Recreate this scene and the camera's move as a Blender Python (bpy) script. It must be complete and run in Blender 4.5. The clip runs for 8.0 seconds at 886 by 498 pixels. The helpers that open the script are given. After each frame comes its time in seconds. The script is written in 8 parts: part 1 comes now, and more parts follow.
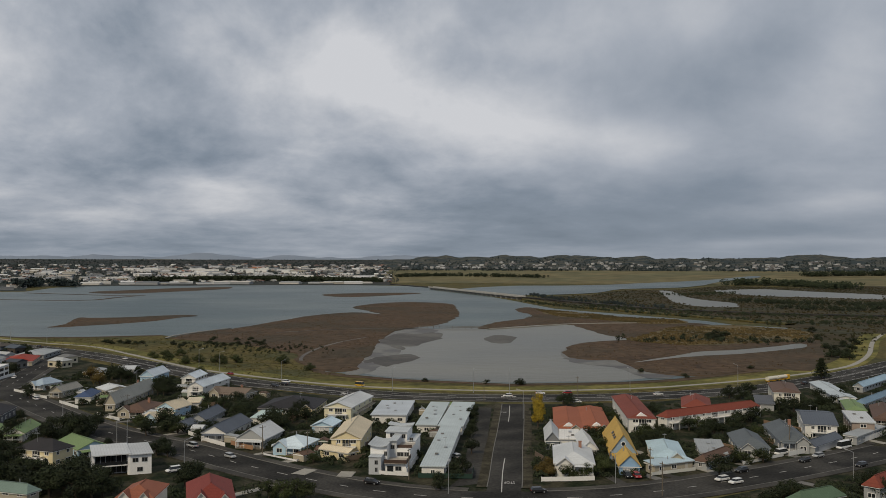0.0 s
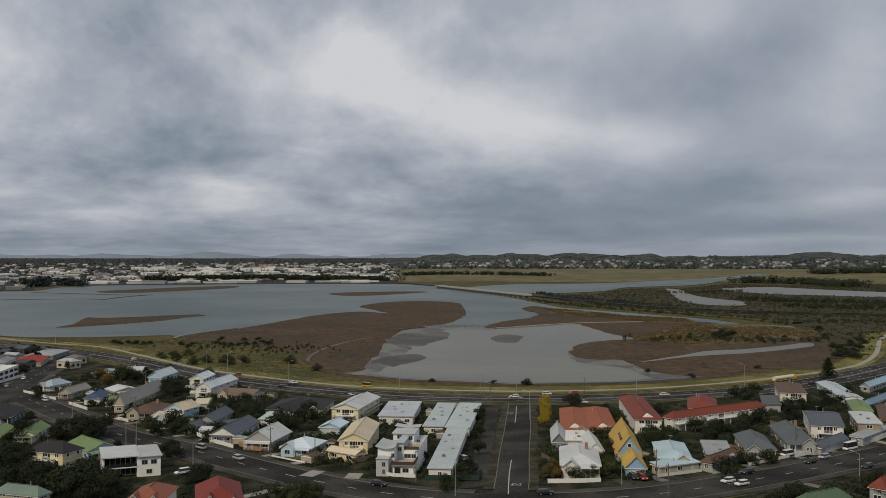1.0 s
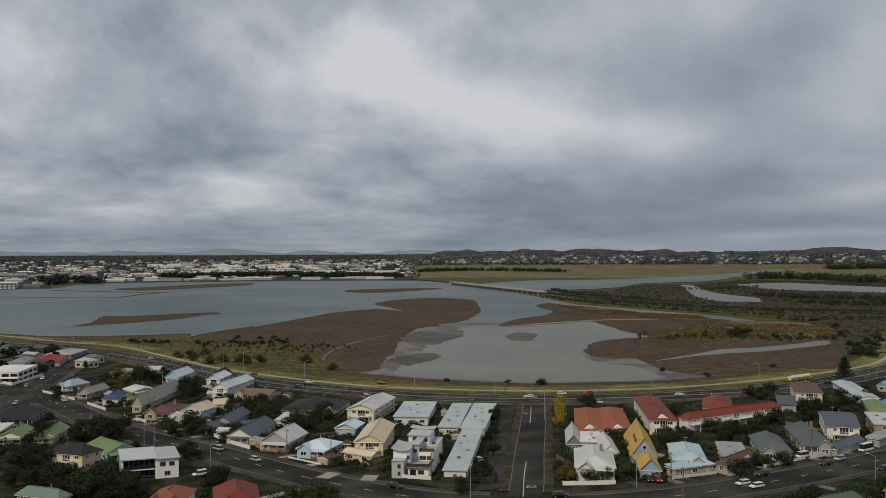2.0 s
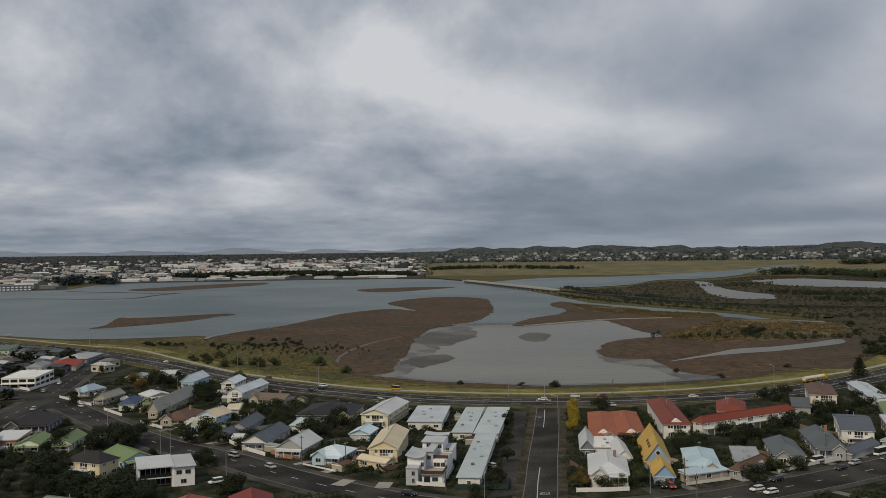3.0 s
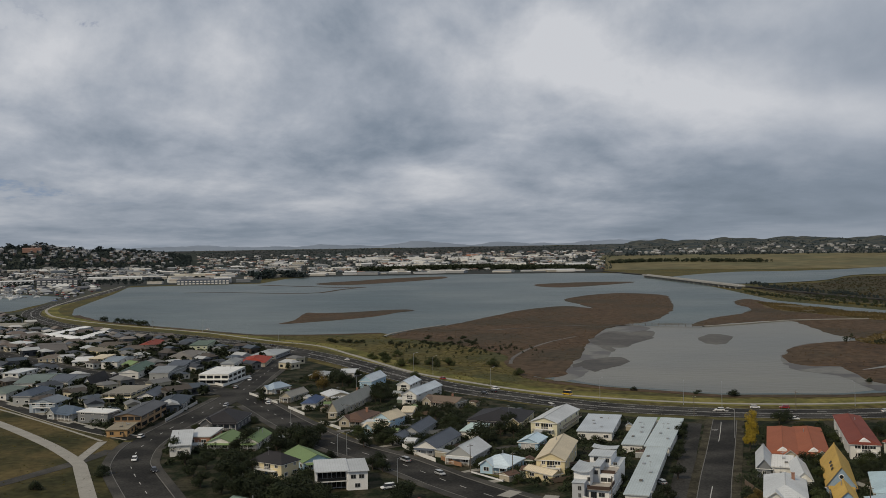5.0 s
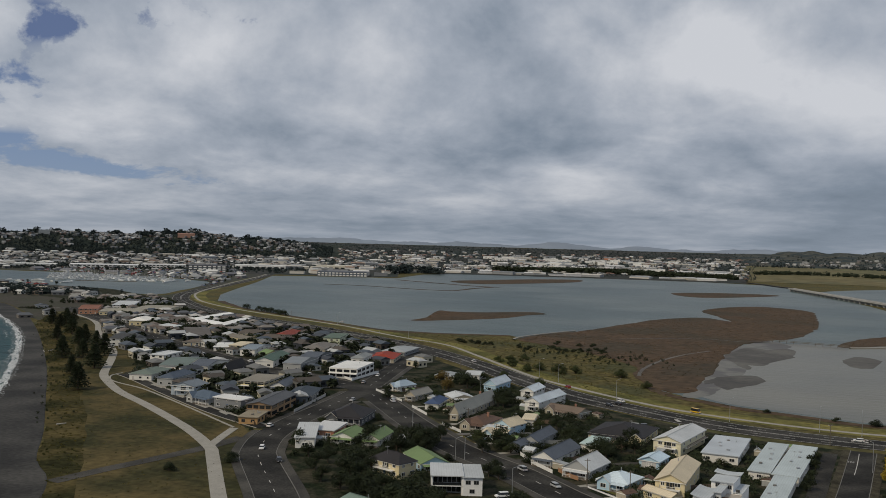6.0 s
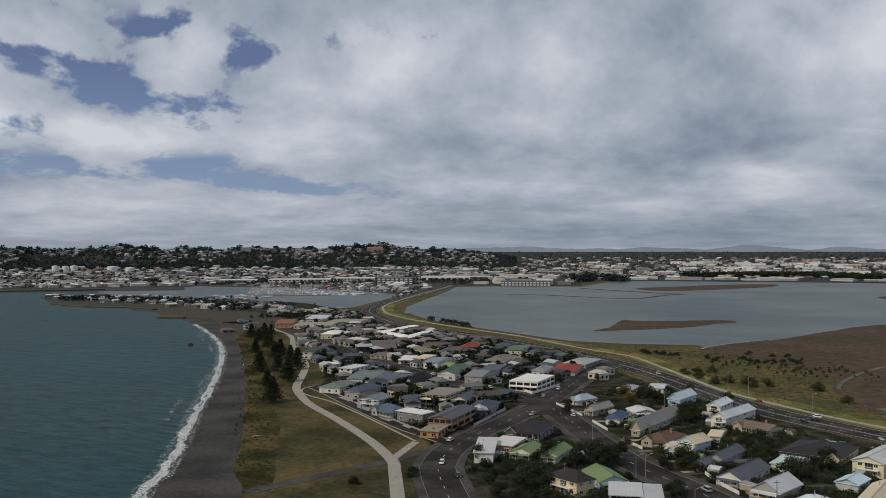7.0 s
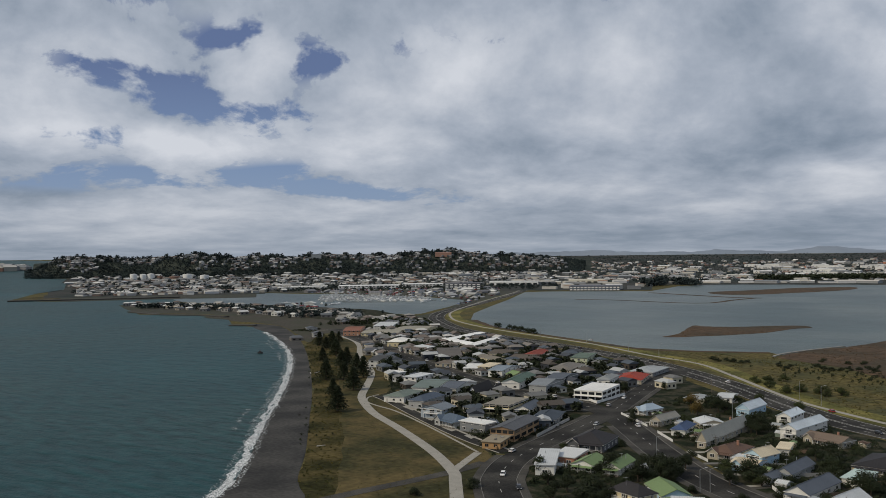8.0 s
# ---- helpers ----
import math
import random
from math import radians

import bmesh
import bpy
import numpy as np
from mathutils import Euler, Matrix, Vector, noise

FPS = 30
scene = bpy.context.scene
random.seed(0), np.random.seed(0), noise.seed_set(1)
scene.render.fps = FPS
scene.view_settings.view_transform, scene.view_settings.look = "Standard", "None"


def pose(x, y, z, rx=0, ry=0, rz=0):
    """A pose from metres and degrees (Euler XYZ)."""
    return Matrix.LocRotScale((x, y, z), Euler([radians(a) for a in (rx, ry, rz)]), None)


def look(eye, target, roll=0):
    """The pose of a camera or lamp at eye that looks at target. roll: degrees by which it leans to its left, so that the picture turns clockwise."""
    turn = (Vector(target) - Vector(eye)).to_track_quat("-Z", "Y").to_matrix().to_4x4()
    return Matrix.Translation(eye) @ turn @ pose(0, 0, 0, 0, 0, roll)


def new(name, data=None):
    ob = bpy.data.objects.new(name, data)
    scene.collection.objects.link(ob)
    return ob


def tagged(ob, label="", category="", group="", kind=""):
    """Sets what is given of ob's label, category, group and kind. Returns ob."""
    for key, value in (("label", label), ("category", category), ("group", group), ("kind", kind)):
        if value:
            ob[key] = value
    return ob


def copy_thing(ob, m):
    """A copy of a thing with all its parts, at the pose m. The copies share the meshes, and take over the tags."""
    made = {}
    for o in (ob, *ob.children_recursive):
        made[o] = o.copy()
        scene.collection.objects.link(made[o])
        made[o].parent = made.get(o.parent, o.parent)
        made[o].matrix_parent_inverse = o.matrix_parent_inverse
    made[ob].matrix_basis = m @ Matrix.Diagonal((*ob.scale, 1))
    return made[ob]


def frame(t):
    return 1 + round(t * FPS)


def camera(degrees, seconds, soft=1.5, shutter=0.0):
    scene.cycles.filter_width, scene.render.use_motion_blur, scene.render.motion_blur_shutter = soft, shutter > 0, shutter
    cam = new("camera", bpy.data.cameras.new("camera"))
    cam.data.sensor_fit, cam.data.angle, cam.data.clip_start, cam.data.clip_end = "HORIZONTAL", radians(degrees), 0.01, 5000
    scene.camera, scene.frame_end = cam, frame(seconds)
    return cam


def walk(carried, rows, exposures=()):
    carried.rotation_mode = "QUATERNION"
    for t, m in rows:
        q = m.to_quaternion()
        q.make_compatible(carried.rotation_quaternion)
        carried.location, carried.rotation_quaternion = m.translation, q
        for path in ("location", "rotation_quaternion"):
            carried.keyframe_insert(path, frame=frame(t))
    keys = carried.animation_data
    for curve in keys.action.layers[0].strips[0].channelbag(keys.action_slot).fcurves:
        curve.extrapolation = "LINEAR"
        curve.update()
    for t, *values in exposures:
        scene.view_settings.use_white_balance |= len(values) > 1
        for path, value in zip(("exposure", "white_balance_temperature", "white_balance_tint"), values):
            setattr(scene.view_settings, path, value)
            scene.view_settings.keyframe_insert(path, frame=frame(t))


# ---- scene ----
cam = camera(51.0, 8.0, soft=0.6)
walk(cam, [
    (0, pose(0.05, 1.11, 61.13, 90.824, -0.104, 0.254)),
    (0.5, pose(0.08, 0.45, 61.80, 90.780, -0.014, 0.303)),
    (1, pose(0.10, -0.20, 62.57, 90.696, 0.031, 0.660)),
    (1.5, pose(0.11, -0.83, 63.49, 90.541, 0.112, 1.268)),
    (3, pose(0.32, -2.43, 67.96, 90.247, 0.648, 2.344)),
    (3.5, pose(0.93, -2.78, 69.60, 90.098, 0.908, 3.982)),
    (4, pose(1.73, -3.09, 71.23, 89.989, 1.367, 6.454)),
    (5.5, pose(6.55, -3.24, 76.17, 89.826, -0.278, 17.424)),
    (6, pose(8.49, -2.43, 77.71, 89.742, -1.601, 21.836)),
    (6.5, pose(10.48, -1.48, 79.20, 89.730, -1.100, 27.194)),
    (7, pose(12.46, -0.51, 80.63, 90.086, 0.039, 33.174)),
    (7.5, pose(14.32, 0.38, 82.03, 90.299, 0.495, 37.363)),
    (8, pose(16.09, 1.20, 83.40, 90.374, 0.610, 37.445)),
], exposures=[(0, -0.34, 6500, 10), (5.5, -0.37, 6400, 10), (8, -0.25, 6250, 10)])

# ---- world and sun ----
SUN_AZ, SUN_EL = 150.0, 42.0      # degrees left of north (+y), degrees up
world = bpy.data.worlds.new("overcast_sky")
scene.world = world
world.use_nodes = True
wt = world.node_tree
wt.nodes.clear()


def wn(kind, **props):
    n = wt.nodes.new(kind)
    for k, v in props.items():
        if k == "operation":
            n.operation = v
        elif k == "ins":
            for i, x in v.items():
                n.inputs[i].default_value = x
    return n


def wmath(op, a, b=None):
    n = wn("ShaderNodeMath", operation=op)
    for i, v in enumerate((a, b)):
        if v is None:
            continue
        if isinstance(v, (int, float)):
            n.inputs[i].default_value = v
        else:
            wt.links.new(v, n.inputs[i])
    return n.outputs[0]


def wnoise(vec, scale, detail, rough, distortion=0.0):
    n = wn("ShaderNodeTexNoise", ins={"Scale": scale, "Detail": detail, "Roughness": rough, "Distortion": distortion})
    wt.links.new(vec, n.inputs["Vector"])
    return n.outputs["Fac"]


def wramp(fac, stops):
    n = wn("ShaderNodeValToRGB")
    while len(n.color_ramp.elements) < len(stops):
        n.color_ramp.elements.new(0.5)
    for e, (p, c) in zip(n.color_ramp.elements, stops):
        e.position, e.color = p, (*c, 1)
    wt.links.new(fac, n.inputs[0])
    return n.outputs[0]


def wmap(vec, loc, rot, scale):
    n = wn("ShaderNodeMapping")
    n.inputs["Location"].default_value = loc
    n.inputs["Rotation"].default_value = [radians(a) for a in rot]
    n.inputs["Scale"].default_value = scale
    wt.links.new(vec, n.inputs["Vector"])
    return n.outputs[0]


sky = wn("ShaderNodeTexSky")
sky.sky_type, sky.sun_disc = "NISHITA", False
sky.sun_elevation, sky.sun_rotation = radians(SUN_EL), radians(-SUN_AZ)
coord = wn("ShaderNodeTexCoord").outputs["Generated"]
sep = wn("ShaderNodeSeparateXYZ")
wt.links.new(coord, sep.inputs[0])
bearing = wmath("MULTIPLY", wmath("ARCTAN2", wmath("MULTIPLY", sep.outputs[0], -1.0), sep.outputs[1]), 57.2958)
height = wmath("MULTIPLY", wmath("ARCSINE", sep.outputs[2]), 57.2958)


def wpatch(az, el, sx, sy, amount, turn=0.0):
    """A soft oval in the cloud layer round a bearing and height (degrees); turn lifts its left end."""
    c, s = math.cos(radians(turn)), math.sin(radians(turn))
    da, de = wmath("SUBTRACT", bearing, az), wmath("SUBTRACT", height, el)
    u = wmath("ADD", wmath("MULTIPLY", da, c / sx), wmath("MULTIPLY", de, s / sx))
    v = wmath("ADD", wmath("MULTIPLY", da, -s / sy), wmath("MULTIPLY", de, c / sy))
    r = wmath("ADD", wmath("MULTIPLY", u, u), wmath("MULTIPLY", v, v))
    return wmath("MULTIPLY", wmath("EXPONENT", wmath("MULTIPLY", r, -1.0)), amount)


def wsum(items):
    total = items[0]
    for it in items[1:]:
        total = wmath("ADD", total, it)
    return total


def wcells(az_step, el_gain, lift_by):
    """Sky coordinates that shrink towards the horizon, as a layer of cloud seen from below does."""
    n = wn("ShaderNodeCombineXYZ")
    wt.links.new(wmath("DIVIDE", bearing, az_step), n.inputs[0])
    wt.links.new(wmath("MULTIPLY", wmath("LOGARITHM", wmath("ADD", wmath("MAXIMUM", height, 0.0), lift_by), 2.71828), el_gain), n.inputs[1])
    return n.outputs[0]


def wcentre(fac, gain):
    return wmath("MULTIPLY", wmath("SUBTRACT", fac, 0.5), gain)


wide = wnoise(wmap(wcells(11.0, 1.7, 4.0), (3.1, 1.7, 0), (0, 0, -24), (0.8, 1.15, 1.0)), 1.0, 6, 0.5, 0.25)
puffs = wnoise(wmap(wcells(5.5, 1.9, 2.0), (7.4, 0.9, 0), (0, 0, -12), (0.68, 1.0, 1.0)), 1.0, 9, 0.56, 0.15)
wisps = wnoise(wmap(wcells(3.2, 2.9, 1.2), (1.2, 5.5, 0), (0, 0, -7), (0.58, 1.0, 1.0)), 1.0, 10, 0.62, 0.2)
low = wn("ShaderNodeMapRange", ins={"From Min": 8.0, "From Max": 2.0, "To Min": 0.55, "To Max": 1.0})
wt.links.new(height, low.inputs["Value"])
veil = wn("ShaderNodeMapRange", ins={"From Min": 4.0, "From Max": -12.0, "To Min": 1.0, "To Max": 0.35})
wt.links.new(bearing, veil.inputs["Value"])
body = wsum([wcentre(wide, 0.62), wmath("MULTIPLY", wmath("ADD", wcentre(puffs, 1.15), wmath("MULTIPLY", wcentre(wisps, 1.05), low.outputs[0])), veil.outputs[0])])
light = wsum([wpatch(-3, 14, 9, 3.5, 0.12), wpatch(19, 9, 6, 3, 0.06), wpatch(10.5, 14.0, 8, 4, 0.12), wpatch(1, 7, 10, 3.5, 0.09), wpatch(3.2, 10.2, 7, 2.6, 0.24, 18), wpatch(-5.5, 8.3, 7, 1.9, 0.26, 12), wpatch(-12.5, 7.2, 6, 1.6, 0.20, 6),
              wpatch(-15.5, 14.8, 3.5, 2.2, 0.22), wpatch(-23, 10, 3, 4, 0.14), wpatch(15, 4.0, 7, 1.2, 0.18, 8), wpatch(20.8, 2.8, 2.4, 0.32, 0.26),
              wpatch(12.8, 2.0, 2.4, 0.35, 0.12), wpatch(-22.5, 3.3, 4, 0.8, 0.24, -5), wpatch(-20, 1.2, 5, 0.3, 0.20), wpatch(36, 10.8, 6, 4, 0.26),
              wpatch(26.7, 10.6, 6, 2.4, 0.20), wpatch(53, 6.7, 9, 1.1, 0.30, 4), wpatch(62, 9.5, 4, 2.6, 0.20), wpatch(42, 7, 9, 2, 0.18), wpatch(48, 2.1, 18, 1.3, 0.22)])
dark = wsum([wpatch(-9, 2.6, 14, 2.4, 0.20), wpatch(-2, 4.6, 9, 1.6, 0.12, 10), wpatch(22, 5.5, 5, 1.5, 0.04), wpatch(-17, 5, 6, 1.8, 0.12),
             wpatch(-20, 13, 4, 3, 0.14, -20), wpatch(62, 14.4, 5, 2.6, 0.16), wpatch(30, 6.6, 6, 1.4, 0.10), wpatch(15, 6.0, 5, 1.1, 0.12)])
shade = wsum([wmath("MULTIPLY", wmath("SUBTRACT", light, dark), 1.2), body, 0.535])
cloud = wramp(shade, [(0.0, (0.155, 0.203, 0.258)), (0.33, (0.278, 0.332, 0.405)), (0.62, (0.458, 0.502, 0.572)), (1.0, (0.76, 0.775, 0.81))])
gap = wsum([wpatch(54.5, 10.3, 5.2, 2.3, 0.44, 12), wpatch(50.0, 8.9, 4.6, 1.0, 0.38, 6), wpatch(59.6, 7.2, 4.2, 0.8, 0.48), wpatch(42.5, 3.9, 7.5, 0.6, 0.50, 3), wpatch(57.0, 4.7, 8.0, 0.7, 0.42),
            wpatch(46.5, 5.2, 3.0, 0.5, 0.26), wpatch(27.5, 14.2, 5.0, 1.4, 0.25), wpatch(56.7, 15.2, 2.4, 1.0, 0.26), wpatch(44.5, 11.9, 4.5, 0.9, 0.38, -12), wpatch(49.0, 13.0, 3.0, 1.0, 0.36), wpatch(34.4, 13.0, 1.6, 0.5, 0.20)])
texture = wmath("MAXIMUM", wsum([wcentre(wisps, 2.2), wcentre(puffs, 0.8), 0.51]), 0.31)
cover = wramp(wmath("SUBTRACT", texture, gap), [(0.11, (0, 0, 0)), (0.29, (1, 1, 1))])
blue = wn("ShaderNodeMixRGB")
blue.blend_type = "MULTIPLY"
blue.inputs[0].default_value = 1.0
blue.inputs[2].default_value = (0.080, 0.078, 0.092, 1)
wt.links.new(sky.outputs[0], blue.inputs[1])
mixed = wn("ShaderNodeMixRGB")
wt.links.new(cover, mixed.inputs[0])
clear_air = wn("ShaderNodeMixRGB")
clear_air.inputs[0].default_value = 0.75
wt.links.new(wramp(wmath("DIVIDE", height, 20.0), [(0.15, (0.26, 0.375, 0.575)), (0.55, (0.135, 0.182, 0.330))]), clear_air.inputs[2])
wt.links.new(blue.outputs[0], clear_air.inputs[1])
wt.links.new(clear_air.outputs[0], mixed.inputs[1])
wt.links.new(cloud, mixed.inputs[2])
# the murk close to the horizon
murk = wn("ShaderNodeMixRGB")
murk.inputs[2].default_value = (0.30, 0.34, 0.39, 1)
mr = wn("ShaderNodeMapRange", ins={"From Min": 0.0, "From Max": 0.10, "To Min": 0.45, "To Max": 0.0})
wt.links.new(sep.outputs[2], mr.inputs["Value"])
wt.links.new(mr.outputs[0], murk.inputs[0])
wt.links.new(mixed.outputs[0], murk.inputs[1])
bg = wn("ShaderNodeBackground")
bg.inputs["Strength"].default_value = 1.0
wt.links.new(murk.outputs[0], bg.inputs[0])
wt.links.new(bg.outputs[0], wn("ShaderNodeOutputWorld").inputs[0])

sun = new("sun", bpy.data.lights.new("sun", "SUN"))
sun.data.energy, sun.data.angle, sun.data.color = 2.5, radians(10), (1.0, 0.85, 0.62)
sd = Vector((-math.sin(radians(SUN_AZ)) * math.cos(radians(SUN_EL)), math.cos(radians(SUN_AZ)) * math.cos(radians(SUN_EL)), math.sin(radians(SUN_EL))))
sun.matrix_world = look(sd * 300, (0, 0, 0))

# ---- materials ----
MATS = {}


def surf(name, color, rough=0.8, var=0.25, scale=0.5, fine=8.0, second=None, blot=0.0, bump=0.0, metal=0.0, spec=0.3, per_object=0.0):
    """A surface with variation at two scales, an optional second colour in blotches, and fine relief."""
    if name in MATS:
        return MATS[name]
    m = bpy.data.materials.new(name)
    m.use_nodes = True
    t = m.node_tree
    b = t.nodes["Principled BSDF"]
    tc = t.nodes.new("ShaderNodeTexCoord")
    geo = t.nodes.new("ShaderNodeNewGeometry")
    big = t.nodes.new("ShaderNodeTexNoise")
    big.inputs["Scale"].default_value, big.inputs["Detail"].default_value = scale, 6
    small = t.nodes.new("ShaderNodeTexNoise")
    small.inputs["Scale"].default_value, small.inputs["Detail"].default_value = fine, 4
    for n in (big, small):
        t.links.new(geo.outputs["Position"], n.inputs["Vector"])
    src = None
    rgb = t.nodes.new("ShaderNodeRGB")
    rgb.outputs[0].default_value = (*color, 1)
    src = rgb.outputs[0]
    if second:
        ramp = t.nodes.new("ShaderNodeMapRange")
        ramp.inputs["From Min"].default_value, ramp.inputs["From Max"].default_value = 0.5 - blot, 0.5 + blot
        t.links.new(big.outputs["Fac"], ramp.inputs["Value"])
        mx = t.nodes.new("ShaderNodeMixRGB")
        mx.inputs[2].default_value = (*second, 1)
        t.links.new(ramp.outputs[0], mx.inputs[0])
        t.links.new(src, mx.inputs[1])
        src = mx.outputs[0]
    add = t.nodes.new("ShaderNodeMath")
    add.operation = "ADD"
    t.links.new(big.outputs["Fac"], add.inputs[0])
    t.links.new(small.outputs["Fac"], add.inputs[1])
    val = t.nodes.new("ShaderNodeMapRange")
    val.inputs["From Min"].default_value, val.inputs["From Max"].default_value = 0.7, 1.3
    val.inputs["To Min"].default_value, val.inputs["To Max"].default_value = 1 - var, 1 + var
    t.links.new(add.outputs[0], val.inputs["Value"])
    out = val.outputs[0]
    if per_object:
        oi = t.nodes.new("ShaderNodeObjectInfo")
        r = t.nodes.new("ShaderNodeMapRange")
        r.inputs["To Min"].default_value, r.inputs["To Max"].default_value = 1 - per_object, 1 + per_object
        t.links.new(oi.outputs["Random"], r.inputs["Value"])
        mm = t.nodes.new("ShaderNodeMath")
        mm.operation = "MULTIPLY"
        t.links.new(out, mm.inputs[0])
        t.links.new(r.outputs[0], mm.inputs[1])
        out = mm.outputs[0]
    hsv = t.nodes.new("ShaderNodeHueSaturation")
    t.links.new(src, hsv.inputs["Color"])
    t.links.new(out, hsv.inputs["Value"])
    t.links.new(hsv.outputs[0], b.inputs["Base Color"])
    b.inputs["Roughness"].default_value, b.inputs["Metallic"].default_value = rough, metal
    b.inputs["Specular IOR Level"].default_value = spec
    if bump:
        bp = t.nodes.new("ShaderNodeBump")
        bp.inputs["Strength"].default_value, bp.inputs["Distance"].default_value = 0.6, bump
        t.links.new(small.outputs["Fac"], bp.inputs["Height"])
        t.links.new(bp.outputs[0], b.inputs["Normal"])
    MATS[name] = m
    return m


def paint(color, rough=0.6):
    return surf("paint_%02d_%02d_%02d" % tuple(round(c * 99) for c in color), color, rough, var=0.07, scale=0.2, fine=2.5)


def roofing(color, axis=0, pitch=0.8):
    """Sheet or tile roofing: weathered colour with fine seams across the house's x (axis 0) or y (axis 1)."""
    name = "roofing_%02d_%02d_%02d_%d" % (*(round(c * 99) for c in color), axis)
    if name in MATS:
        return MATS[name]
    m = surf(name, color, 0.65, var=0.14, scale=0.12, fine=2.2, per_object=0.06, spec=0.15)
    t = m.node_tree
    tc = t.nodes.new("ShaderNodeTexCoord")
    sp = t.nodes.new("ShaderNodeSeparateXYZ")
    t.links.new(tc.outputs["Object"], sp.inputs[0])

    def mt(op, x, y):
        n = t.nodes.new("ShaderNodeMath")
        n.operation = op
        t.links.new(x, n.inputs[0])
        n.inputs[1].default_value = y
        return n.outputs[0]
    saw = mt("FRACT", mt("DIVIDE", sp.outputs[axis], pitch), 0.0)
    seam = mt("LESS_THAN", saw, 0.16)
    dim = mt("SUBTRACT", mt("MULTIPLY", seam, -0.13), -1.0)
    hsv = [n for n in t.nodes if n.type == "HUE_SAT"][0]
    old = hsv.inputs["Value"].links[0].from_socket
    mul = t.nodes.new("ShaderNodeMath")
    mul.operation = "MULTIPLY"
    t.links.new(old, mul.inputs[0])
    t.links.new(dim, mul.inputs[1])
    t.links.new(mul.outputs[0], hsv.inputs["Value"])
    bp = t.nodes.new("ShaderNodeBump")
    bp.inputs["Strength"].default_value, bp.inputs["Distance"].default_value = 0.5, 0.03
    t.links.new(seam, bp.inputs["Height"])
    t.links.new(bp.outputs[0], t.nodes["Principled BSDF"].inputs["Normal"])
    return m


GRASS = surf("grass_dry", (0.125, 0.102, 0.036), 0.95, 0.75, 0.016, 0.22, second=(0.050, 0.050, 0.022), blot=0.09, bump=0.1, spec=0.1)
VERGE = surf("grass_green", (0.105, 0.105, 0.032), 0.95, 0.5, 0.03, 0.3, second=(0.16, 0.14, 0.045), blot=0.12, bump=0.05, spec=0.1)
LAWN = surf("grass_park", (0.044, 0.044, 0.018), 0.95, 0.5, 0.03, 0.35, second=(0.085, 0.066, 0.028), blot=0.10, bump=0.05, spec=0.1)
YARD = surf("garden_soil", (0.014, 0.021, 0.008), 0.95, 0.8, 0.12, 0.9, second=(0.036, 0.033, 0.021), blot=0.07, bump=0.1, spec=0.1)
ASPHALT = surf("asphalt", (0.025, 0.024, 0.0215), 0.9, 0.6, 0.05, 1.2, second=(0.040, 0.038, 0.034), blot=0.07, bump=0.01, spec=0.15)
FOOTPATH = surf("asphalt_path", (0.040, 0.037, 0.032), 0.9, 0.45, 0.08, 2.0, second=(0.056, 0.052, 0.044), blot=0.1)
CONCRETE = surf("concrete", (0.30, 0.285, 0.25), 0.85, 0.15, 0.2, 2.0)
MARK = surf("road_paint", (0.42, 0.41, 0.39), 0.7, 0.15, 0.8, 6.0)
KERB = surf("kerb_concrete", (0.15, 0.145, 0.135), 0.9, 0.2, 0.3, 2.0)
MUD = surf("saltmarsh_mud", (0.100, 0.065, 0.038), 0.9, 0.6, 0.011, 0.16, second=(0.046, 0.036, 0.023), blot=0.10, bump=0.15, spec=0.15)
WETMUD = surf("wet_mud", (0.062, 0.052, 0.038), 0.6, 0.5, 0.02, 0.2, second=(0.085, 0.078, 0.062), blot=0.1, bump=0.05)
SHALLOWS = surf("muddy_shallows", (0.140, 0.130, 0.098), 0.45, 0.35, 0.035, 0.25, second=(0.052, 0.042, 0.029), blot=0.045)
SHINGLE = surf("beach_shingle", (0.027, 0.026, 0.024), 0.9, 0.55, 0.03, 0.6, second=(0.044, 0.042, 0.038), blot=0.08, bump=0.1)
THIN = surf("surf_wash", (0.62, 0.65, 0.65), 0.8, 0.12, 0.1, 0.8)
FOAM = surf("surf_foam", (0.75, 0.77, 0.77), 0.8, 0.12, 0.1, 0.8)
for fm, scale, lo, hi in ((FOAM, 1.7, 0.36, 0.60), (THIN, 0.9, 0.52, 0.66)):
    ft = fm.node_tree
    fo = [n for n in ft.nodes if n.type == "OUTPUT_MATERIAL"][0]
    fn = ft.nodes.new("ShaderNodeTexNoise")
    fn.inputs["Scale"].default_value, fn.inputs["Detail"].default_value, fn.inputs["Roughness"].default_value = scale, 5, 0.65
    ft.links.new(ft.nodes["Geometry"].outputs["Position"], fn.inputs["Vector"])
    fr = ft.nodes.new("ShaderNodeMapRange")
    fr.inputs["From Min"].default_value, fr.inputs["From Max"].default_value = lo, hi
    ft.links.new(fn.outputs["Fac"], fr.inputs["Value"])
    fx, fc = ft.nodes.new("ShaderNodeMixShader"), ft.nodes.new("ShaderNodeBsdfTransparent")
    ft.links.new(fr.outputs[0], fx.inputs[0])
    ft.links.new(fc.outputs[0], fx.inputs[1])
    ft.links.new(ft.nodes["Principled BSDF"].outputs[0], fx.inputs[2])
    ft.links.new(fx.outputs[0], fo.inputs["Surface"])
REEDS = surf("dry_reeds", (0.135, 0.100, 0.042), 0.95, 0.5, 0.02, 0.4, second=(0.066, 0.054, 0.026), blot=0.07, bump=0.2)
LEAF = surf("foliage", (0.036, 0.046, 0.016), 0.8, 0.5, 0.4, 2.5, per_object=0.3, spec=0.2)
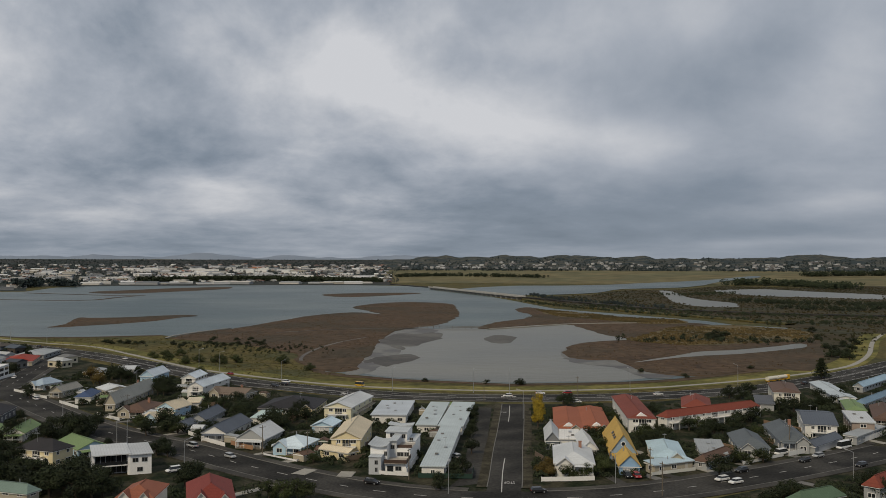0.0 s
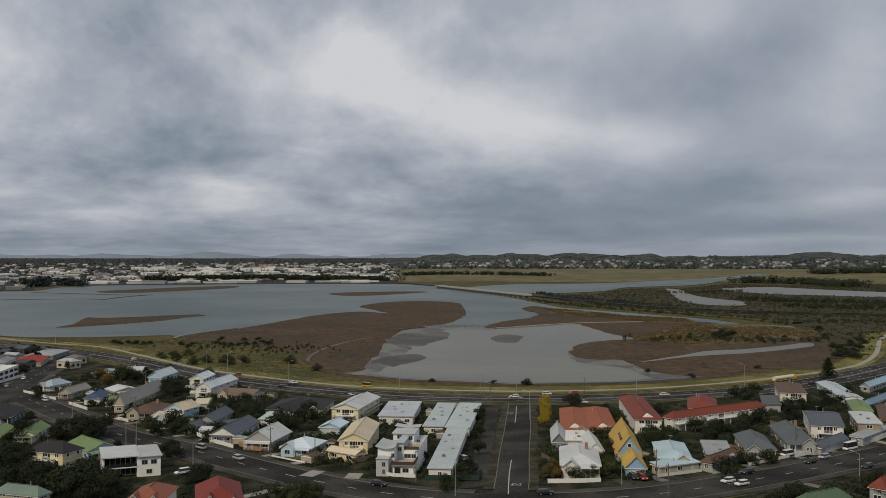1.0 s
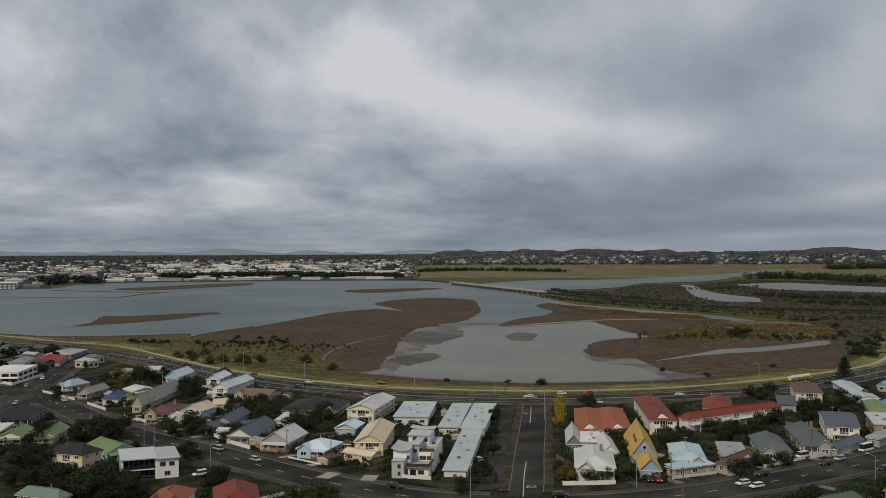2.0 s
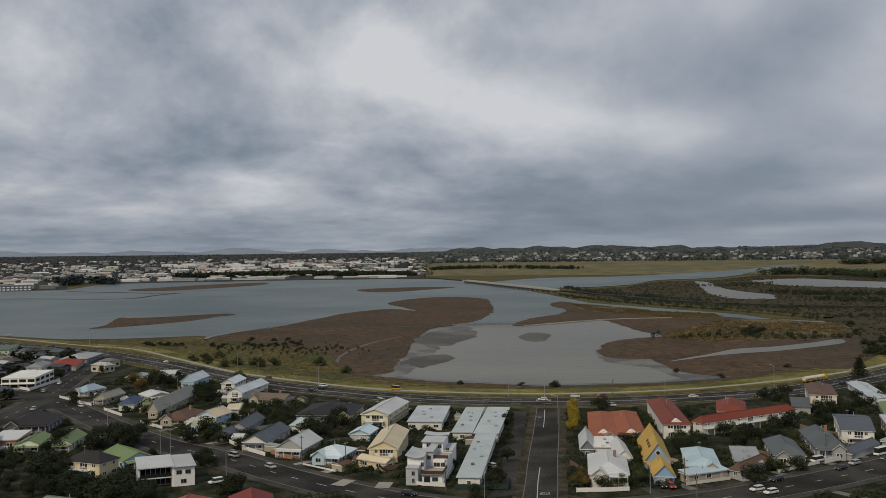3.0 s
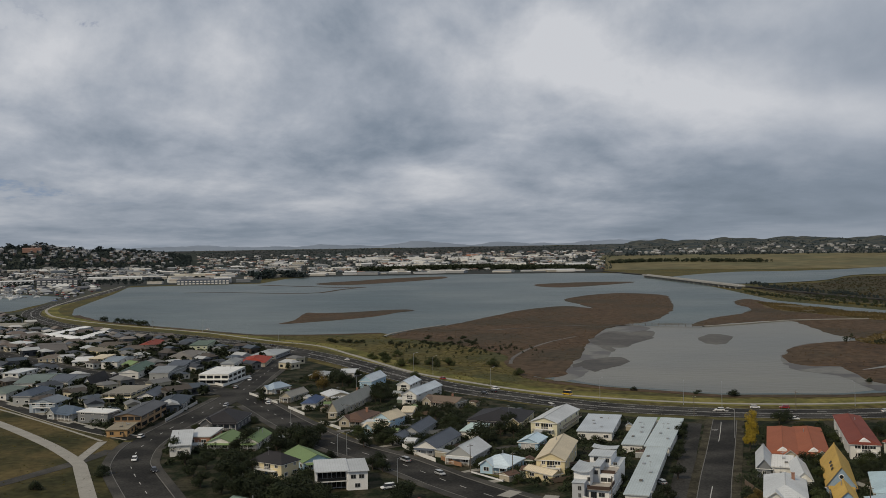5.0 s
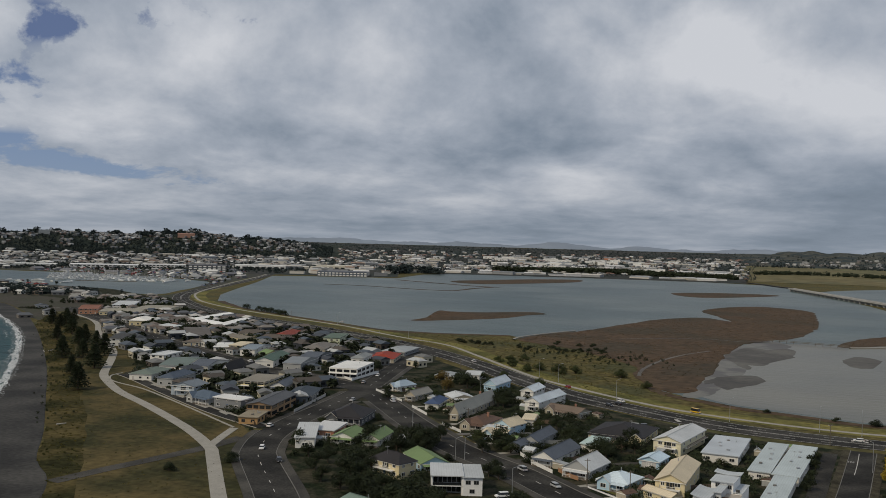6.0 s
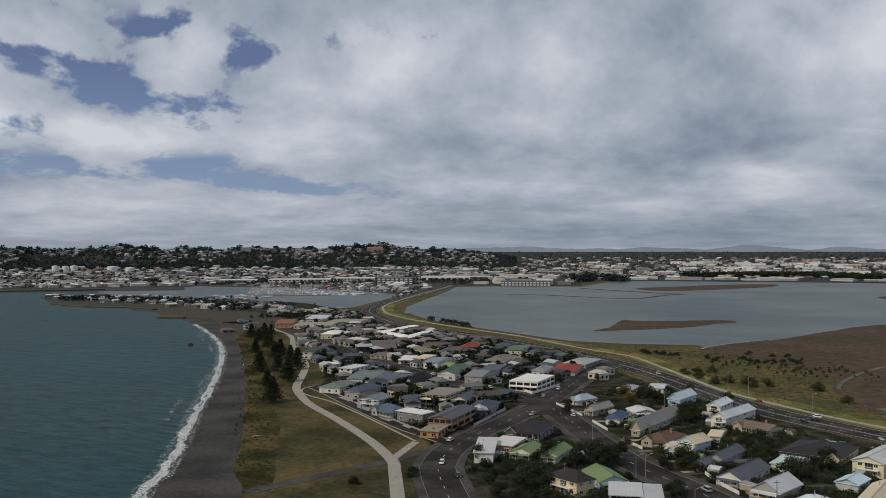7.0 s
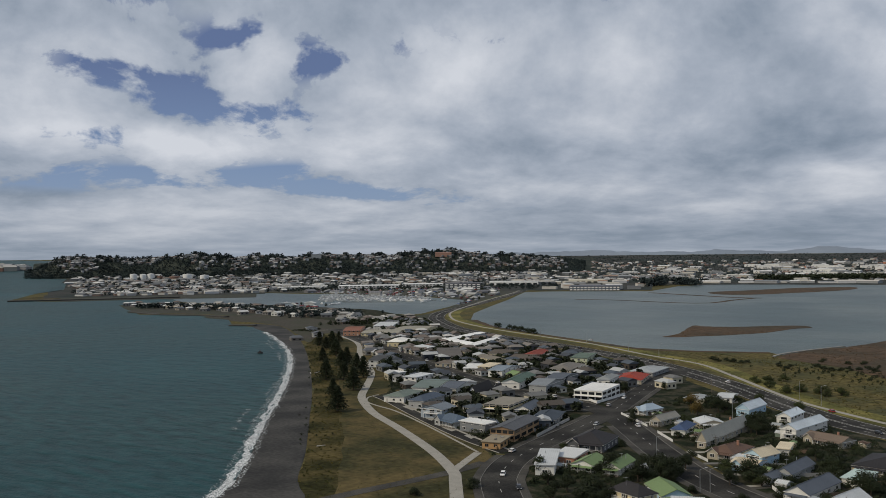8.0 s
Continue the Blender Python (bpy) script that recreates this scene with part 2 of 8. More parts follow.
LEAF_DARK = surf("foliage_dark", (0.020, 0.027, 0.012), 0.8, 0.45, 0.4, 2.5, per_object=0.25, spec=0.2)
LEAF_YELLOW = surf("foliage_yellow", (0.30, 0.22, 0.025), 0.8, 0.35, 0.5, 2.5, spec=0.2)
LEAF_RUST = surf("foliage_rust", (0.105, 0.075, 0.022), 0.8, 0.4, 0.5, 2.5, spec=0.2)
# far trees: bluish tint in the base colour stands in for haze
LEAF_HAZE = surf("foliage_haze", (0.028, 0.038, 0.038), 0.9, 0.4, 0.02, 0.3, spec=0.1)
MARSH = surf("marsh_plants", (0.068, 0.055, 0.030), 0.95, 0.7, 0.015, 0.12, second=(0.036, 0.036, 0.022), blot=0.08, bump=0.2, spec=0.1)
BARK = surf("bark", (0.07, 0.055, 0.04), 0.9, 0.3, 1.0, 6.0)
WHITE = paint((0.78, 0.77, 0.74))
STEEL = surf("galvanised_steel", (0.42, 0.43, 0.44), 0.45, 0.1, 0.5, 4.0, metal=0.6)
TIMBER = surf("weathered_timber", (0.13, 0.11, 0.085), 0.85, 0.25, 1.0, 8.0)
GLASS = surf("window_glass", (0.02, 0.023, 0.026), 0.08, 0.1, 0.5, 2.0, spec=0.6)
RUBBER = surf("tyre_rubber", (0.02, 0.02, 0.02), 0.8, 0.1)


def water_mat(name, color, wave, ripple, rough, second=None, spec=0.5, var=0.12, fine=0.03):
    m = surf(name, color, rough, var, 0.004, fine, second=second, blot=0.06, spec=spec)
    t = m.node_tree
    b = t.nodes["Principled BSDF"]
    geo = t.nodes["Geometry"] if "Geometry" in t.nodes else t.nodes.new("ShaderNodeNewGeometry")
    mp = t.nodes.new("ShaderNodeMapping")
    mp.inputs["Rotation"].default_value = (0, 0, radians(25))
    mp.inputs["Scale"].default_value = (0.35, 1.0, 1.0)
    t.links.new(geo.outputs["Position"], mp.inputs["Vector"])
    n = t.nodes.new("ShaderNodeTexNoise")
    n.inputs["Scale"].default_value, n.inputs["Detail"].default_value, n.inputs["Roughness"].default_value = ripple, 5, 0.6
    t.links.new(mp.outputs[0], n.inputs["Vector"])
    # Stretches the colour noise too, painting ripple light and dark into it.
    for q in t.nodes:
        if q.type == "TEX_NOISE" and abs(q.inputs["Scale"].default_value - fine) < 1e-6:
            t.links.new(mp.outputs[0], q.inputs["Vector"])
    bp = t.nodes.new("ShaderNodeBump")
    bp.inputs["Strength"].default_value, bp.inputs["Distance"].default_value = 1.0, wave
    t.links.new(n.outputs["Fac"], bp.inputs["Height"])
    t.links.new(bp.outputs[0], b.inputs["Normal"])
    b.inputs["IOR"].default_value = 1.33
    return m


# ESTUARY var adds painted glints; SEA var adds painted ripple light and dark.
ESTUARY = water_mat("estuary_water", (0.052, 0.080, 0.078), 0.9, 0.16, 0.33, (0.076, 0.098, 0.092), 0.18, 0.34)
LAGOON = water_mat("lagoon_water", (0.140, 0.132, 0.098), 0.3, 0.2, 0.3, (0.104, 0.104, 0.082), 0.2)
SEA = water_mat("sea_water", (0.021, 0.060, 0.060), 2.4, 0.10, 0.42, (0.011, 0.042, 0.045), 0.11, 0.7, 0.20)


# ---- building blocks ----
def bowl(d):
    """Height of the land and water far out, which climbs to the horizon line."""
    return 0.0 if d < 2600 else 72.0 * (d - 2600) / 2100


def mesh_of(name, bm, mats=()):
    me = bpy.data.meshes.new(name)
    bm.to_mesh(me)
    bm.free()
    for m in mats:
        me.materials.append(m)
    return me


def thing(name, label, category, group="", kind="", at=None):
    ob = tagged(new(name), label, category, group, kind)
    if at is not None:
        ob.matrix_basis = at
    return ob


def part(name, bm, material, parent, label="", kind="", at=None):
    me = bm if isinstance(bm, bpy.types.Mesh) else mesh_of(name, bm, (material,))
    ob = new(name, me)
    ob.parent = parent
    if label or kind:
        tagged(ob, label, kind=kind)
    if at is not None:
        ob.matrix_basis = at
    return ob


def box(bm, x0, y0, z0, x1, y1, z1):
    v = [bm.verts.new(p) for p in ((x0, y0, z0), (x1, y0, z0), (x1, y1, z0), (x0, y1, z0), (x0, y0, z1), (x1, y0, z1), (x1, y1, z1), (x0, y1, z1))]
    for f in ((3, 2, 1, 0), (4, 5, 6, 7), (0, 1, 5, 4), (1, 2, 6, 5), (2, 3, 7, 6), (3, 0, 4, 7)):
        bm.faces.new([v[i] for i in f])
    return bm


def boxm(*a):
    return box(bmesh.new(), *a)


def tube(bm, p, q, r0, r1, n=8):
    p, q = Vector(p), Vector(q)
    m = (q - p).to_track_quat("Z", "Y").to_matrix()
    a = [bm.verts.new(p + m @ Vector((r0 * math.cos(6.2832 * i / n), r0 * math.sin(6.2832 * i / n), 0))) for i in range(n)]
    b = [bm.verts.new(q + m @ Vector((r1 * math.cos(6.2832 * i / n), r1 * math.sin(6.2832 * i / n), 0))) for i in range(n)]
    for i in range(n):
        bm.faces.new((a[i], a[(i + 1) % n], b[(i + 1) % n], b[i]))
    bm.faces.new(a[::-1])
    bm.faces.new(b)
    return bm


def spline(pts, closed=False, step=8.0):
    """A smooth line through the points (Catmull-Rom)."""
    n, out = len(pts), []
    last = n if closed else n - 1
    for i in range(last):
        g = (lambda k: Vector(pts[k % n])) if closed else (lambda k: Vector(pts[min(max(k, 0), n - 1)]))
        a, b, c, d = g(i - 1), g(i), g(i + 1), g(i + 2)
        k = max(2, min(14, int((c - b).length / step)))
        for j in range(k):
            t = j / k
            out.append(0.5 * ((2 * b) + (c - a) * t + (2 * a - 5 * b + 4 * c - d) * t * t + (3 * b - a - 3 * c + d) * t ** 3))
    if not closed:
        out.append(Vector(pts[-1]))
    return out


def ragged(line, amount, scale):
    out = []
    for p in line:
        v = noise.noise_vector(Vector((p.x * scale, p.y * scale, 3.3)))
        out.append(p + Vector((v.x, v.y)) * amount)
    return out


def inside(x, y, pts):
    hit = False
    for (ax, ay), (bx, by) in zip(pts, pts[1:] + pts[:1]):
        if (ay > y) != (by > y) and x < ax + (bx - ax) * (y - ay) / (by - ay):
            hit = not hit
    return hit


REGIONS = {}


def patch(name, pts, z, material, label, category, rim=0.0, rag=0.0, smooth=True):
    REGIONS.setdefault(label, []).append((pts, z))
    """A sheet on the ground inside a smooth outline, with a sloping rim of its own height."""
    line = spline(pts, True) if smooth else [Vector(p) for p in pts]
    if rag:
        line = ragged(ragged(line, rag, 0.05 if rag < 4 else 0.015), rag * 0.45, 0.10)
    bm = bmesh.new()
    vs = [bm.verts.new((p.x, p.y, z + bowl(p.length))) for p in line]
    es = [bm.edges.new((vs[i], vs[(i + 1) % len(vs)])) for i in range(len(vs))]
    bmesh.ops.triangle_fill(bm, use_beauty=True, edges=es)
    if rim:
        low = []
        area = sum(line[i].x * line[(i + 1) % len(line)].y - line[(i + 1) % len(line)].x * line[i].y for i in range(len(line)))
        s = 1 if area > 0 else -1
        for i, p in enumerate(line):
            e = (line[(i + 1) % len(line)] - line[i - 1]).normalized()
            o = Vector((e.y, -e.x)) * s * rim * 3
            low.append(bm.verts.new((p.x + o.x, p.y + o.y, z - rim + bowl(p.length))))
        for i in range(len(vs)):
            j = (i + 1) % len(vs)
            bm.faces.new((vs[i], vs[j], low[j], low[i]))
    bmesh.ops.recalc_face_normals(bm, faces=bm.faces)
    up = sum(f.normal.z * f.calc_area() for f in bm.faces)
    if up < 0:
        bmesh.ops.reverse_faces(bm, faces=bm.faces)
    return tagged(new(name, mesh_of(name, bm, (material,))), label, category, kind="structure")


def offset(line, d):
    out = []
    for i, p in enumerate(line):
        e = (line[min(i + 1, len(line) - 1)] - line[max(i - 1, 0)])
        e = e.normalized() if e.length else Vector((1, 0))
        out.append(p + Vector((-e.y, e.x)) * d)
    return out


def strip(bm, line, left, right, z0, z1):
    """A band along a line from offset left to offset right, with its sides."""
    a, b = offset(line, left), offset(line, right)
    rows = [[bm.verts.new((p.x, p.y, z + bowl(p.length))) for p in q] for q, z in ((a, z0), (a, z1), (b, z1), (b, z0))]
    for r, s in zip(rows, rows[1:]):
        for i in range(len(line) - 1):
            bm.faces.new((r[i], s[i], s[i + 1], r[i + 1]))
    return bm


def dashes(line, every, length):
    """Short pieces of a line, for painted lane marks."""
    out, run, piece = [], 0.0, []
    for p, q in zip(line, line[1:]):
        n = max(1, int((q - p).length))
        for j in range(n):
            a = p.lerp(q, j / n)
            if run % every < length:
                piece.append(a)
            elif len(piece) > 1:
                out.append(piece)
                piece = []
            else:
                piece = []
            run += (q - p).length / n
    if len(piece) > 1:
        out.append(piece)
    return out


def band(name, line, left, right, z0, z1, material, label="", category="", parent=None, kind="structure"):
    bm = strip(bmesh.new(), line, left, right, z0, z1)
    bmesh.ops.recalc_face_normals(bm, faces=bm.faces)
    if parent:
        return part(name, bm, material, parent)
    return tagged(new(name, mesh_of(name, bm, (material,))), label, category, kind=kind)


# ---- ground, water and mud ----
gm = bmesh.new()
rings = [0, 60, 120, 200, 300, 420, 560, 720, 900, 1150, 1450, 1800, 2200, 2600, 2900, 3300, 3700, 4100, 4500, 4950]
SEG = 120
prev = None
for r in rings:
    cur = [gm.verts.new((r * math.cos(6.28318 * i / SEG), r * math.sin(6.28318 * i / SEG), bowl(r))) for i in range(SEG)] if r else [gm.verts.new((0, 0, 0))]
    if prev is not None:
        for i in range(SEG):
            j = (i + 1) % SEG
            gm.faces.new((prev[0], cur[i], cur[j]) if len(prev) == 1 else (prev[i], cur[i], cur[j], prev[j]))
    prev = cur
tagged(new("ground", mesh_of("ground", gm, (GRASS,))), "dry olive-green grassland running out to the horizon", "ground", kind="structure")

# the wide estuary, from the near shore to the town shore
patch("water", [(-684, 973.1), (-588.7, 889), (-493.3, 832), (-406.6, 783.3), (-345.9, 752.8), (-295.6, 755.2), (-239, 776.6), (-203.9, 740.1), (-160.8, 730.2), (-118.5, 690.3), (-93.8, 615.2), (-81.9, 549.2), (-71.2, 523.8), (-50.5, 505.7), (-25.7, 488.6), (-2.6, 481.4), (31, 470.2), (59.7, 474.1), (88.9, 478.2), (121.1, 492.3), (146.9, 509.9), (203.8, 557.2), (248.9, 626.5), (288.4, 738.3), (319.4, 878.2), (282.2, 918.1), (272, 979.4), (207.9, 1105.5), (142.6, 1228.6), (102.3, 1504.4), (52.8, 1832.3), (-58.5, 2349.9), (-124.6, 2411.1), (-276.8, 2480.3), (-517.2, 2550.5), (-720.9, 2436.7), (-897.2, 2315.2), (-923, 2191.9), (-857.3, 1885.5), (-972.4, 1841.6), (-1063, 1769.1), (-1081.3, 1727.3), (-939.8, 1454), (-832.3, 1233.2), (-754.8, 1078.6)], 0.06, ESTUARY, "wide grey-blue estuary water ruffled by wind", "water", smooth=False)
patch("water", [(-55.8, 543.1), (-51.5, 586.5), (-51.5, 680.2), (-48.5, 761.4), (-28.4, 836.4), (6.6, 864.2), (32.3, 863.9), (77.9, 910.1), (118.2, 925.7), (134.3, 820.4), (142.5, 736.9), (123.8, 571.6), (120.5, 514.4), (89.8, 482.7), (60.2, 478.6), (31.3, 474.6), (-2.6, 486), (-25.9, 493.3), (-45, 510.6)], 0.09, LAGOON, "shallow milky grey lagoon water", "water")
patch("water", [(16.2, 2057.8), (163.3, 2393.8), (313.9, 2441.7), (487.4, 2582.2), (747.4, 2742), (967.3, 2966.6), (966.1, 2884.6), (766.3, 2638.9), (563.3, 2265.6), (400.9, 2124.7), (294.6, 1856.2), (170.4, 1734.4), (88.5, 1768)], 0.9, ESTUARY, "grey river channel beyond the road bridge", "water")
patch("water", [(464.2, 2038), (475.3, 1959.2), (429.8, 1669.8), (423.1, 1521.2), (435.9, 1416), (400.9, 1290.4), (355.3, 1306), (351.7, 1433.6), (392.8, 1669.1)], 0.07, LAGOON, "small grey marsh pond", "water")
patch("water", [(586.3, 2040.9), (732.3, 2168.6), (784, 1968.9), (837.7, 1795.7), (736.2, 1574.1), (656.9, 1650.1), (572.7, 1757.9)], 0.07, LAGOON, "long grey marsh pond", "water")
patch("water", [(-1394.5, 1480.3), (-1269.3, 1447.9), (-1117.4, 1438.7), (-992.8, 1377.4), (-897.1, 1216.1), (-853.3, 1115.9), (-815.2, 1029), (-842.6, 1013.4), (-935, 1070.6), (-1005.3, 1083.9), (-1099.3, 1090.1), (-1181.3, 1089.5), (-1257.7, 1092.9), (-1369.8, 1081.6), (-1462, 1103.5), (-1623, 1206.7), (-1893.5, 1447.6), (-1784.3, 1491.8), (-1542, 1451.9)], 0.085, ESTUARY, "sheltered harbour water of the marina", "water")

patch("mudflat", [(-217.6, 739.6), (-215.1, 798.5), (-191, 867.3), (-169.1, 984.6), (-145.9, 1078.5), (-111.8, 1125.3), (-75.7, 1088), (-102.9, 1177.2), (-127.4, 1266.2), (-103.4, 1367.7), (-56.6, 1424.2), (2.6, 1364.3), (11.8, 1231.3), (13.7, 1097.8), (4.7, 990.7), (-9.3, 911), (-27.2, 879.8), (-47, 816.6), (-52.6, 723.6), (-51.3, 637.7), (-52.5, 567.1), (-53.6, 521.1), (-70, 526.5), (-91.7, 573.9), (-103.8, 626.7), (-162.7, 700)], 0.4, MUD, "brown saltmarsh mudflat with short rusty plants", "mudflat", rim=0.3, rag=3)
patch("mudflat", [(-50.9, 718.5), (-45.8, 779), (-35.8, 803.5), (-24.5, 790.8), (-15, 809.5), (-6.8, 796.6), (-7.8, 749.7), (-15.1, 718.1), (-18.4, 679.8), (-28.6, 675.5), (-32.9, 649.7), (-39.8, 689.3)], 0.16, WETMUD, "wet grey-brown mudflat in shallow water", "mudflat", rim=0.05, rag=9)
patch("mudflat", [(-49.3, 560.8), (-46, 596.7), (-35.6, 614.6), (-26.7, 618.2), (-18.4, 596.4), (-22.2, 566.8), (-29.1, 557.6), (-34.4, 545.7), (-42.6, 570.1)], 0.17, WETMUD, "wet grey mud bar in the lagoon", "mudflat", rim=0.05, rag=7)
patch("mudflat", [(30.1, 749.3), (43.4, 784.1), (56.7, 760.5), (46.7, 707.7), (34, 707.8)], 0.16, WETMUD, "small wet grey mud bar in the lagoon", "mudflat", rim=0.05, rag=3)
patch("mudflat", [(91.3, 1215.4), (112.1, 1260.3), (143.3, 1119.6), (172.1, 978), (220.7, 959.5), (253.8, 934.2), (270, 878.6), (313.9, 863.4), (294.1, 740.1), (215.6, 543.2), (183.4, 536.7), (139.4, 504.8), (119.3, 509.3), (109.4, 535.7), (105.7, 584.8), (91.8, 585.1), (79.5, 598.9), (79.6, 636.4), (95.5, 692.3), (122.2, 721.5), (147.9, 742.2), (135, 782.4), (128.8, 848.1), (117.1, 917.3), (71.1, 894.1), (31, 856.6), (46.5, 935.7), (83.5, 1009.6), (99.6, 1084.9), (90.2, 1146.6)], 0.4, MUD, "brown saltmarsh mudflat edged by the lagoon", "mudflat", rim=0.3, rag=3)
patch("mudflat", [(-369.1, 861.7), (-371.8, 905.1), (-400.4, 1009.1), (-388.1, 1006.4), (-355.2, 1014.5), (-304.7, 1065.9), (-282.4, 1049.3), (-293.9, 1018.2), (-303.7, 957.2), (-340, 892.8)], 0.4, MUD, "long low brown mud island in the estuary", "mudflat", rim=0.3, rag=2)
patch("mudflat", [(-718.5, 1871.8), (-674.2, 2008.1), (-626.6, 2155.7), (-535.4, 2253.7), (-502.9, 2090.1), (-589.7, 1829.1), (-654.5, 1781.5)], 0.4, MUD, "long low brown mud island off the town shore", "mudflat", rim=0.3, rag=3)
patch("mudflat", [(-232, 1750.9), (-150.3, 1842), (-51.2, 1837.4), (-135.5, 1660.3), (-192.2, 1636.3)], 0.4, MUD, "thin brown mud bar off the town shore", "mudflat", rim=0.3, rag=3)
band("mudflat", spline([(-820.3, 1489.9), (-754.8, 1498.3), (-693.1, 1483.2), (-611.1, 1459), (-561.4, 1480.5), (-563.8, 1579.2), (-553.7, 1669.7)], step=40), -5, 5, 0, 0.3, MUD, "thin dark mud spit in the estuary", "mudflat")
band("mudflat", spline([(-820.7, 1805.9), (-706, 1736.5), (-599.1, 1676.6), (-544, 1673)], step=40), -7, 7, 0, 0.3, MUD, "thin dark mud spit in the estuary", "mudflat")
patch("water", [(112.9, 568.5), (138.2, 588.4), (164.2, 606.4), (198, 621.7), (239.2, 653.3), (261.9, 679.3), (265.9, 702.8), (231.7, 672), (197.7, 648), (174.4, 637), (159.1, 617), (136.1, 594)], 0.5, LAGOON, "shallow tidal pool in the saltmarsh", "water", rag=4)
patch("wet_shore", [(-50.7, 739.3), (-45.7, 810), (-27, 872.2), (-10.9, 822.5), (-29.1, 750), (-32.8, 662.4), (-35.1, 579.6), (-41.5, 528.9), (-49.9, 505.6), (-57.7, 510.8), (-54, 557.9), (-52.2, 629.9)], 0.13, SHALLOWS, "mottled mud and shallow water at the lagoon's edge", "mudflat", rag=5)
patch("wet_shore", [(77, 636.4), (93.7, 697.1), (117.1, 716.5), (112.7, 643.9), (106.7, 571.7), (112.7, 535.7), (124.2, 504.4), (106.2, 491.9), (96.6, 544.4), (82.2, 556.5), (74.8, 585.3)], 0.13, SHALLOWS, "mottled mud and shallow water at the lagoon's edge", "mudflat", rag=5)
patch("reed_bed", [(140.3, 736.9), (166.6, 788.1), (203.2, 862), (241.5, 909), (274.3, 909.9), (293.4, 870.9), (316.2, 835.1), (308.6, 783.7), (281.8, 733), (238.2, 707.8), (204.5, 693.3), (170, 687.7), (149.1, 706.1)], 0.55, REEDS, "golden dry reeds on the saltmarsh", "reeds", rag=14)
patch("reed_bed", [(114, 1200.4), (153.4, 1144.6), (195.1, 1037.7), (244.9, 987.8), (239.7, 933.7), (195.7, 924.1), (162.1, 987.9), (123, 1061.5)], 0.55, REEDS, "golden dry reeds on the saltmarsh", "reeds", rag=14)

patch("marsh", [(127.5, 1481.5), (165.4, 1290.6), (246.7, 1130.2), (301.3, 980), (322, 878.2), (283.8, 714.2), (227.8, 573.7), (272.7, 609.8), (367.7, 789), (544.7, 1057), (1290, 2502), (1023.8, 2387.3), (850.2, 2314.1), (720.5, 2431.8), (527.9, 2123.3), (384.7, 2039.2), (268.7, 1760.2), (171.9, 1649.2)], 0.035, MARSH, "brown-olive saltmarsh beyond the channel", "marsh", rag=6)

band("shore_mud", ragged(spline([(-77.9, 537.6), (-66.7, 513.4), (-49.8, 498.3), (-25.4, 484), (-2.6, 477), (30.7, 466), (59.1, 469.8), (88.1, 473.8), (120, 487.6), (145.5, 504.9), (200.5, 548.2)], step=6), 2.5, 0.08), -3.5, 3.5, 0.0, 0.13, MUD, "dark muddy rim along the near shore", "shore")
band("shore_mud", ragged(spline([(-675, 966.5), (-584, 882), (-489.7, 826.1), (-403.9, 778.3), (-343.7, 748.3), (-293.9, 750.9), (-237.5, 772.3)], step=6), 2.5, 0.08), -4, 4, 0.0, 0.13, MUD, "dark muddy rim along the near shore", "shore")

# ---- sea, beach and park ----
patch("water", [(-225.3, 200.6), (-239.9, 208.3), (-257.1, 229.4), (-290.7, 266.9), (-348, 327.9), (-416.9, 403), (-500.7, 488.3), (-566.5, 549.9), (-654.7, 620.8), (-765.4, 700.8), (-836.1, 743.9), (-882.3, 748.3), (-968.6, 813.5), (-1072.6, 849.5), (-1177.2, 818.9)] + [(-1443.3, 959.3), (-1418.4, 1056), (-1523.3, 1173.7), (-1622.4, 1178.4), (-1748.3, 1060.8), (-1831.7, 964.7), (-2133.5, 1185.2), (-2296, 1356.7), (-2541.6, 1508.8)] + [(-3350, 2060), (-3900, 2550), (-4400, 2250), (-4700, 0), (-3300, -3300), (-600, -2400), (-160, -300), (-150, 20)], 0.06, SEA, "green-blue sea with wind ripples", "sea", smooth=False)
patch("beach", [(-219.6, 194.5), (-241, 207.4), (-256, 228), (-289.3, 265.1), (-345.9, 325.3), (-413.9, 399.2), (-501.4, 487.8), (-567.3, 549.4), (-650.8, 616.5), (-753.8, 690.4), (-822.6, 732.1), (-875.2, 773.5), (-815.4, 765.2), (-694.3, 676), (-604.1, 599.8), (-503.4, 507.6), (-403, 411.9), (-331, 339.2), (-272.4, 279.4), (-238.5, 242.4), (-213.8, 222.7), (-192.7, 191.9)], 0.2, SHINGLE, "dark grey shingle beach along the sea", "beach", rim=0.15)
foam = spline([(-209.4, 170.5), (-225.2, 188.2), (-242, 206.7), (-257.1, 227.3), (-290.5, 264.3), (-347.4, 324.4), (-418.7, 401.8), (-502.1, 487.4), (-571.5, 552.1), (-656.2, 620), (-767.1, 699.8)], step=5)
fb = bmesh.new()
rnd = random.Random(3)


def froth(line, lo, hi, z):
    """A ragged band of foam: its two edges wander on their own."""
    a = [p + q * (lo + 1.5 * noise.fractal(Vector((p.x * 0.07, p.y * 0.07, lo)), 0.8, 2.0, 3) + rnd.uniform(-0.1, 0.1)) for p, q in line]
    b = [p + q * (hi + 2.2 * noise.fractal(Vector((p.x * 0.08, p.y * 0.08, hi + 7)), 0.8, 2.0, 3) + rnd.uniform(-0.15, 0.15)) for p, q in line]
    va = [fb.verts.new((p.x, p.y, z)) for p in a]
    vb = [fb.verts.new((p.x, p.y, z + 0.15)) for p in b]
    for i in range(len(va) - 1):
        fb.faces.new((va[i], vb[i], vb[i + 1], va[i + 1]))


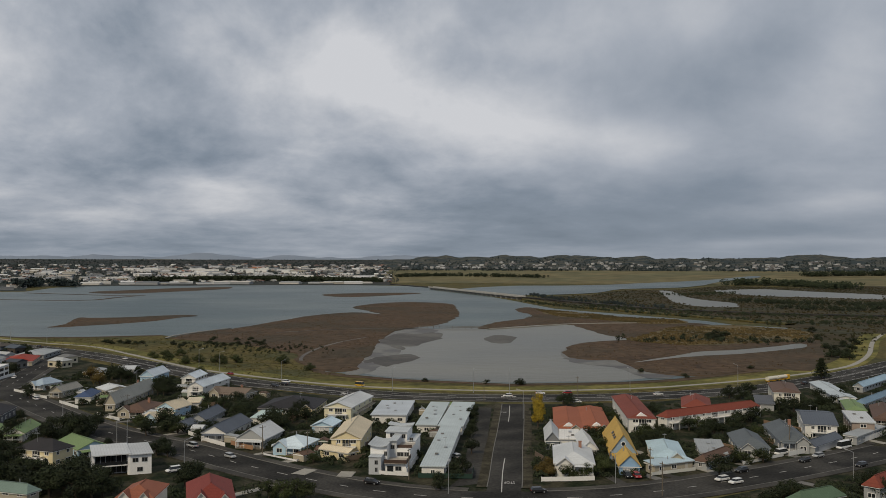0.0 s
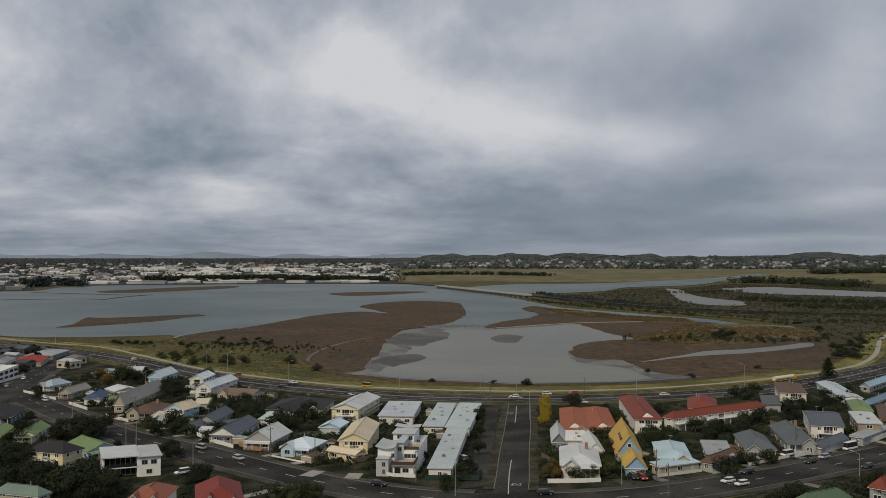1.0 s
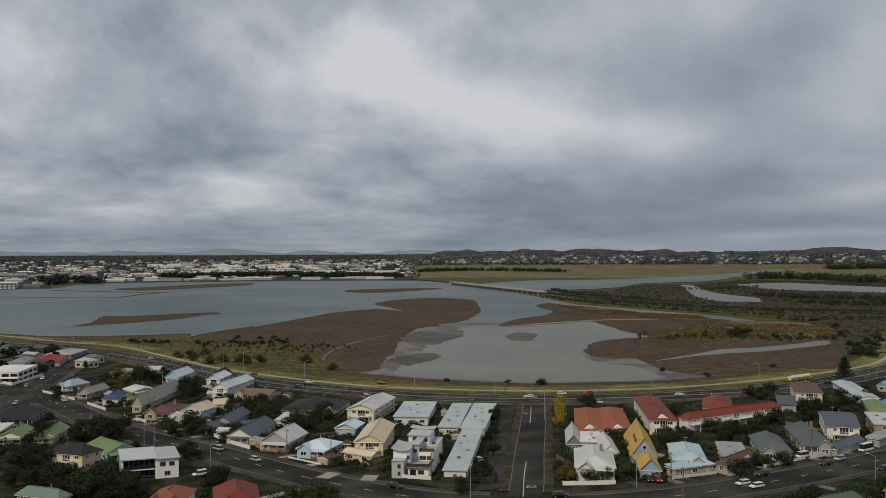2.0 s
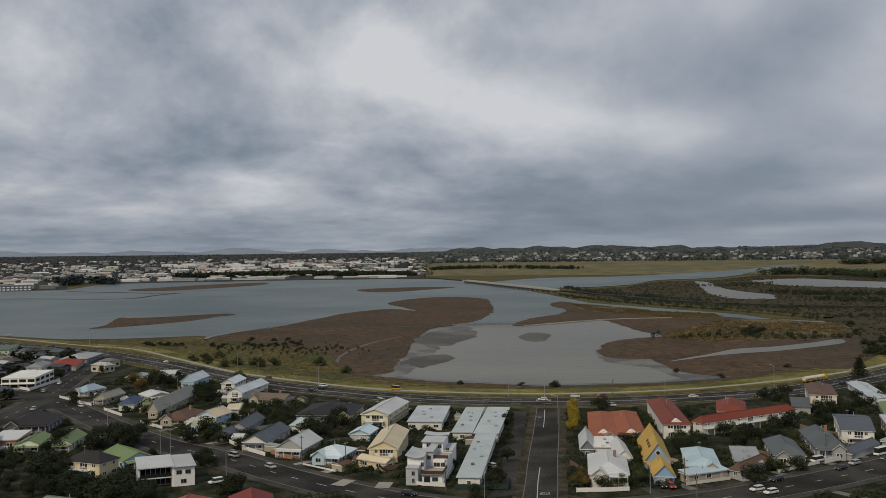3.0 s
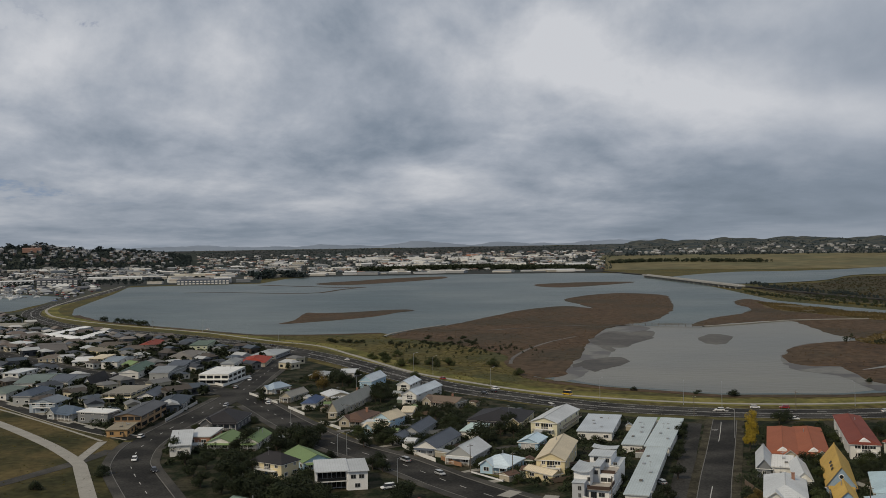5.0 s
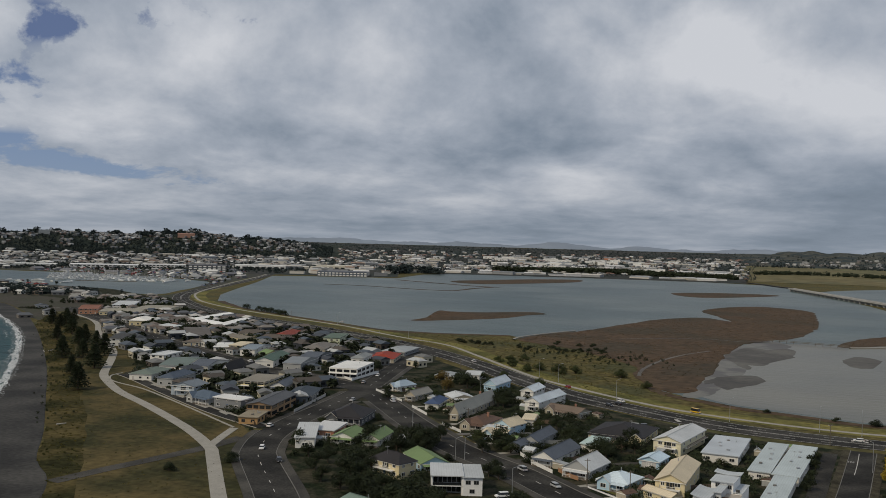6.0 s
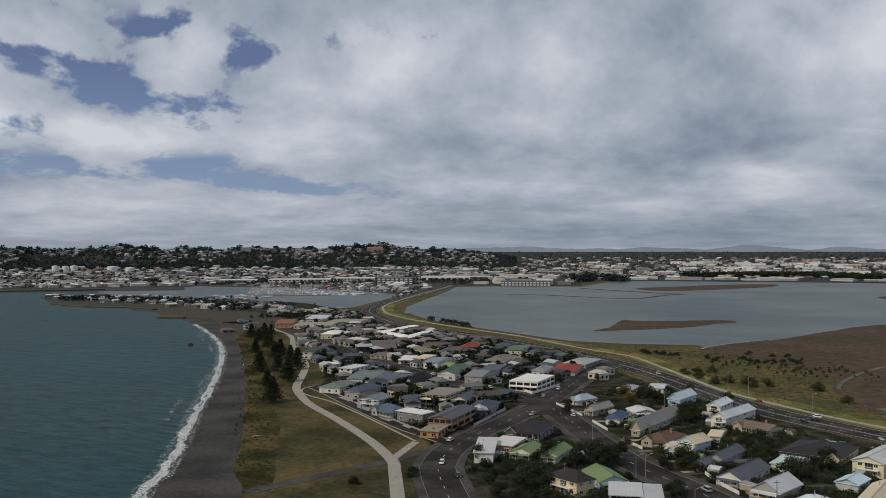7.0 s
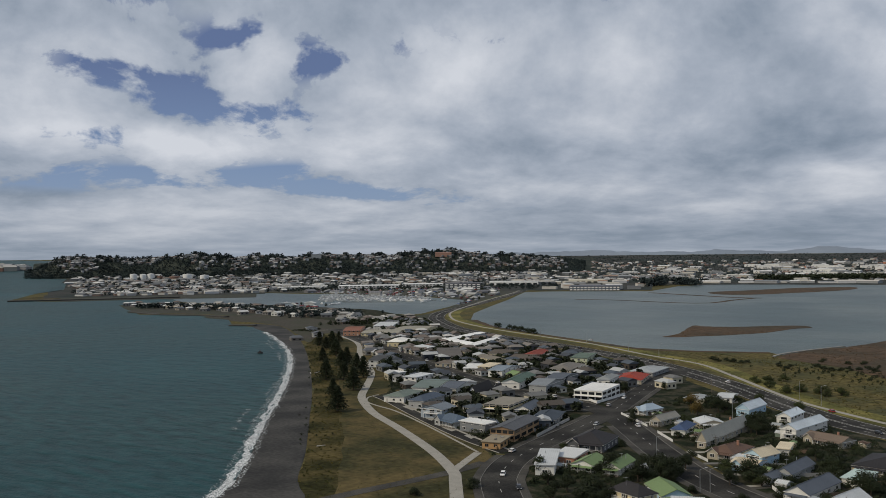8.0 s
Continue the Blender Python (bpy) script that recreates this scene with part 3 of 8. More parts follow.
dense = []
for p, q in zip(foam, foam[1:]):
    n = max(1, int((q - p).length / 1.5))
    e = (q - p).normalized()
    dense += [(p.lerp(q, k / n), Vector((e.y, -e.x)) * -1) for k in range(n)]
froth(dense, 0.3, 2.7, 0.22)
froth(dense, -1.4, 0.2, 0.21)
bmesh.ops.recalc_face_normals(fb, faces=fb.faces)
tagged(new("surf", mesh_of("surf", fb, (FOAM,))), "white breaking surf along the shingle beach", "surf", kind="stuff")
fb = bmesh.new()
froth(dense, 2.4, 5.4, 0.17)
froth(dense, -3.4, -0.8, 0.19)
for k in range(7):
    i = rnd.randrange(len(dense) - 60)
    w = rnd.uniform(6.5, 13)
    froth(dense[i:i + rnd.randrange(14, 46)], w, w + rnd.uniform(1.0, 2.2), 0.16)
bmesh.ops.recalc_face_normals(fb, faces=fb.faces)
tagged(new("surf_wash", mesh_of("surf_wash", fb, (THIN,))), "thin broken foam spreading off the surf", "surf", kind="stuff")
patch("dune_grass", [(-190.6, 190.3), (-213.8, 222.7), (-238.2, 242.6), (-272, 279.7), (-330.5, 339.5), (-402.4, 412.3), (-502.6, 508.1), (-603.2, 600.4), (-661.3, 665.4), (-687.4, 711.6), (-599.6, 633.8), (-472, 506.3), (-371.7, 404.6), (-295.2, 326), (-244.6, 272.5), (-196.2, 216.7), (-176.8, 193.1)], 0.055, surf("dune_scrub", (0.037, 0.037, 0.015), 0.95, 0.6, 0.04, 0.4, second=(0.072, 0.058, 0.025), blot=0.1, bump=0.1, spec=0.03), "dark rough dune grass between the beach and the lawn", "grass", rag=2)
patch("park", [(-181.5, 189.6), (-209.8, 224.5), (-232.7, 246.5), (-268.1, 282.4), (-326.9, 341.9), (-398.9, 414.6), (-499.3, 510.2), (-579.8, 585.2), (-653.9, 669.8), (-681.9, 731.4), (-586.5, 661.6), (-473, 549.5), (-419.3, 500.7), (-361.5, 439.3), (-349.3, 414.2), (-303.4, 385), (-243.6, 344.3), (-208.1, 323.7), (-180.1, 282.8), (-152, 241.7), (-133.1, 212)], 0.05, LAWN, "olive mown grass park behind the beach", "park")

# ---- residential ground ----
patch("garden_ground", [(-305.6, 573.3), (-305, 668.7), (-218.5, 568.4), (-134, 486.5), (-88.2, 448.9), (-21.9, 409.1), (26.2, 402.3), (75.5, 408), (116.1, 421.7), (163.3, 447.5), (254.9, 519.5), (173.3, 344.9), (99.4, 273.9), (45.4, 250.7), (14.9, 245.6), (-30.5, 259), (-69.3, 292.6), (-151.3, 385.6), (-207, 441.4)], 0.03, YARD, "dark gardens and yards between the houses", "ground")
patch("garden_ground", [(-349.3, 414.2), (-480.3, 544.8), (-692.2, 742.3), (-920.3, 914.9), (-1008.4, 1100), (-842.6, 1013.4), (-681.3, 905.3), (-487.8, 759.2), (-313.4, 655.3), (-234.2, 595.4), (-212.1, 453), (-203.8, 389.3), (-200.5, 343.4), (-208.1, 323.7)], 0.045, YARD, "dark gardens and yards between the houses", "ground")
patch("garden_ground", [(-194.6, 377.4), (-184.8, 394.4), (-123.2, 342.4), (-81.8, 292.2), (-45.7, 258.8), (-13.4, 235.4), (14.5, 232.6), (56.9, 237.5), (98.7, 262.9), (146.7, 299.3), (106, 206.3), (46.4, 187.2), (-10.2, 186.9), (-56.5, 190.1), (-112.1, 225.7)], 0.06, YARD, "dark gardens and yards between the houses", "ground")

patch("garden_ground", [(-150.9, 260.4), (-175, 297.3), (-190.3, 336.3), (-198, 390), (-200.1, 419.9), (-153.3, 362.3), (-112.6, 318.4), (-97.1, 291.4), (-93.2, 225.6), (-116.5, 214.7)], 0.075, YARD, "dark gardens and yards between the houses", "ground")
patch("garden_ground", [(-1434, 964.3), (-1383.5, 1030.3), (-1237.2, 1062.8), (-1074.8, 1066.1), (-986.5, 1076.5), (-835, 935.3), (-889, 905.4), (-968.2, 864.4), (-1105.4, 875.1), (-1227.1, 853.1)], 0.07, surf("spit_ground", (0.05, 0.047, 0.036), 0.95, 0.5, 0.02, 0.2, second=(0.03, 0.034, 0.02), blot=0.08), "built-up ground along the spit", "ground")

patch("garden_ground", [(-1199.5, 1042.9), (-1051.3, 1043.1), (-965.6, 1054), (-795.6, 957.7), (-704.8, 913.6), (-786.8, 1045.5), (-859.3, 1217.9), (-995.3, 1528.9), (-1169, 1865.8), (-1226.4, 1879.6), (-1022.5, 1435.8), (-871.6, 1174.8), (-796.2, 1011.4), (-825.2, 981), (-921, 1030), (-1165.8, 1155.2), (-1271.1, 1171.3)], 0.045, MATS["spit_ground"], "built-up waterfront ground by the marina", "ground")

patch("dune", [(-958.3, 807), (-898.3, 793.6), (-822.2, 771.5), (-713.9, 696.3), (-637, 637.7), (-691.6, 709.2), (-714.2, 783.5), (-791.5, 851.5), (-925.8, 898.8), (-1016.6, 906.9)], 0.12, surf("dune_ground", (0.058, 0.050, 0.036), 0.95, 0.5, 0.03, 0.3, second=(0.035, 0.035, 0.02), blot=0.08), "bare brown dune behind the beach", "dune")

patch("garden_ground", [(-1970.3, 1493.6), (-1814.8, 1517.1), (-1566.3, 1474.6), (-1415.7, 1502.6), (-1287.6, 1468.6), (-1132.7, 1458.2), (-1001, 1397.2), (-1125.4, 1640.4), (-1240.8, 1913.9), (-1513.2, 2116.6), (-1701.8, 2030.5), (-1977.6, 1857.5), (-2169.5, 1666)], 0.1, MATS["spit_ground"], "paved quay along the harbour", "ground")

# ---- roads ----
def clear(line, others):
    """The pieces of a line that keep off the other roads: (line, distance) pairs."""
    out, piece = [], []
    fine = []
    for p, q in zip(line, line[1:]):
        n = max(1, int((q - p).length / 2))
        fine += [p.lerp(q, j / n) for j in range(n)]
    for p in fine + [line[-1]]:
        if any((p - o).length < r for l, r in others for o in l):
            if len(piece) > 2:
                out.append(piece)
            piece = []
        else:
            piece.append(p)
    return out + ([piece] if len(piece) > 2 else [])


def road(line, half, z, label, others=(), walks=True, lane=True):
    ob = thing("road", label, "road", kind="structure")
    band("carriageway", line, -half, half, 0.0, z, ASPHALT, parent=ob)
    if walks:
        for s in (-1, 1):
            for p in clear(offset(line, s * (half + 1.7)), others):
                band("kerb", p, s * -1.65, s * -1.4, 0.0, z + 0.13, KERB, parent=ob)
                band("pavement", p, s * -1.4, s * 1.6, 0.0, z + 0.11, FOOTPATH, parent=ob)
    if lane:
        bm = bmesh.new()
        for q in clear(line, [(l, r - 3) for l, r in others]):
            for d in dashes(q, 12, 4.5):
                strip(bm, d, -0.13, 0.13, z + 0.005, z + 0.02)
        part("lane_mark", bm, MARK, ob, kind="stuff")
    return ob


MAIN = spline([(283.7, 578.3), (217.3, 507.9), (170.1, 465.8), (135.6, 443.8), (78.7, 424.8), (27.5, 420.3), (-22.8, 427.7), (-60.9, 446.6), (-104.4, 474.9), (-144.5, 514.2), (-193.6, 569.5), (-240.7, 616), (-292.3, 659.8), (-365.4, 706.5), (-444.7, 752.2), (-521.6, 790), (-604.7, 840.6), (-678.4, 907.1), (-742.6, 975.8), (-808.5, 1077.7), (-878.8, 1245.1), (-1022.9, 1570.8), (-1182.1, 1899.1)], step=12)
STREET = spline([(-725.1, 767.7), (-585.9, 668.8), (-422.9, 555.2), (-318.1, 489.8), (-271.1, 467.8), (-227.1, 449.3), (-196.6, 422.3), (-152.9, 369.5), (-117.8, 330.6), (-85, 304.7), (-64, 284.1), (-44, 266.9), (-23.3, 252.2), (-5.2, 244.6), (15.2, 242.2), (35.4, 243.8), (57.3, 250.6), (79.1, 262.2), (99.6, 274.6), (124.5, 291.2), (147.1, 307.8)], step=10)
SIDE = spline([(14.9, 246.7), (16.8, 265.3), (19.9, 303.7), (23.6, 343.6), (28.6, 402.3)], step=10)
CROSS = spline([(-122.4, 214.5), (-140.8, 240.4), (-171.7, 278.4), (-181, 292.9), (-190.7, 316), (-197.7, 348.3), (-203.7, 394.8), (-211.7, 442.4), (-226.8, 503.8), (-243.5, 576), (-251.4, 631.8)], step=8)
FRONT = spline([(-350.8, 415.9), (-332.2, 405.2), (-289.7, 377.3), (-249.4, 352.1), (-223.3, 337.7), (-201.9, 328)], step=8)
main_road = road(MAIN, 11.0, 0.12, "four-lane asphalt road along the estuary shore", walks=False, lane=False)
for k, (a, b, dash) in enumerate(((-10.2, -9.9, 0), (9.9, 10.2, 0), (-0.8, -0.5, 0), (0.5, 0.8, 0), (-5.2, -4.9, 1), (4.9, 5.2, 1))):
    bm = bmesh.new()
    for d in (dashes(MAIN, 14, 5) if dash else [MAIN]):
        strip(bm, d, a, b, 0.125, 0.14)
    part("lane_mark", bm, MARK, main_road)
CYCLE = spline([(376.1, 804.7), (332, 727.1), (284.2, 628.5), (253.7, 575.4), (229, 543.1), (184.5, 504.9), (129.7, 470), (83.7, 450.9), (29.1, 443.8), (-23.9, 452.1), (-63.9, 468.9), (-111, 503.7), (-148, 537.4), (-210.8, 616.5), (-256.1, 669.3), (-312.5, 703.5), (-396.1, 763.8), (-479.3, 809.1), (-580.1, 865.2), (-672.6, 933.1), (-732.5, 994.8), (-798.1, 1083.8), (-873.6, 1229.3), (-971.7, 1436.8), (-1087, 1691.1), (-1208.1, 1927.7)], step=12)
band("footpath", CYCLE, -1.6, 1.6, 0.0, 0.2, CONCRETE, "pale concrete shared path beside the road", "path")
band("grass_verge", CYCLE, -14, -1.7, 0.0, 0.10, VERGE, "green-yellow mown grass verge beside the path", "verge")
band("grass_verge", CYCLE, 1.7, 5.0, 0.0, 0.11, VERGE, "green-yellow mown grass verge beside the path", "verge")

road(STREET, 7.0, 0.14, "dark asphalt residential street with kerbs and footpaths", [(CROSS, 11), (SIDE, 9), (MAIN, 14), (FRONT, 6)])
side = road(SIDE, 4.6, 0.16, "asphalt side street leading to the estuary road", [(STREET, 9.5), (MAIN, 14)], walks=False, lane=False)
SIDE_VERGE = surf("trodden_verge", (0.040, 0.036, 0.024), 0.95, 0.5, 0.2, 1.5, second=(0.056, 0.050, 0.034), blot=0.08, spec=0.1)
for piece in clear(SIDE, [(STREET, 9.5), (MAIN, 12.5)]):
    for k in (-1, 1):
        band("kerb", piece, *sorted((k * 4.62, k * 4.87)), 0.0, 0.27, KERB, "worn concrete kerb of the side street", "kerb")
        band("verge", piece, *sorted((k * 4.88, k * 7.6)), 0.0, 0.20, SIDE_VERGE, "trodden grass and gravel verge of the side street", "verge")
road(CROSS, 6.5, 0.18, "asphalt cross street with dashed centre line", [(STREET, 12), (MAIN, 16), (FRONT, 7)])
road(FRONT, 3.2, 0.15, "narrow asphalt access lane along the park", walks=False, lane=False)
band("kerb", FRONT, 3.2, 4.6, 0.0, 0.24, CONCRETE, "pale concrete kerb of the access lane", "kerb")
band("kerb", FRONT, -3.6, -3.2, 0.0, 0.24, CONCRETE, "pale concrete kerb of the access lane", "kerb")
band("kerb", spline([(-353.8, 419.3), (-352.7, 409.3), (-342.1, 396.1), (-328.1, 388.7), (-307.1, 380.4), (-265.1, 355.4), (-211.6, 321.2)], step=5), -0.5, 0.5, 0.0, 0.26, CONCRETE, "pale concrete kerb round the lane's end", "kerb")
PATH = spline([(-139.5, 211.6), (-156, 232.4), (-189.8, 276.1), (-199.2, 287.2), (-222.4, 307), (-247.7, 325.6), (-278.2, 346.5), (-312, 368.5), (-342.3, 393.5), (-360.7, 411.9), (-382.7, 440.1), (-404.2, 467.6), (-427.5, 495.4), (-457.2, 524.2), (-489.2, 553.2), (-526.4, 590.5), (-571.1, 638.6), (-611, 674.1), (-645.4, 697.2), (-674.4, 719.3)], step=6)
band("footpath", PATH, -2.4, 2.4, 0.0, 0.2, CONCRETE, "pale concrete walking path winding through the park", "path")
band("footpath", spline([(-200, 288.9), (-204.8, 302.3), (-210.9, 320.3)], step=5), -1.8, 1.8, 0.0, 0.21, CONCRETE, "pale concrete path joining the lane", "path")
band("track", spline([(-211.6, 222.6), (-208.6, 241.3), (-204.4, 259.9), (-199.3, 285.9), (-198.1, 307)], step=6), -3, 3, 0.0, 0.12, FOOTPATH, "worn gravel track across the park", "track")

# ---- houses ----
def slab(bm, quad, thick):
    """A roof plane of some thickness from its upper corners."""
    top = [bm.verts.new(p) for p in quad]
    low = [bm.verts.new((p[0], p[1], p[2] - thick)) for p in quad]
    bm.faces.new(top)
    bm.faces.new(low[::-1])
    n = len(quad)
    for i in range(n):
        bm.faces.new((top[i], low[i], low[(i + 1) % n], top[(i + 1) % n]))


def roof_mesh(w, d, e, r, kind, over):
    bm = bmesh.new()
    x, y = w / 2 + over, d / 2 + over
    slope = (r - e)
    if kind == "gx":      # ridge along the width
        k = e - slope * over / (d / 2)
        slab(bm, [(-x, -y, k), (x, -y, k), (x, 0, r), (-x, 0, r)], 0.16)
        slab(bm, [(x, y, k), (-x, y, k), (-x, 0, r), (x, 0, r)], 0.16)
    elif kind == "gy":    # ridge along the depth
        k = e - slope * over / (w / 2)
        slab(bm, [(-x, y, k), (-x, -y, k), (0, -y, r), (0, y, r)], 0.16)
        slab(bm, [(x, -y, k), (x, y, k), (0, y, r), (0, -y, r)], 0.16)
    elif kind == "hip":
        if w >= d:
            a, b = (-(w - d) / 2 - 0.3, 0, r), ((w - d) / 2 + 0.3, 0, r)
            k = e - slope * over / (d / 2)
            c = [(-x, -y, k), (x, -y, k), (x, y, k), (-x, y, k)]
            slab(bm, [c[0], c[1], b, a], 0.16), slab(bm, [c[2], c[3], a, b], 0.16), slab(bm, [c[1], c[2], b], 0.16), slab(bm, [c[3], c[0], a], 0.16)
        else:
            a, b = (0, -(d - w) / 2 - 0.3, r), (0, (d - w) / 2 + 0.3, r)
            k = e - slope * over / (w / 2)
            c = [(-x, -y, k), (x, -y, k), (x, y, k), (-x, y, k)]
            slab(bm, [c[1], c[2], b, a], 0.16), slab(bm, [c[3], c[0], a, b], 0.16), slab(bm, [c[0], c[1], a], 0.16), slab(bm, [c[2], c[3], b], 0.16)
    elif kind == "mono":  # rises to the back
        slab(bm, [(-x, -y, e), (x, -y, e), (x, y, r), (-x, y, r)], 0.2)
    else:
        slab(bm, [(-x, -y, e + 0.05), (x, -y, e + 0.05), (x, y, r), (-x, y, r)], 0.3)
    return bm


def wall_mesh(w, d, e, r, kind):
    bm = bmesh.new()
    x, y = w / 2, d / 2
    e2 = e - 0.14
    r2 = r - 0.2
    c = [(-x, -y), (x, -y), (x, y), (-x, y)]
    low = [bm.verts.new((*p, 0)) for p in c]
    tops = {"gy": (e2, e2, e2, e2), "gx": (e2, e2, e2, e2), "mono": (e - 0.22, e - 0.22, r - 0.22, r - 0.22)}.get(kind, (e2,) * 4)
    top = [bm.verts.new((*p, h)) for p, h in zip(c, tops)]
    apex = {}
    if kind == "gy":
        apex = {0: bm.verts.new((0, -y, r2)), 2: bm.verts.new((0, y, r2))}
    elif kind == "gx":
        apex = {1: bm.verts.new((x, 0, r2)), 3: bm.verts.new((-x, 0, r2))}
    for i in range(4):
        j = (i + 1) % 4
        bm.faces.new([low[i], low[j], top[j]] + ([apex[i]] if i in apex else []) + [top[i]])
    return bm


WINDOWS = {}


def window_meshes(w, h, frame_mat):
    key = (w, h, frame_mat.name)
    if key not in WINDOWS:
        bm = bmesh.new()
        f = 0.11
        for a in ((-w / 2, 0, w / 2, f), (-w / 2, h - f, w / 2, h), (-w / 2, f, -w / 2 + f, h - f), (w / 2 - f, f, w / 2, h - f), (-f / 2, f, f / 2, h - f)):
            box(bm, a[0], -0.09, a[1], a[2], 0.02, a[3])
        fr = mesh_of("window", bm, (frame_mat,))
        gl = mesh_of("pane", boxm(-w / 2 + f, -0.045, f, w / 2 - f, 0.0, h - f), (GLASS,))
        WINDOWS[key] = (fr, gl)
    return WINDOWS[key]


def add_window(parent, x, y, z, rz, w, h, frame_mat):
    if parent.location.length > 470:
        key = (w, h, frame_mat.name, "plain")
        if key not in WINDOWS:
            bm = boxm(-w / 2, -0.05, 0, w / 2, 0.02, h)
            box(bm, -w / 2 + 0.12, -0.09, 0.12, w / 2 - 0.12, -0.03, h - 0.12)
            me = mesh_of("window", bm, (frame_mat, GLASS))
            for f in me.polygons[6:]:
                f.material_index = 1
            WINDOWS[key] = me
        part("window", WINDOWS[key], None, parent, at=pose(x, y, z, 0, 0, rz))
        return
    fr, gl = window_meshes(w, h, frame_mat)
    ob = part("window", fr, None, parent, at=pose(x, y, z, 0, 0, rz))
    part("pane", gl, None, ob, "dark reflecting glass")


rng = random.Random(11)


drng = random.Random(41)


def gable_bay(ob, u, v, gw, depth, e, r, wall, roof, trim):
    """A gabled bay that stands out from the front wall, with a window and bargeboards."""
    bm = bmesh.new()
    x = gw / 2
    f = [bm.verts.new((u + p, v - depth, z)) for p, z in ((-x, 0), (x, 0), (x, e), (0, r), (-x, e))]
    g = [bm.verts.new((u + p, v + 0.02, z)) for p, z in ((-x, 0), (x, 0), (x, e), (0, r), (-x, e))]
    bm.faces.new(f)
    for i in (1, 4):
        j = (i + 1) % 5
        bm.faces.new((f[i], f[j], g[j], g[i]))
    bmesh.ops.recalc_face_normals(bm, faces=bm.faces)
    part("bay_wall", bm, paint(wall), ob)
    bm = bmesh.new()
    drop = (r - e) / x * 0.4
    for s in (-1, 1):
        slab(bm, [(u + s * (x + 0.4), v - depth - 0.45, e - drop), (u, v - depth - 0.45, r), (u, v + 2.4, r), (u + s * (x + 0.4), v + 2.4, e - drop)][::s], 0.1)
    part("bay_roof", bm, roofing(roof), ob)
    bm = bmesh.new()
    for s in (-1, 1):
        slab(bm, [(u + s * (x + 0.4), v - depth - 0.5, e - drop - 0.22), (u, v - depth - 0.5, r - 0.2), (u, v - depth - 0.5, r + 0.03), (u + s * (x + 0.4), v - depth - 0.5, e - drop + 0.02)][::s], 0.06)
    part("bargeboard", bm, trim, ob)
    add_window(ob, u, v - depth, 0.9, 0, min(2.0, gw * 0.6), 1.4, trim)


def verandah(ob, u0, u1, v, depth, z, roof, trim):
    """A lean-to roof on posts along the front, over a boarded floor with a rail."""
    bm = bmesh.new()
    slab(bm, [(u0, v - depth, z - 0.5), (u1, v - depth, z - 0.5), (u1, v + 0.05, z), (u0, v + 0.05, z)], 0.1)
    part("verandah_roof", bm, roofing(roof), ob)
    n = max(2, round((u1 - u0) / 2.6))
    for i in range(n + 1):
        u = u0 + 0.15 + (u1 - u0 - 0.3) * i / n
        part("verandah_post", boxm(u - 0.07, v - depth + 0.1, 0, u + 0.07, v - depth + 0.24, z - 0.58), trim, ob)
    part("verandah_floor", boxm(u0, v - depth, 0, u1, v - 0.02, 0.35), TIMBER, ob)
    bm = boxm(u0 + 0.1, v - depth + 0.14, 1.15, u1 - 0.1, v - depth + 0.2, 1.23)
    for k in range(int((u1 - u0) / 0.5)):
        box(bm, u0 + 0.3 + 0.5 * k, v - depth + 0.15, 0.35, u0 + 0.34 + 0.5 * k, v - depth + 0.19, 1.15)
    part("rail", bm, trim, ob)


def balcony(ob, u0, u1, v, z, trim):
    """An upper deck with a rail, and tall glazed doors behind it."""
    part("balcony", boxm(u0, v - 1.7, z - 0.2, u1, v - 0.02, z), trim, ob)
    bm = boxm(u0, v - 1.7, z + 0.95, u1, v - 1.62, z + 1.05)
    for k in range(int((u1 - u0) / 0.4) + 1):
        box(bm, u0 + 0.4 * k, v - 1.69, z, u0 + 0.05 + 0.4 * k, v - 1.64, z + 0.95)
    part("rail", bm, trim, ob)
    for u in (u0 + 0.2, u1 - 0.2):
        part("balcony_post", boxm(u - 0.08, v - 1.66, 0, u + 0.08, v - 1.5, z - 0.21), trim, ob)
    c = (u0 + u1) / 2
    for k in (-1, 0, 1):
        part("glazed_door", boxm(c + k * 0.95 - 0.42, v - 0.06, z + 0.02, c + k * 0.95 + 0.42, v + 0.02, z + 2.1), GLASS, ob, "tall dark glazed door")


def skylights(ob, w, d, z, n):
    for k in range(n):
        u, v = w * drng.uniform(-0.3, 0.3), d * (-0.35 + 0.7 * (k + 0.5) / n)
        bm = boxm(u - 0.5, v - 0.7, z, u + 0.5, v + 0.7, z + 0.22)
        part("roof_vent", bm, drng.choice((STEEL, KERB)), ob, "raised metal roof vent")


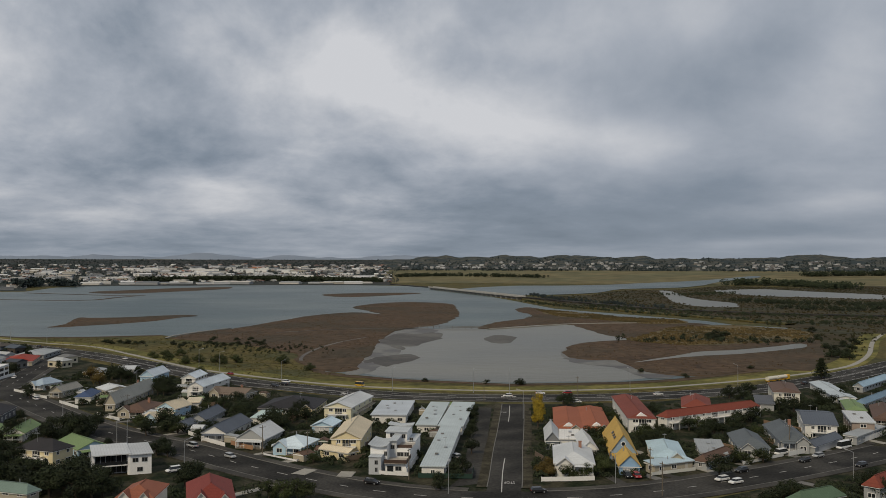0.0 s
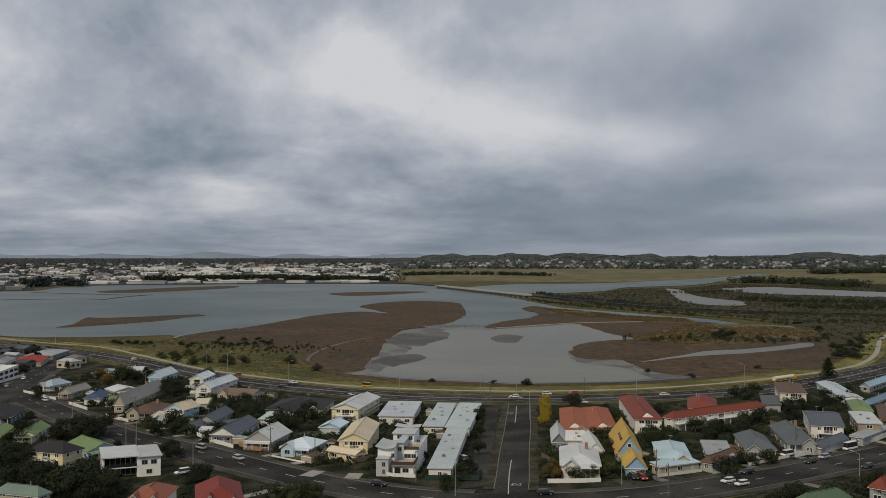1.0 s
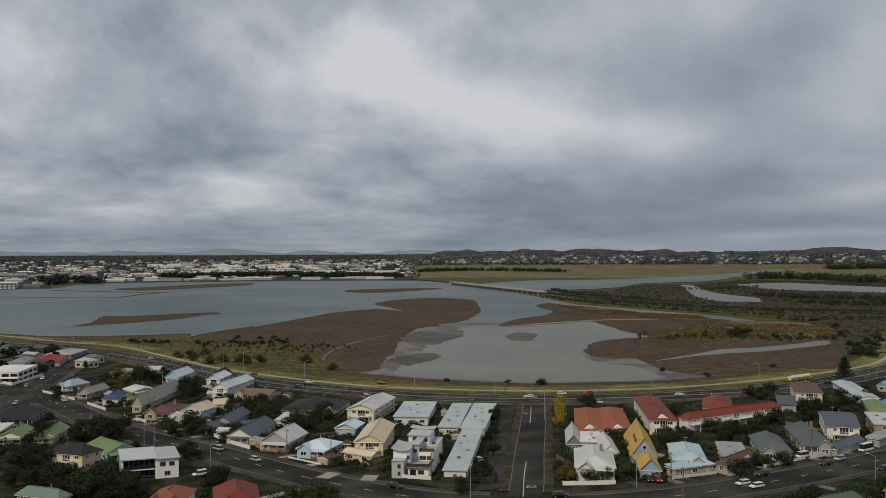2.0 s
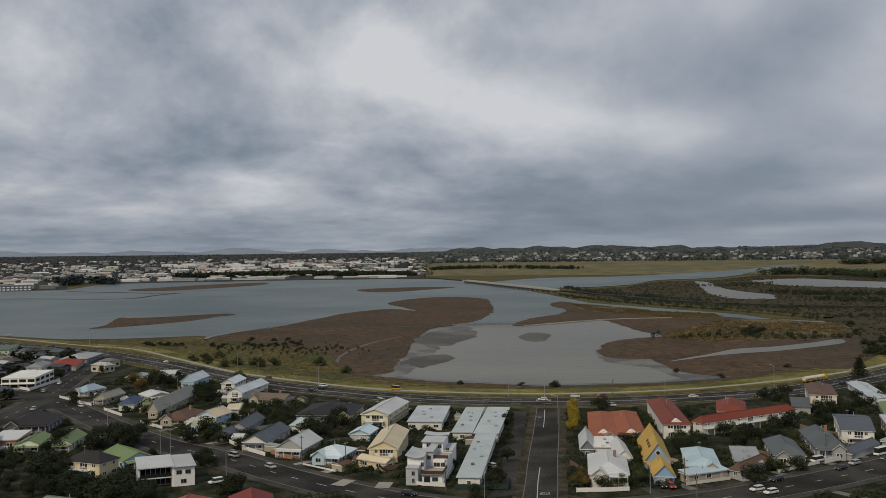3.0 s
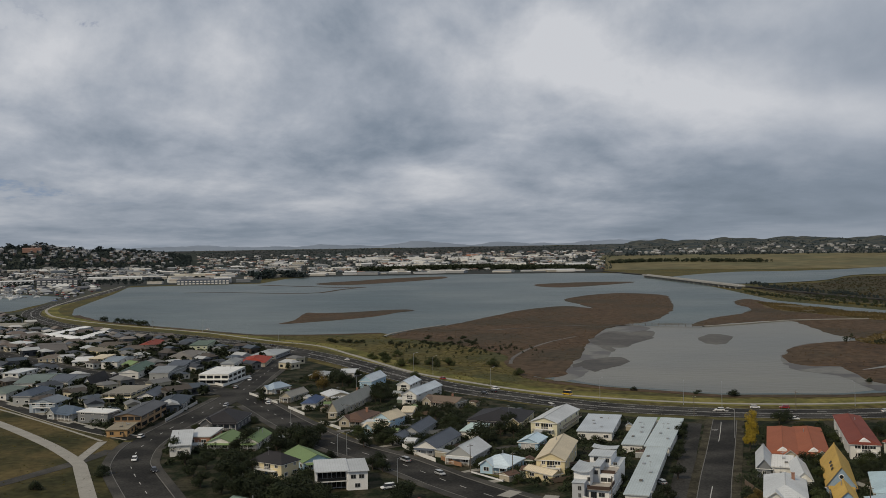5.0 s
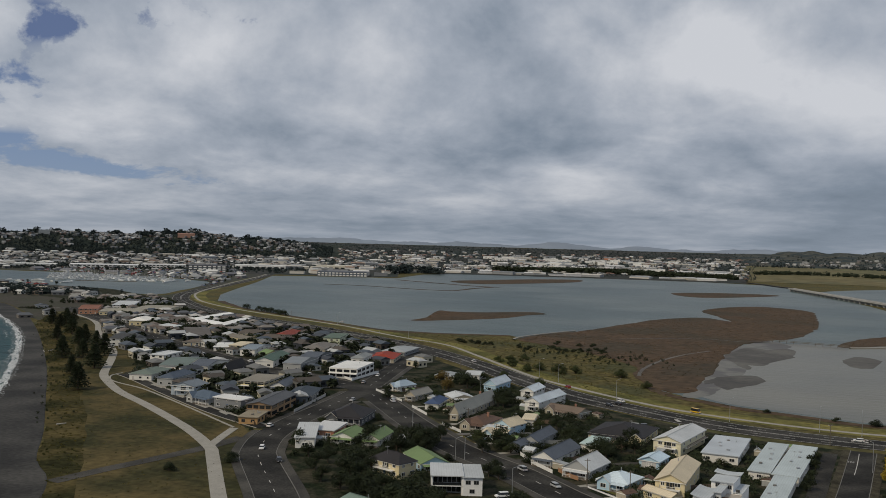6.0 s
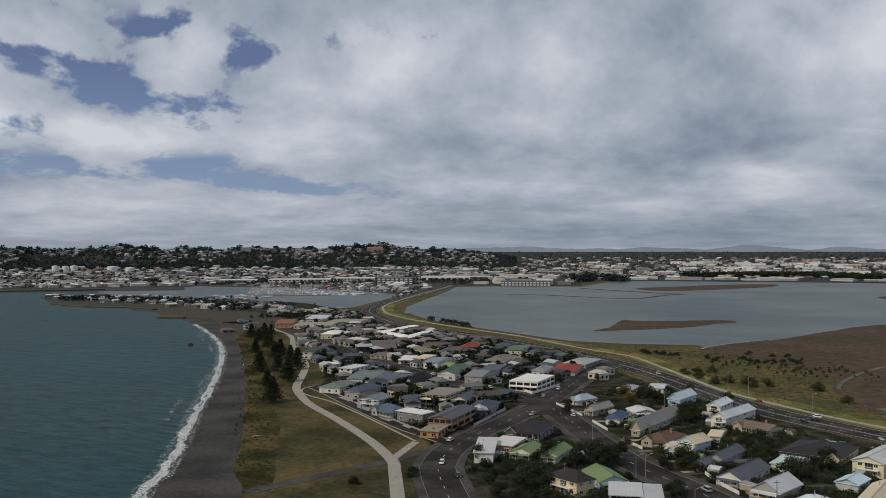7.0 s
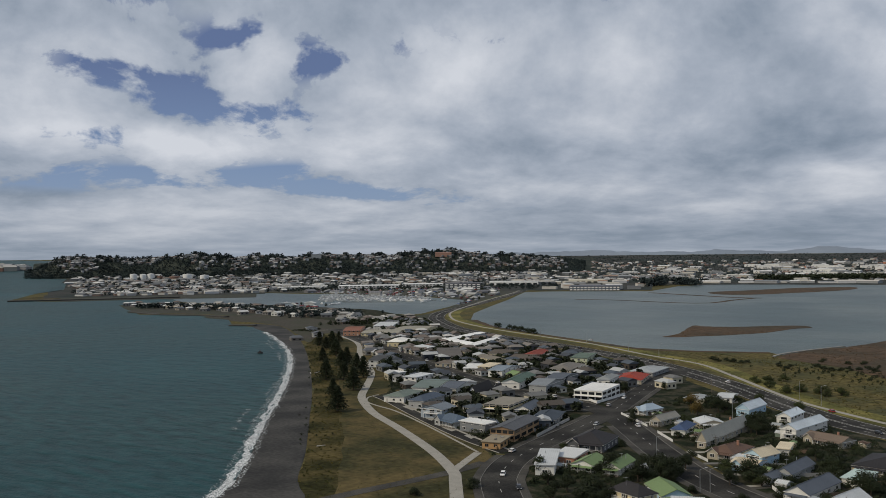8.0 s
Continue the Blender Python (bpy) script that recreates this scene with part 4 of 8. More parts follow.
def dress(ob, w, d, e, r, kind, wall, roof, trim):
    """The porches, bays, decks and roof fittings that set the street's houses apart."""
    if kind == "flat":
        skylights(ob, w, d, r - 0.02, 2 if d < 30 else 4)
    elif e > 4.6 and w > 6.5:
        balcony(ob, -w * 0.30, w * 0.36, -d / 2, 2.85, trim)
    elif w > 7 and kind in ("hip", "gx"):
        gw = min(4.6, w * 0.42)
        s = drng.choice((-1, 1))
        gable_bay(ob, s * (w / 2 - gw / 2 - 0.5), -d / 2, gw, 1.3, e - 0.1, e + gw * 0.36, wall, roof, trim)
        verandah(ob, *sorted((-s * (w / 2 - 0.2), s * (w / 2 - gw - 0.8))), -d / 2, 1.9, e - 0.25, roof, trim)
    elif w > 5 and kind == "gy":
        verandah(ob, -w * 0.46, w * 0.46, -d / 2, 2.0, min(e, 3.0) - 0.15, roof, trim)
    if drng.random() < 0.6:
        u, v = w * drng.uniform(-0.2, 0.2), d * drng.uniform(-0.3, 0.3)
        bm = tube(bmesh.new(), (u, v, e), (u, v, r + 1.9), 0.035, 0.03, 5)
        for k in range(3):
            box(bm, u - 0.7 + 0.12 * k, v - 0.5 + 0.5 * k, r + 1.5, u + 0.7 - 0.12 * k, v - 0.46 + 0.5 * k, r + 1.55)
        box(bm, u - 0.03, v - 0.5, r + 1.49, u + 0.03, v + 0.55, r + 1.54)
        part("aerial", bm, STEEL, ob)


def house(x, y, rz, w, d, e, r, kind, wall, roof, label, over=0.5, chimney=False, doors=True, trim=None, windows=True, door=None, name="house", category="house", group="houses by the estuary", sides=True, gablet=False, bands=False):
    ob = thing(name, label, category, group, at=pose(x, y, 0, 0, 0, rz))
    part("wall", wall_mesh(w, d, e, r, kind), paint(wall), ob)
    part("roof", roof_mesh(w, d, e, r, kind, over), roofing(roof, 1 if kind == "gy" or (kind == "hip" and d > w) else 0), ob)
    trim = trim or WHITE
    if windows:
        storeys = 2 if e > 4.6 else 1
        for s in range(storeys):
            z = 0.95 + 2.7 * s
            runs = [(w, lambda u: (u, -d / 2, 0))]
            if sides:
                runs += [(d, lambda u: (w / 2, u, 90)), (d, lambda u: (-w / 2, u, -90))]
            for k, (length, f) in enumerate(runs):
                n = min((9 if length > 24 else 5) if k == 0 else 4, max(1, int(length / 4.0)))
                gone = rng.randrange(n) if (n > 2 and s == 0) else -1
                for i in range(n):
                    if i == gone and k == 0:
                        u = -length / 2 + length * (i + 0.5) / n
                        if doors:
                            px, py, a = f(u)
                            part("door", boxm(-0.5, -0.08, 0.0, 0.5, 0.02, 2.05), paint(door or rng.choice(((0.25, 0.1, 0.06), (0.1, 0.14, 0.2), (0.5, 0.48, 0.44)))), ob, at=pose(px, py, 0.1, 0, 0, a))
                        continue
                    u = -length / 2 + length * (i + 0.5) / n
                    ww = rng.choice((1.2, 1.6, 2.0, 2.0)) if length / n > 2.6 else 1.0
                    px, py, a = f(u)
                    add_window(ob, px, py, z, a, ww, 1.25, trim)
    part("fascia", gutter_mesh(w, d, e, r, kind, over), trim, ob)
    if kind in ("gx", "gy", "hip"):
        if kind == "gx" or (kind == "hip" and w >= d):
            L = w / 2 + over if kind == "gx" else (w - d) / 2 + 0.3
            cap = boxm(-L, -0.16, r - 0.03, L, 0.16, r + 0.07)
        else:
            L = d / 2 + over if kind == "gy" else (d - w) / 2 + 0.3
            cap = boxm(-0.16, -L, r - 0.03, 0.16, L, r + 0.07)
        part("ridge_cap", cap, roofing(tuple(0.8 * v for v in roof)), ob)
    if gablet:
        bm = bmesh.new()
        y0, z0 = -d / 2 + 0.9, e + 0.35
        f = [bm.verts.new(p) for p in ((-2.0, y0, z0), (2.0, y0, z0), (0, y0, z0 + 1.1))]
        g = [bm.verts.new(p) for p in ((-2.0, y0 + 2.5, z0), (2.0, y0 + 2.5, z0), (0, y0 + 2.5, z0 + 1.1))]
        bm.faces.new(f)
        bm.faces.new(g[::-1])
        for i in range(3):
            bm.faces.new((f[i], g[i], g[(i + 1) % 3], f[(i + 1) % 3]))
        part("gablet", bm, trim, ob, "small white roof gable")
    if bands:
        for z in (1.0, 3.7):
            for k in range(4):
                u = w * (k - 1.5) / 4
                part("window_band", boxm(u - w * 0.10, -d / 2 - 0.08, z, u + w * 0.10, -d / 2 + 0.02, z + 1.5), GLASS, ob, "dark window strip")
                v = d * (k - 1.5) / 4
                part("window_band", boxm(w / 2 - 0.02, v - d * 0.09, z, w / 2 + 0.08, v + d * 0.09, z + 1.5), GLASS, ob, "dark window strip")
        part("balcony", boxm(-w / 2, -d / 2 - 2.0, 2.9, w / 2, -d / 2 - 0.02, 3.15), trim, ob)
    if name == "garage":
        part("garage_door", boxm(-w * 0.36, -d / 2 - 0.07, 0.1, w * 0.36, -d / 2 + 0.02, 2.3), paint((0.5, 0.5, 0.5)), ob, "grey roller garage door")
    if name == "house" and windows and ob.location.length < 500 and -25 < rz % 360 - (360 if rz % 360 > 180 else 0) < 50 and d > 8:
        dress(ob, w, d, e, r, kind, wall, roof, trim)
    if rng.random() < 0.5:
        k = rng.uniform(-0.25, 0.25)
        part("flue", tube(bmesh.new(), (w * k, d * 0.2, e - 0.5), (w * k, d * 0.2, r + 0.7), 0.13, 0.13, 7), STEEL, ob)
    if chimney:
        bm = boxm(-0.45, -0.35, e - 0.5, 0.45, 0.35, r + 0.9)
        box(bm, -0.52, -0.42, r + 0.9, 0.52, 0.42, r + 1.05)
        part("chimney", bm, paint((0.3, 0.16, 0.11)), ob, "red brick chimney", at=pose(w * 0.2, d * 0.12, 0))
    return ob


def gutter_mesh(w, d, e, r, kind, over):
    """A fascia running round under the roof's edge, as one ring."""
    x, y = w / 2 + over - 0.05, d / 2 + over - 0.05
    k = e
    if kind == "gy":
        k = e - (r - e) * over / (w / 2)
    elif kind == "gx":
        k = e - (r - e) * over / (d / 2)
    elif kind == "hip":
        k = e - (r - e) * over / (min(w, d) / 2)
    lo, hi = k - 0.32, k - 0.10
    bm = bmesh.new()
    rings = []
    for sx, z in ((0, lo), (0, hi), (-0.1, hi), (-0.1, lo)):
        rings.append([bm.verts.new((a * (x + sx), b * (y + sx), z)) for a, b in ((-1, -1), (1, -1), (1, 1), (-1, 1))])
    for i in range(4):
        p, q = rings[i], rings[(i + 1) % 4]
        for j in range(4):
            bm.faces.new((p[j], p[(j + 1) % 4], q[(j + 1) % 4], q[j]))
    return bm


# colours
CREAM, OFFW, PALEB, LGREY, GREY, DGREY = (0.66, 0.57, 0.36), (0.70, 0.69, 0.65), (0.42, 0.58, 0.70), (0.34, 0.35, 0.35), (0.20, 0.21, 0.22), (0.10, 0.105, 0.115)
R_LIGHT, R_GREY, R_SLATE, R_DARK = (0.52, 0.54, 0.55), (0.32, 0.34, 0.35), (0.10, 0.115, 0.14), (0.035, 0.033, 0.035)
R_RED, R_ORANGE, R_BROWN, R_GREEN, R_CREAM, R_NAVY = (0.19, 0.052, 0.034), (0.32, 0.105, 0.052), (0.12, 0.075, 0.055), (0.17, 0.24, 0.11), (0.60, 0.52, 0.38), (0.06, 0.09, 0.17)
BEIGE = (0.40, 0.36, 0.28)

# along the street, south of the estuary road
house(-121.3, 282.2, -20, 13.3, 8.3, 5.4, 7.8, "hip", CREAM, R_DARK, "cream two-storey house with a dark hipped roof")
house(-116.2, 298.3, 43, 9.9, 17.4, 3.2, 5.2, "gy", PALEB, R_GREEN, "pale house with a faded green gabled roof")
house(-158.6, 321.4, 7, 9.0, 14.4, 3.2, 5.0, "gy", OFFW, R_GREEN, "white weatherboard house with a green gabled roof")
house(-147.6, 324.7, 7, 6.4, 17.1, 3.2, 5.0, "gy", OFFW, R_GREEN, "white house wing with a green gabled roof")
house(-48.7, 302.2, -14, 10.4, 12.3, 3.2, 5.2, "hip", PALEB, (0.55, 0.64, 0.70), "pale blue bungalow with a light blue-grey hipped roof")
house(-43.6, 338.6, -9, 7.4, 11.2, 3.0, 4.4, "gy", PALEB, (0.50, 0.62, 0.70), "small pale blue garage with a gabled roof", name="garage", category="garage")
house(-31.4, 311.6, -2, 9.2, 30.9, 5.5, 7.6, "gy", CREAM, R_CREAM, "large cream two-storey house with a cream gabled roof")
house(-33.7, 291.3, -35, 11.6, 4.2, 3.0, 3.9, "gx", CREAM, R_CREAM, "cream front wing with a low porch roof")
apartments = house(-39.1, 374.2, -10, 10.7, 32.0, 5.6, 7.4, "gy", (0.66, 0.62, 0.45), R_LIGHT, "cream two-storey apartment house with a grey gabled roof")
part("gallery", boxm(5.36, -13, 2.6, 6.9, 15.5, 2.8), paint((0.5, 0.47, 0.4)), apartments)
gallery_rail = boxm(6.8, -13, 3.75, 6.9, 15.5, 3.87)
for k in range(48):
    box(gallery_rail, 6.82, -13 + 0.6 * k, 2.8, 6.88, -12.93 + 0.6 * k, 3.75)
part("rail", gallery_rail, paint((0.08, 0.06, 0.05)), apartments, "dark timber gallery rail")
stair = bmesh.new()
for k in range(14):
    box(stair, -4.6 + 0.45 * k, -17.4, 2.6 - 0.19 * k, -4.1 + 0.45 * k, -16.1, 2.75 - 0.19 * k)
part("stair", stair, paint((0.5, 0.47, 0.4)), apartments, "straight outside stair")
house(-21.1, 371.3, -3, 12.9, 34.6, 3.4, 3.7, "flat", OFFW, (0.44, 0.48, 0.52), "low house with a flat blue-grey iron roof")
house(-5.0, 359.3, -5, 6.9, 51.6, 3.2, 3.6, "flat", OFFW, (0.42, 0.475, 0.49), "motel block with a flat grey-green iron roof", category="motel", group="motel blocks")
house(4.2, 357.7, -6, 8.2, 53.5, 3.3, 3.7, "flat", OFFW, (0.42, 0.475, 0.49), "motel block with a flat grey-green iron roof", category="motel", group="motel blocks")
house(-1.2, 297.0, -5, 6.4, 62.3, 3.3, 3.7, "flat", OFFW, (0.42, 0.475, 0.49), "long motel block with a flat grey-green iron roof", category="motel", group="motel blocks")
house(-62.9, 315.1, -11, 9.7, 16.7, 3.4, 6.4, "gy", LGREY, R_LIGHT, "grey weatherboard cottage with a steep pale grey gable")
house(-77.5, 330.3, -8, 8.2, 25.1, 3.3, 5.6, "gy", OFFW, R_SLATE, "white cottage with a dark slate-grey gabled roof")
house(-91.1, 355.4, -4, 6.1, 22.7, 3.2, 5.2, "gy", LGREY, R_SLATE, "grey cottage with a dark blue-grey gabled roof")
house(-94.9, 339.4, -10, 5.0, 8.5, 2.6, 3.9, "gy", LGREY, R_SLATE, "small grey garage with a gabled roof", name="garage", category="garage", windows=False)
house(-106.6, 364.6, -15, 8.0, 11.8, 5.0, 7.2, "gy", PALEB, R_CREAM, "pale blue two-storey house with a cream gabled roof")
house(-108.8, 356.5, -3, 9.5, 10.5, 3.0, 3.8, "gx", PALEB, R_CREAM, "house wing with a low cream porch roof")
house(-106.6, 393.6, 10, 4.8, 13.0, 2.8, 3.1, "flat", OFFW, R_CREAM, "small carport with a cream flat roof", name="garage", category="garage", windows=False)
house(-122.6, 374.4, -5, 11.1, 18.8, 3.2, 5.2, "hip", BEIGE, R_BROWN, "brick bungalow with a rusty brown hipped roof", chimney=True)
house(-137.2, 405.2, 89, 48.5, 4.0, 4.0, 7.5, "gx", BEIGE, (0.42, 0.40, 0.34), "long beige church hall with a steep beige roof", category="hall", chimney=True)
house(-158.0, 410.2, 8, 6.5, 18.0, 3.2, 4.8, "hip", OFFW, R_NAVY, "house with a dark blue hipped roof")
house(-174.3, 426.8, -7, 5.3, 17.5, 3.2, 5.2, "gy", BEIGE, (0.30, 0.29, 0.26), "beige bungalow with a grey-brown gabled roof")
house(-193.0, 448.5, -18, 7.7, 12.3, 3.2, 5.4, "hip", OFFW, (0.34, 0.42, 0.50), "white villa with a blue-grey hipped roof")
house(-149.9, 478.1, -3, 6.8, 22.3, 4.2, 6.8, "gy", PALEB, (0.55, 0.61, 0.66), "pale blue house with a light blue gabled roof")
house(-111.2, 436.2, -8, 7.3, 32.5, 5.2, 7.2, "gy", OFFW, (0.56, 0.62, 0.67), "white two-storey house with a light blue gabled roof")
house(-124.3, 458.8, -2, 6.7, 18.6, 5.4, 7.2, "gy", OFFW, (0.56, 0.62, 0.67), "white two-storey gabled house with a light blue roof")
house(-96.0, 419.7, -19, 18.1, 9.8, 3.2, 4.8, "gx", BEIGE, (0.17, 0.13, 0.10), "low bungalow with a wide brown roof", chimney=True)
house(-63.0, 383.9, -4, 22.3, 25.7, 3.2, 6.2, "hip", CREAM, R_DARK, "large cream house under a wide black hipped roof")
house(-68.7, 355.6, -6, 7.4, 13.7, 3.0, 3.6, "mono", OFFW, (0.42, 0.52, 0.50), "low flat with a pale green iron roof")
house(-186.6, 499.4, -0, 11.6, 13.9, 3.0, 4.4, "hip", BEIGE, R_GREY, "bungalow with a weathered grey roof")
house(-175.6, 513.0, 11, 8.3, 18.6, 3.0, 4.0, "gx", OFFW, R_LIGHT, "small white house with a pale iron roof")

# east of the side street
house(45.3, 350.9, -6, 9.7, 46.9, 3.2, 4.5, "hip", (0.5, 0.45, 0.36), R_ORANGE, "brick units under an orange tiled hipped roof", gablet=True)
house(54.9, 351.7, -5, 9.4, 47.6, 3.2, 4.5, "hip", (0.5, 0.45, 0.36), R_ORANGE, "brick units under an orange tiled hipped roof", gablet=True)
house(72.1, 363.1, -4, 9.4, 54.7, 5.5, 7.0, "hip", OFFW, R_RED, "white two-storey lodge with a dark red tiled roof", gablet=True)
lodge = house(100.4, 356.3, 33, 51.0, 4.5, 5.2, 7.0, "hip", OFFW, R_RED, "long white two-storey lodge with a red tiled roof")
balcony(lodge, -24.5, 24.5, -2.25, 2.8, WHITE)
for k in range(15):
    part("verandah_post", boxm(-24.4 + 3.48 * k, -3.9, 0, -24.25 + 3.48 * k, -3.75, 5.0), WHITE, lodge)
house(100.3, 376.5, -14, 10.6, 25.9, 5.2, 7.6, "hip", OFFW, R_RED, "cross wing of the lodge with a red tiled roof")
house(37.8, 280.0, -6, 11.0, 25.4, 4.0, 6.2, "hip", OFFW, R_LIGHT, "white wooden villa with a grey hipped iron roof", chimney=True)
house(44.6, 300.1, -2, 4.5, 21.4, 4.0, 6.0, "gy", OFFW, R_LIGHT, "white villa wing with a grey gabled roof")
house(35.5, 316.5, -5, 4.2, 22.7, 3.6, 6.0, "gy", GREY, R_LIGHT, "grey gabled cottage with a pale grey roof")
house(41.0, 313.4, -7, 5.8, 15.9, 3.6, 3.9, "flat", OFFW, (0.70, 0.69, 0.66), "white annexe with a bright white flat roof")
ochre_house = house(55.9, 303.5, -6, 7.8, 33.7, 3.4, 8.6, "gy", (0.27, 0.36, 0.46), (0.52, 0.34, 0.09), "blue-grey house under a steep ochre yellow roof", trim=paint((0.4, 0.25, 0.12)))
for v in (-9.5, -5.5, -1.0):
    part("skylight", boxm(-0.5, -0.8, -0.03, 0.5, 0.8, 0.06), GLASS, ochre_house, "dark roof window", at=pose(-2.1, v, 6.28, 0, -53.1, 0))
part("round_window", tube(bmesh.new(), (0, -16.95, 5.6), (0, -16.8, 5.6), 0.75, 0.75, 16), WHITE, ochre_house, "round white-framed window")
part("round_pane", tube(bmesh.new(), (0, -17.0, 5.6), (0, -16.8, 5.6), 0.58, 0.58, 16), GLASS, ochre_house, "round dark glass")
house(53.4, 276.6, -5, 5.7, 13.6, 3.0, 5.8, "gy", (0.25, 0.40, 0.58), (0.52, 0.34, 0.09), "blue garage with a steep ochre yellow roof", name="garage", category="garage")
house(68.1, 291.5, -8, 9.4, 24.5, 3.4, 5.0, "hip", BEIGE, (0.40, 0.52, 0.58), "house with a pale blue hipped iron roof")
house(65.5, 275.5, 28, 14.3, 4.0, 2.8, 3.4, "mono", BEIGE, (0.40, 0.50, 0.56), "front verandah wing with a pale blue iron roof")
house(83.3, 295.6, -10, 7.5, 20.1, 3.2, 3.6, "flat", LGREY, R_GREY, "low grey house with a flat iron roof")
house(81.2, 284.0, 50, 19.6, 4.0, 3.0, 4.4, "hip", LGREY, R_BROWN, "front wing with a brown hipped roof")
house(98.6, 306.3, -9, 9.2, 24.1, 3.4, 5.8, "hip", LGREY, (0.11, 0.125, 0.135), "grey bungalow with a dark grey hipped roof")
house(114.8, 316.9, -9, 9.0, 30.7, 4.0, 6.6, "hip", LGREY, (0.11, 0.125, 0.135), "grey villa with a dark grey hipped roof", chimney=True)
house(133.5, 338.2, -16, 10.4, 31.9, 5.5, 7.4, "gx", OFFW, R_SLATE, "white two-storey house with a dark roof")
house(123.8, 308.7, 46, 21.3, 4.0, 2.8, 4.2, "gx", LGREY, R_SLATE, "grey garage with a dark roof", name="garage", category="garage", windows=False)
house(148.7, 338.1, -16, 7.3, 22.9, 5.6, 6.0, "flat", (0.30, 0.24, 0.2), R_LIGHT, "tall house with a pale flat roof and brown walls")
house(145.4, 325.4, 47, 27.1, 4.0, 3.0, 3.4, "flat", LGREY, R_GREY, "lower storey wing with a deck roof")
house(150.7, 418.5, -15, 10.6, 32.8, 5.6, 6.8, "hip", (0.62, 0.6, 0.52), R_BROWN, "cream two-storey house with a low brown roof")
house(176.6, 429.0, -10, 8.3, 52.2, 3.2, 4.0, "gy", OFFW, (0.42, 0.47, 0.50), "low house with a long grey-blue roof")
house(209.0, 459.4, 50, 44.5, 4.0, 3.2, 4.8, "gx", LGREY, (0.30, 0.42, 0.52), "house with a blue iron roof")
house(185.0, 405.0, 50, 42.2, 4.0, 3.2, 4.4, "hip", LGREY, (0.16, 0.24, 0.32), "house with a dark blue roof")
house(166.7, 383.9, -18, 7.0, 26.8, 3.0, 4.2, "hip", BEIGE, R_GREEN, "house with a dull green roof")
house(171.5, 366.7, -22, 8.8, 34.8, 3.0, 5.0, "hip", BEIGE, R_BROWN, "house with a rusty brown roof")
house(134.9, 397.6, -16, 6.8, 23.4, 3.0, 3.4, "flat", LGREY, DGREY, "low shed with a dark flat roof", name="shed", category="shed", windows=False)

# near side of the street
orange_house = house(-74.3, 228.8, 2, 8.4, 13.2, 5.4, 7.4, "hip", OFFW, (0.27, 0.10, 0.06), "white house with a faded orange hipped roof", windows=False)
gable_bay(orange_house, -2.2, -6.55, 3.2, 1.2, 5.2, 6.9, OFFW, (0.27, 0.10, 0.06), WHITE)
gable_bay(orange_house, 2.4, -6.55, 2.6, 0.8, 5.2, 6.6, OFFW, (0.27, 0.10, 0.06), WHITE)
red_house = house(-57.8, 228.8, 16, 10.4, 20.7, 5.4, 8.4, "hip", OFFW, (0.20, 0.045, 0.034), "white house with a deep red hipped roof", windows=False)
gable_bay(red_house, -2.4, -10.3, 4.4, 1.6, 5.3, 7.8, OFFW, (0.20, 0.045, 0.034), WHITE)
gable_bay(red_house, 3.0, -10.3, 3.2, 0.9, 5.3, 7.0, OFFW, (0.20, 0.045, 0.034), WHITE)
house(-107.9, 231.9, -19, 13.3, 4.0, 5.0, 6.5, "hip", BEIGE, (0.16, 0.22, 0.19), "house with a mossy grey-green roof")
house(92.1, 234.1, 30, 15.7, 4.6, 3.2, 5.0, "hip", BEIGE, (0.09, 0.14, 0.09), "house with a dark green roof")
house(117.2, 248.2, 43, 22.5, 4.0, 4.5, 6.5, "hip", LGREY, R_RED, "house with a dull red roof")

def big(x, y, rz, w, d):
    """The same house with its eaves drawn out over the lot."""
    return x, y, rz, w * 1.14, d * 1.14


# the far block, along the park lane and the cross street
house(*big(-177.1, 358.5, 10, 13.7, 18.2), 3.8, 7.2, "hip", DGREY, R_DARK, "dark house with a large black hipped roof")
house(*big(-172.3, 312.7, 26, 6.3, 21.1), 4.2, 5.2, "mono", OFFW, R_LIGHT, "house with a pale sloping iron roof")
house(*big(-171.3, 328.5, 8, 8.2, 12.9), 3.4, 4.0, "mono", (0.4, 0.2, 0.13), (0.55, 0.56, 0.56), "brick wing with a curved pale roof")
house(*big(-219.2, 362.2, 12, 9.9, 29.5), 5.6, 6.8, "gy", (0.32, 0.21, 0.12), DGREY, "brown timber two-storey house with a dark roof", trim=paint((0.12, 0.1, 0.08)), windows=False, bands=True)
house(*big(-212.4, 336.4, 15, 7.1, 12.2), 3.2, 3.5, "flat", (0.42, 0.26, 0.12), (0.277, 0.238, 0.172), "ochre lower wing with a flat deck roof", trim=paint((0.12, 0.1, 0.08)))
house(*big(-238.5, 359.1, -6, 14.0, 6.6), 4.8, 5.2, "flat", GREY, (0.66, 0.66, 0.64), "grey house with a bright flat roof")
house(*big(-256.8, 364.9, -17, 14.0, 8.8), 3.6, 5.8, "hip", LGREY, (0.099, 0.132, 0.178), "grey house with a dark blue-grey roof")
house(*big(-278.8, 380.8, 6, 11.2, 11.7), 5.0, 6.8, "gy", (0.35, 0.40, 0.45), (0.172, 0.198, 0.224), "blue-grey two-storey house with a grey roof")
house(*big(-306.2, 405.8, 10, 8.2, 21.6), 4.6, 6.6, "hip", LGREY, (0.079, 0.099, 0.132), "house with a dark blue roof")
house(*big(-330.9, 415.2, 14, 11.1, 22.2), 3.6, 5.2, "hip", OFFW, (0.158, 0.191, 0.165), "white house with a grey-green roof")
house(*big(-341.3, 457.8, 19, 14.0, 33.9), 3.6, 5.4, "gx", OFFW, (0.165, 0.205, 0.191), "white house with a green-grey iron roof")
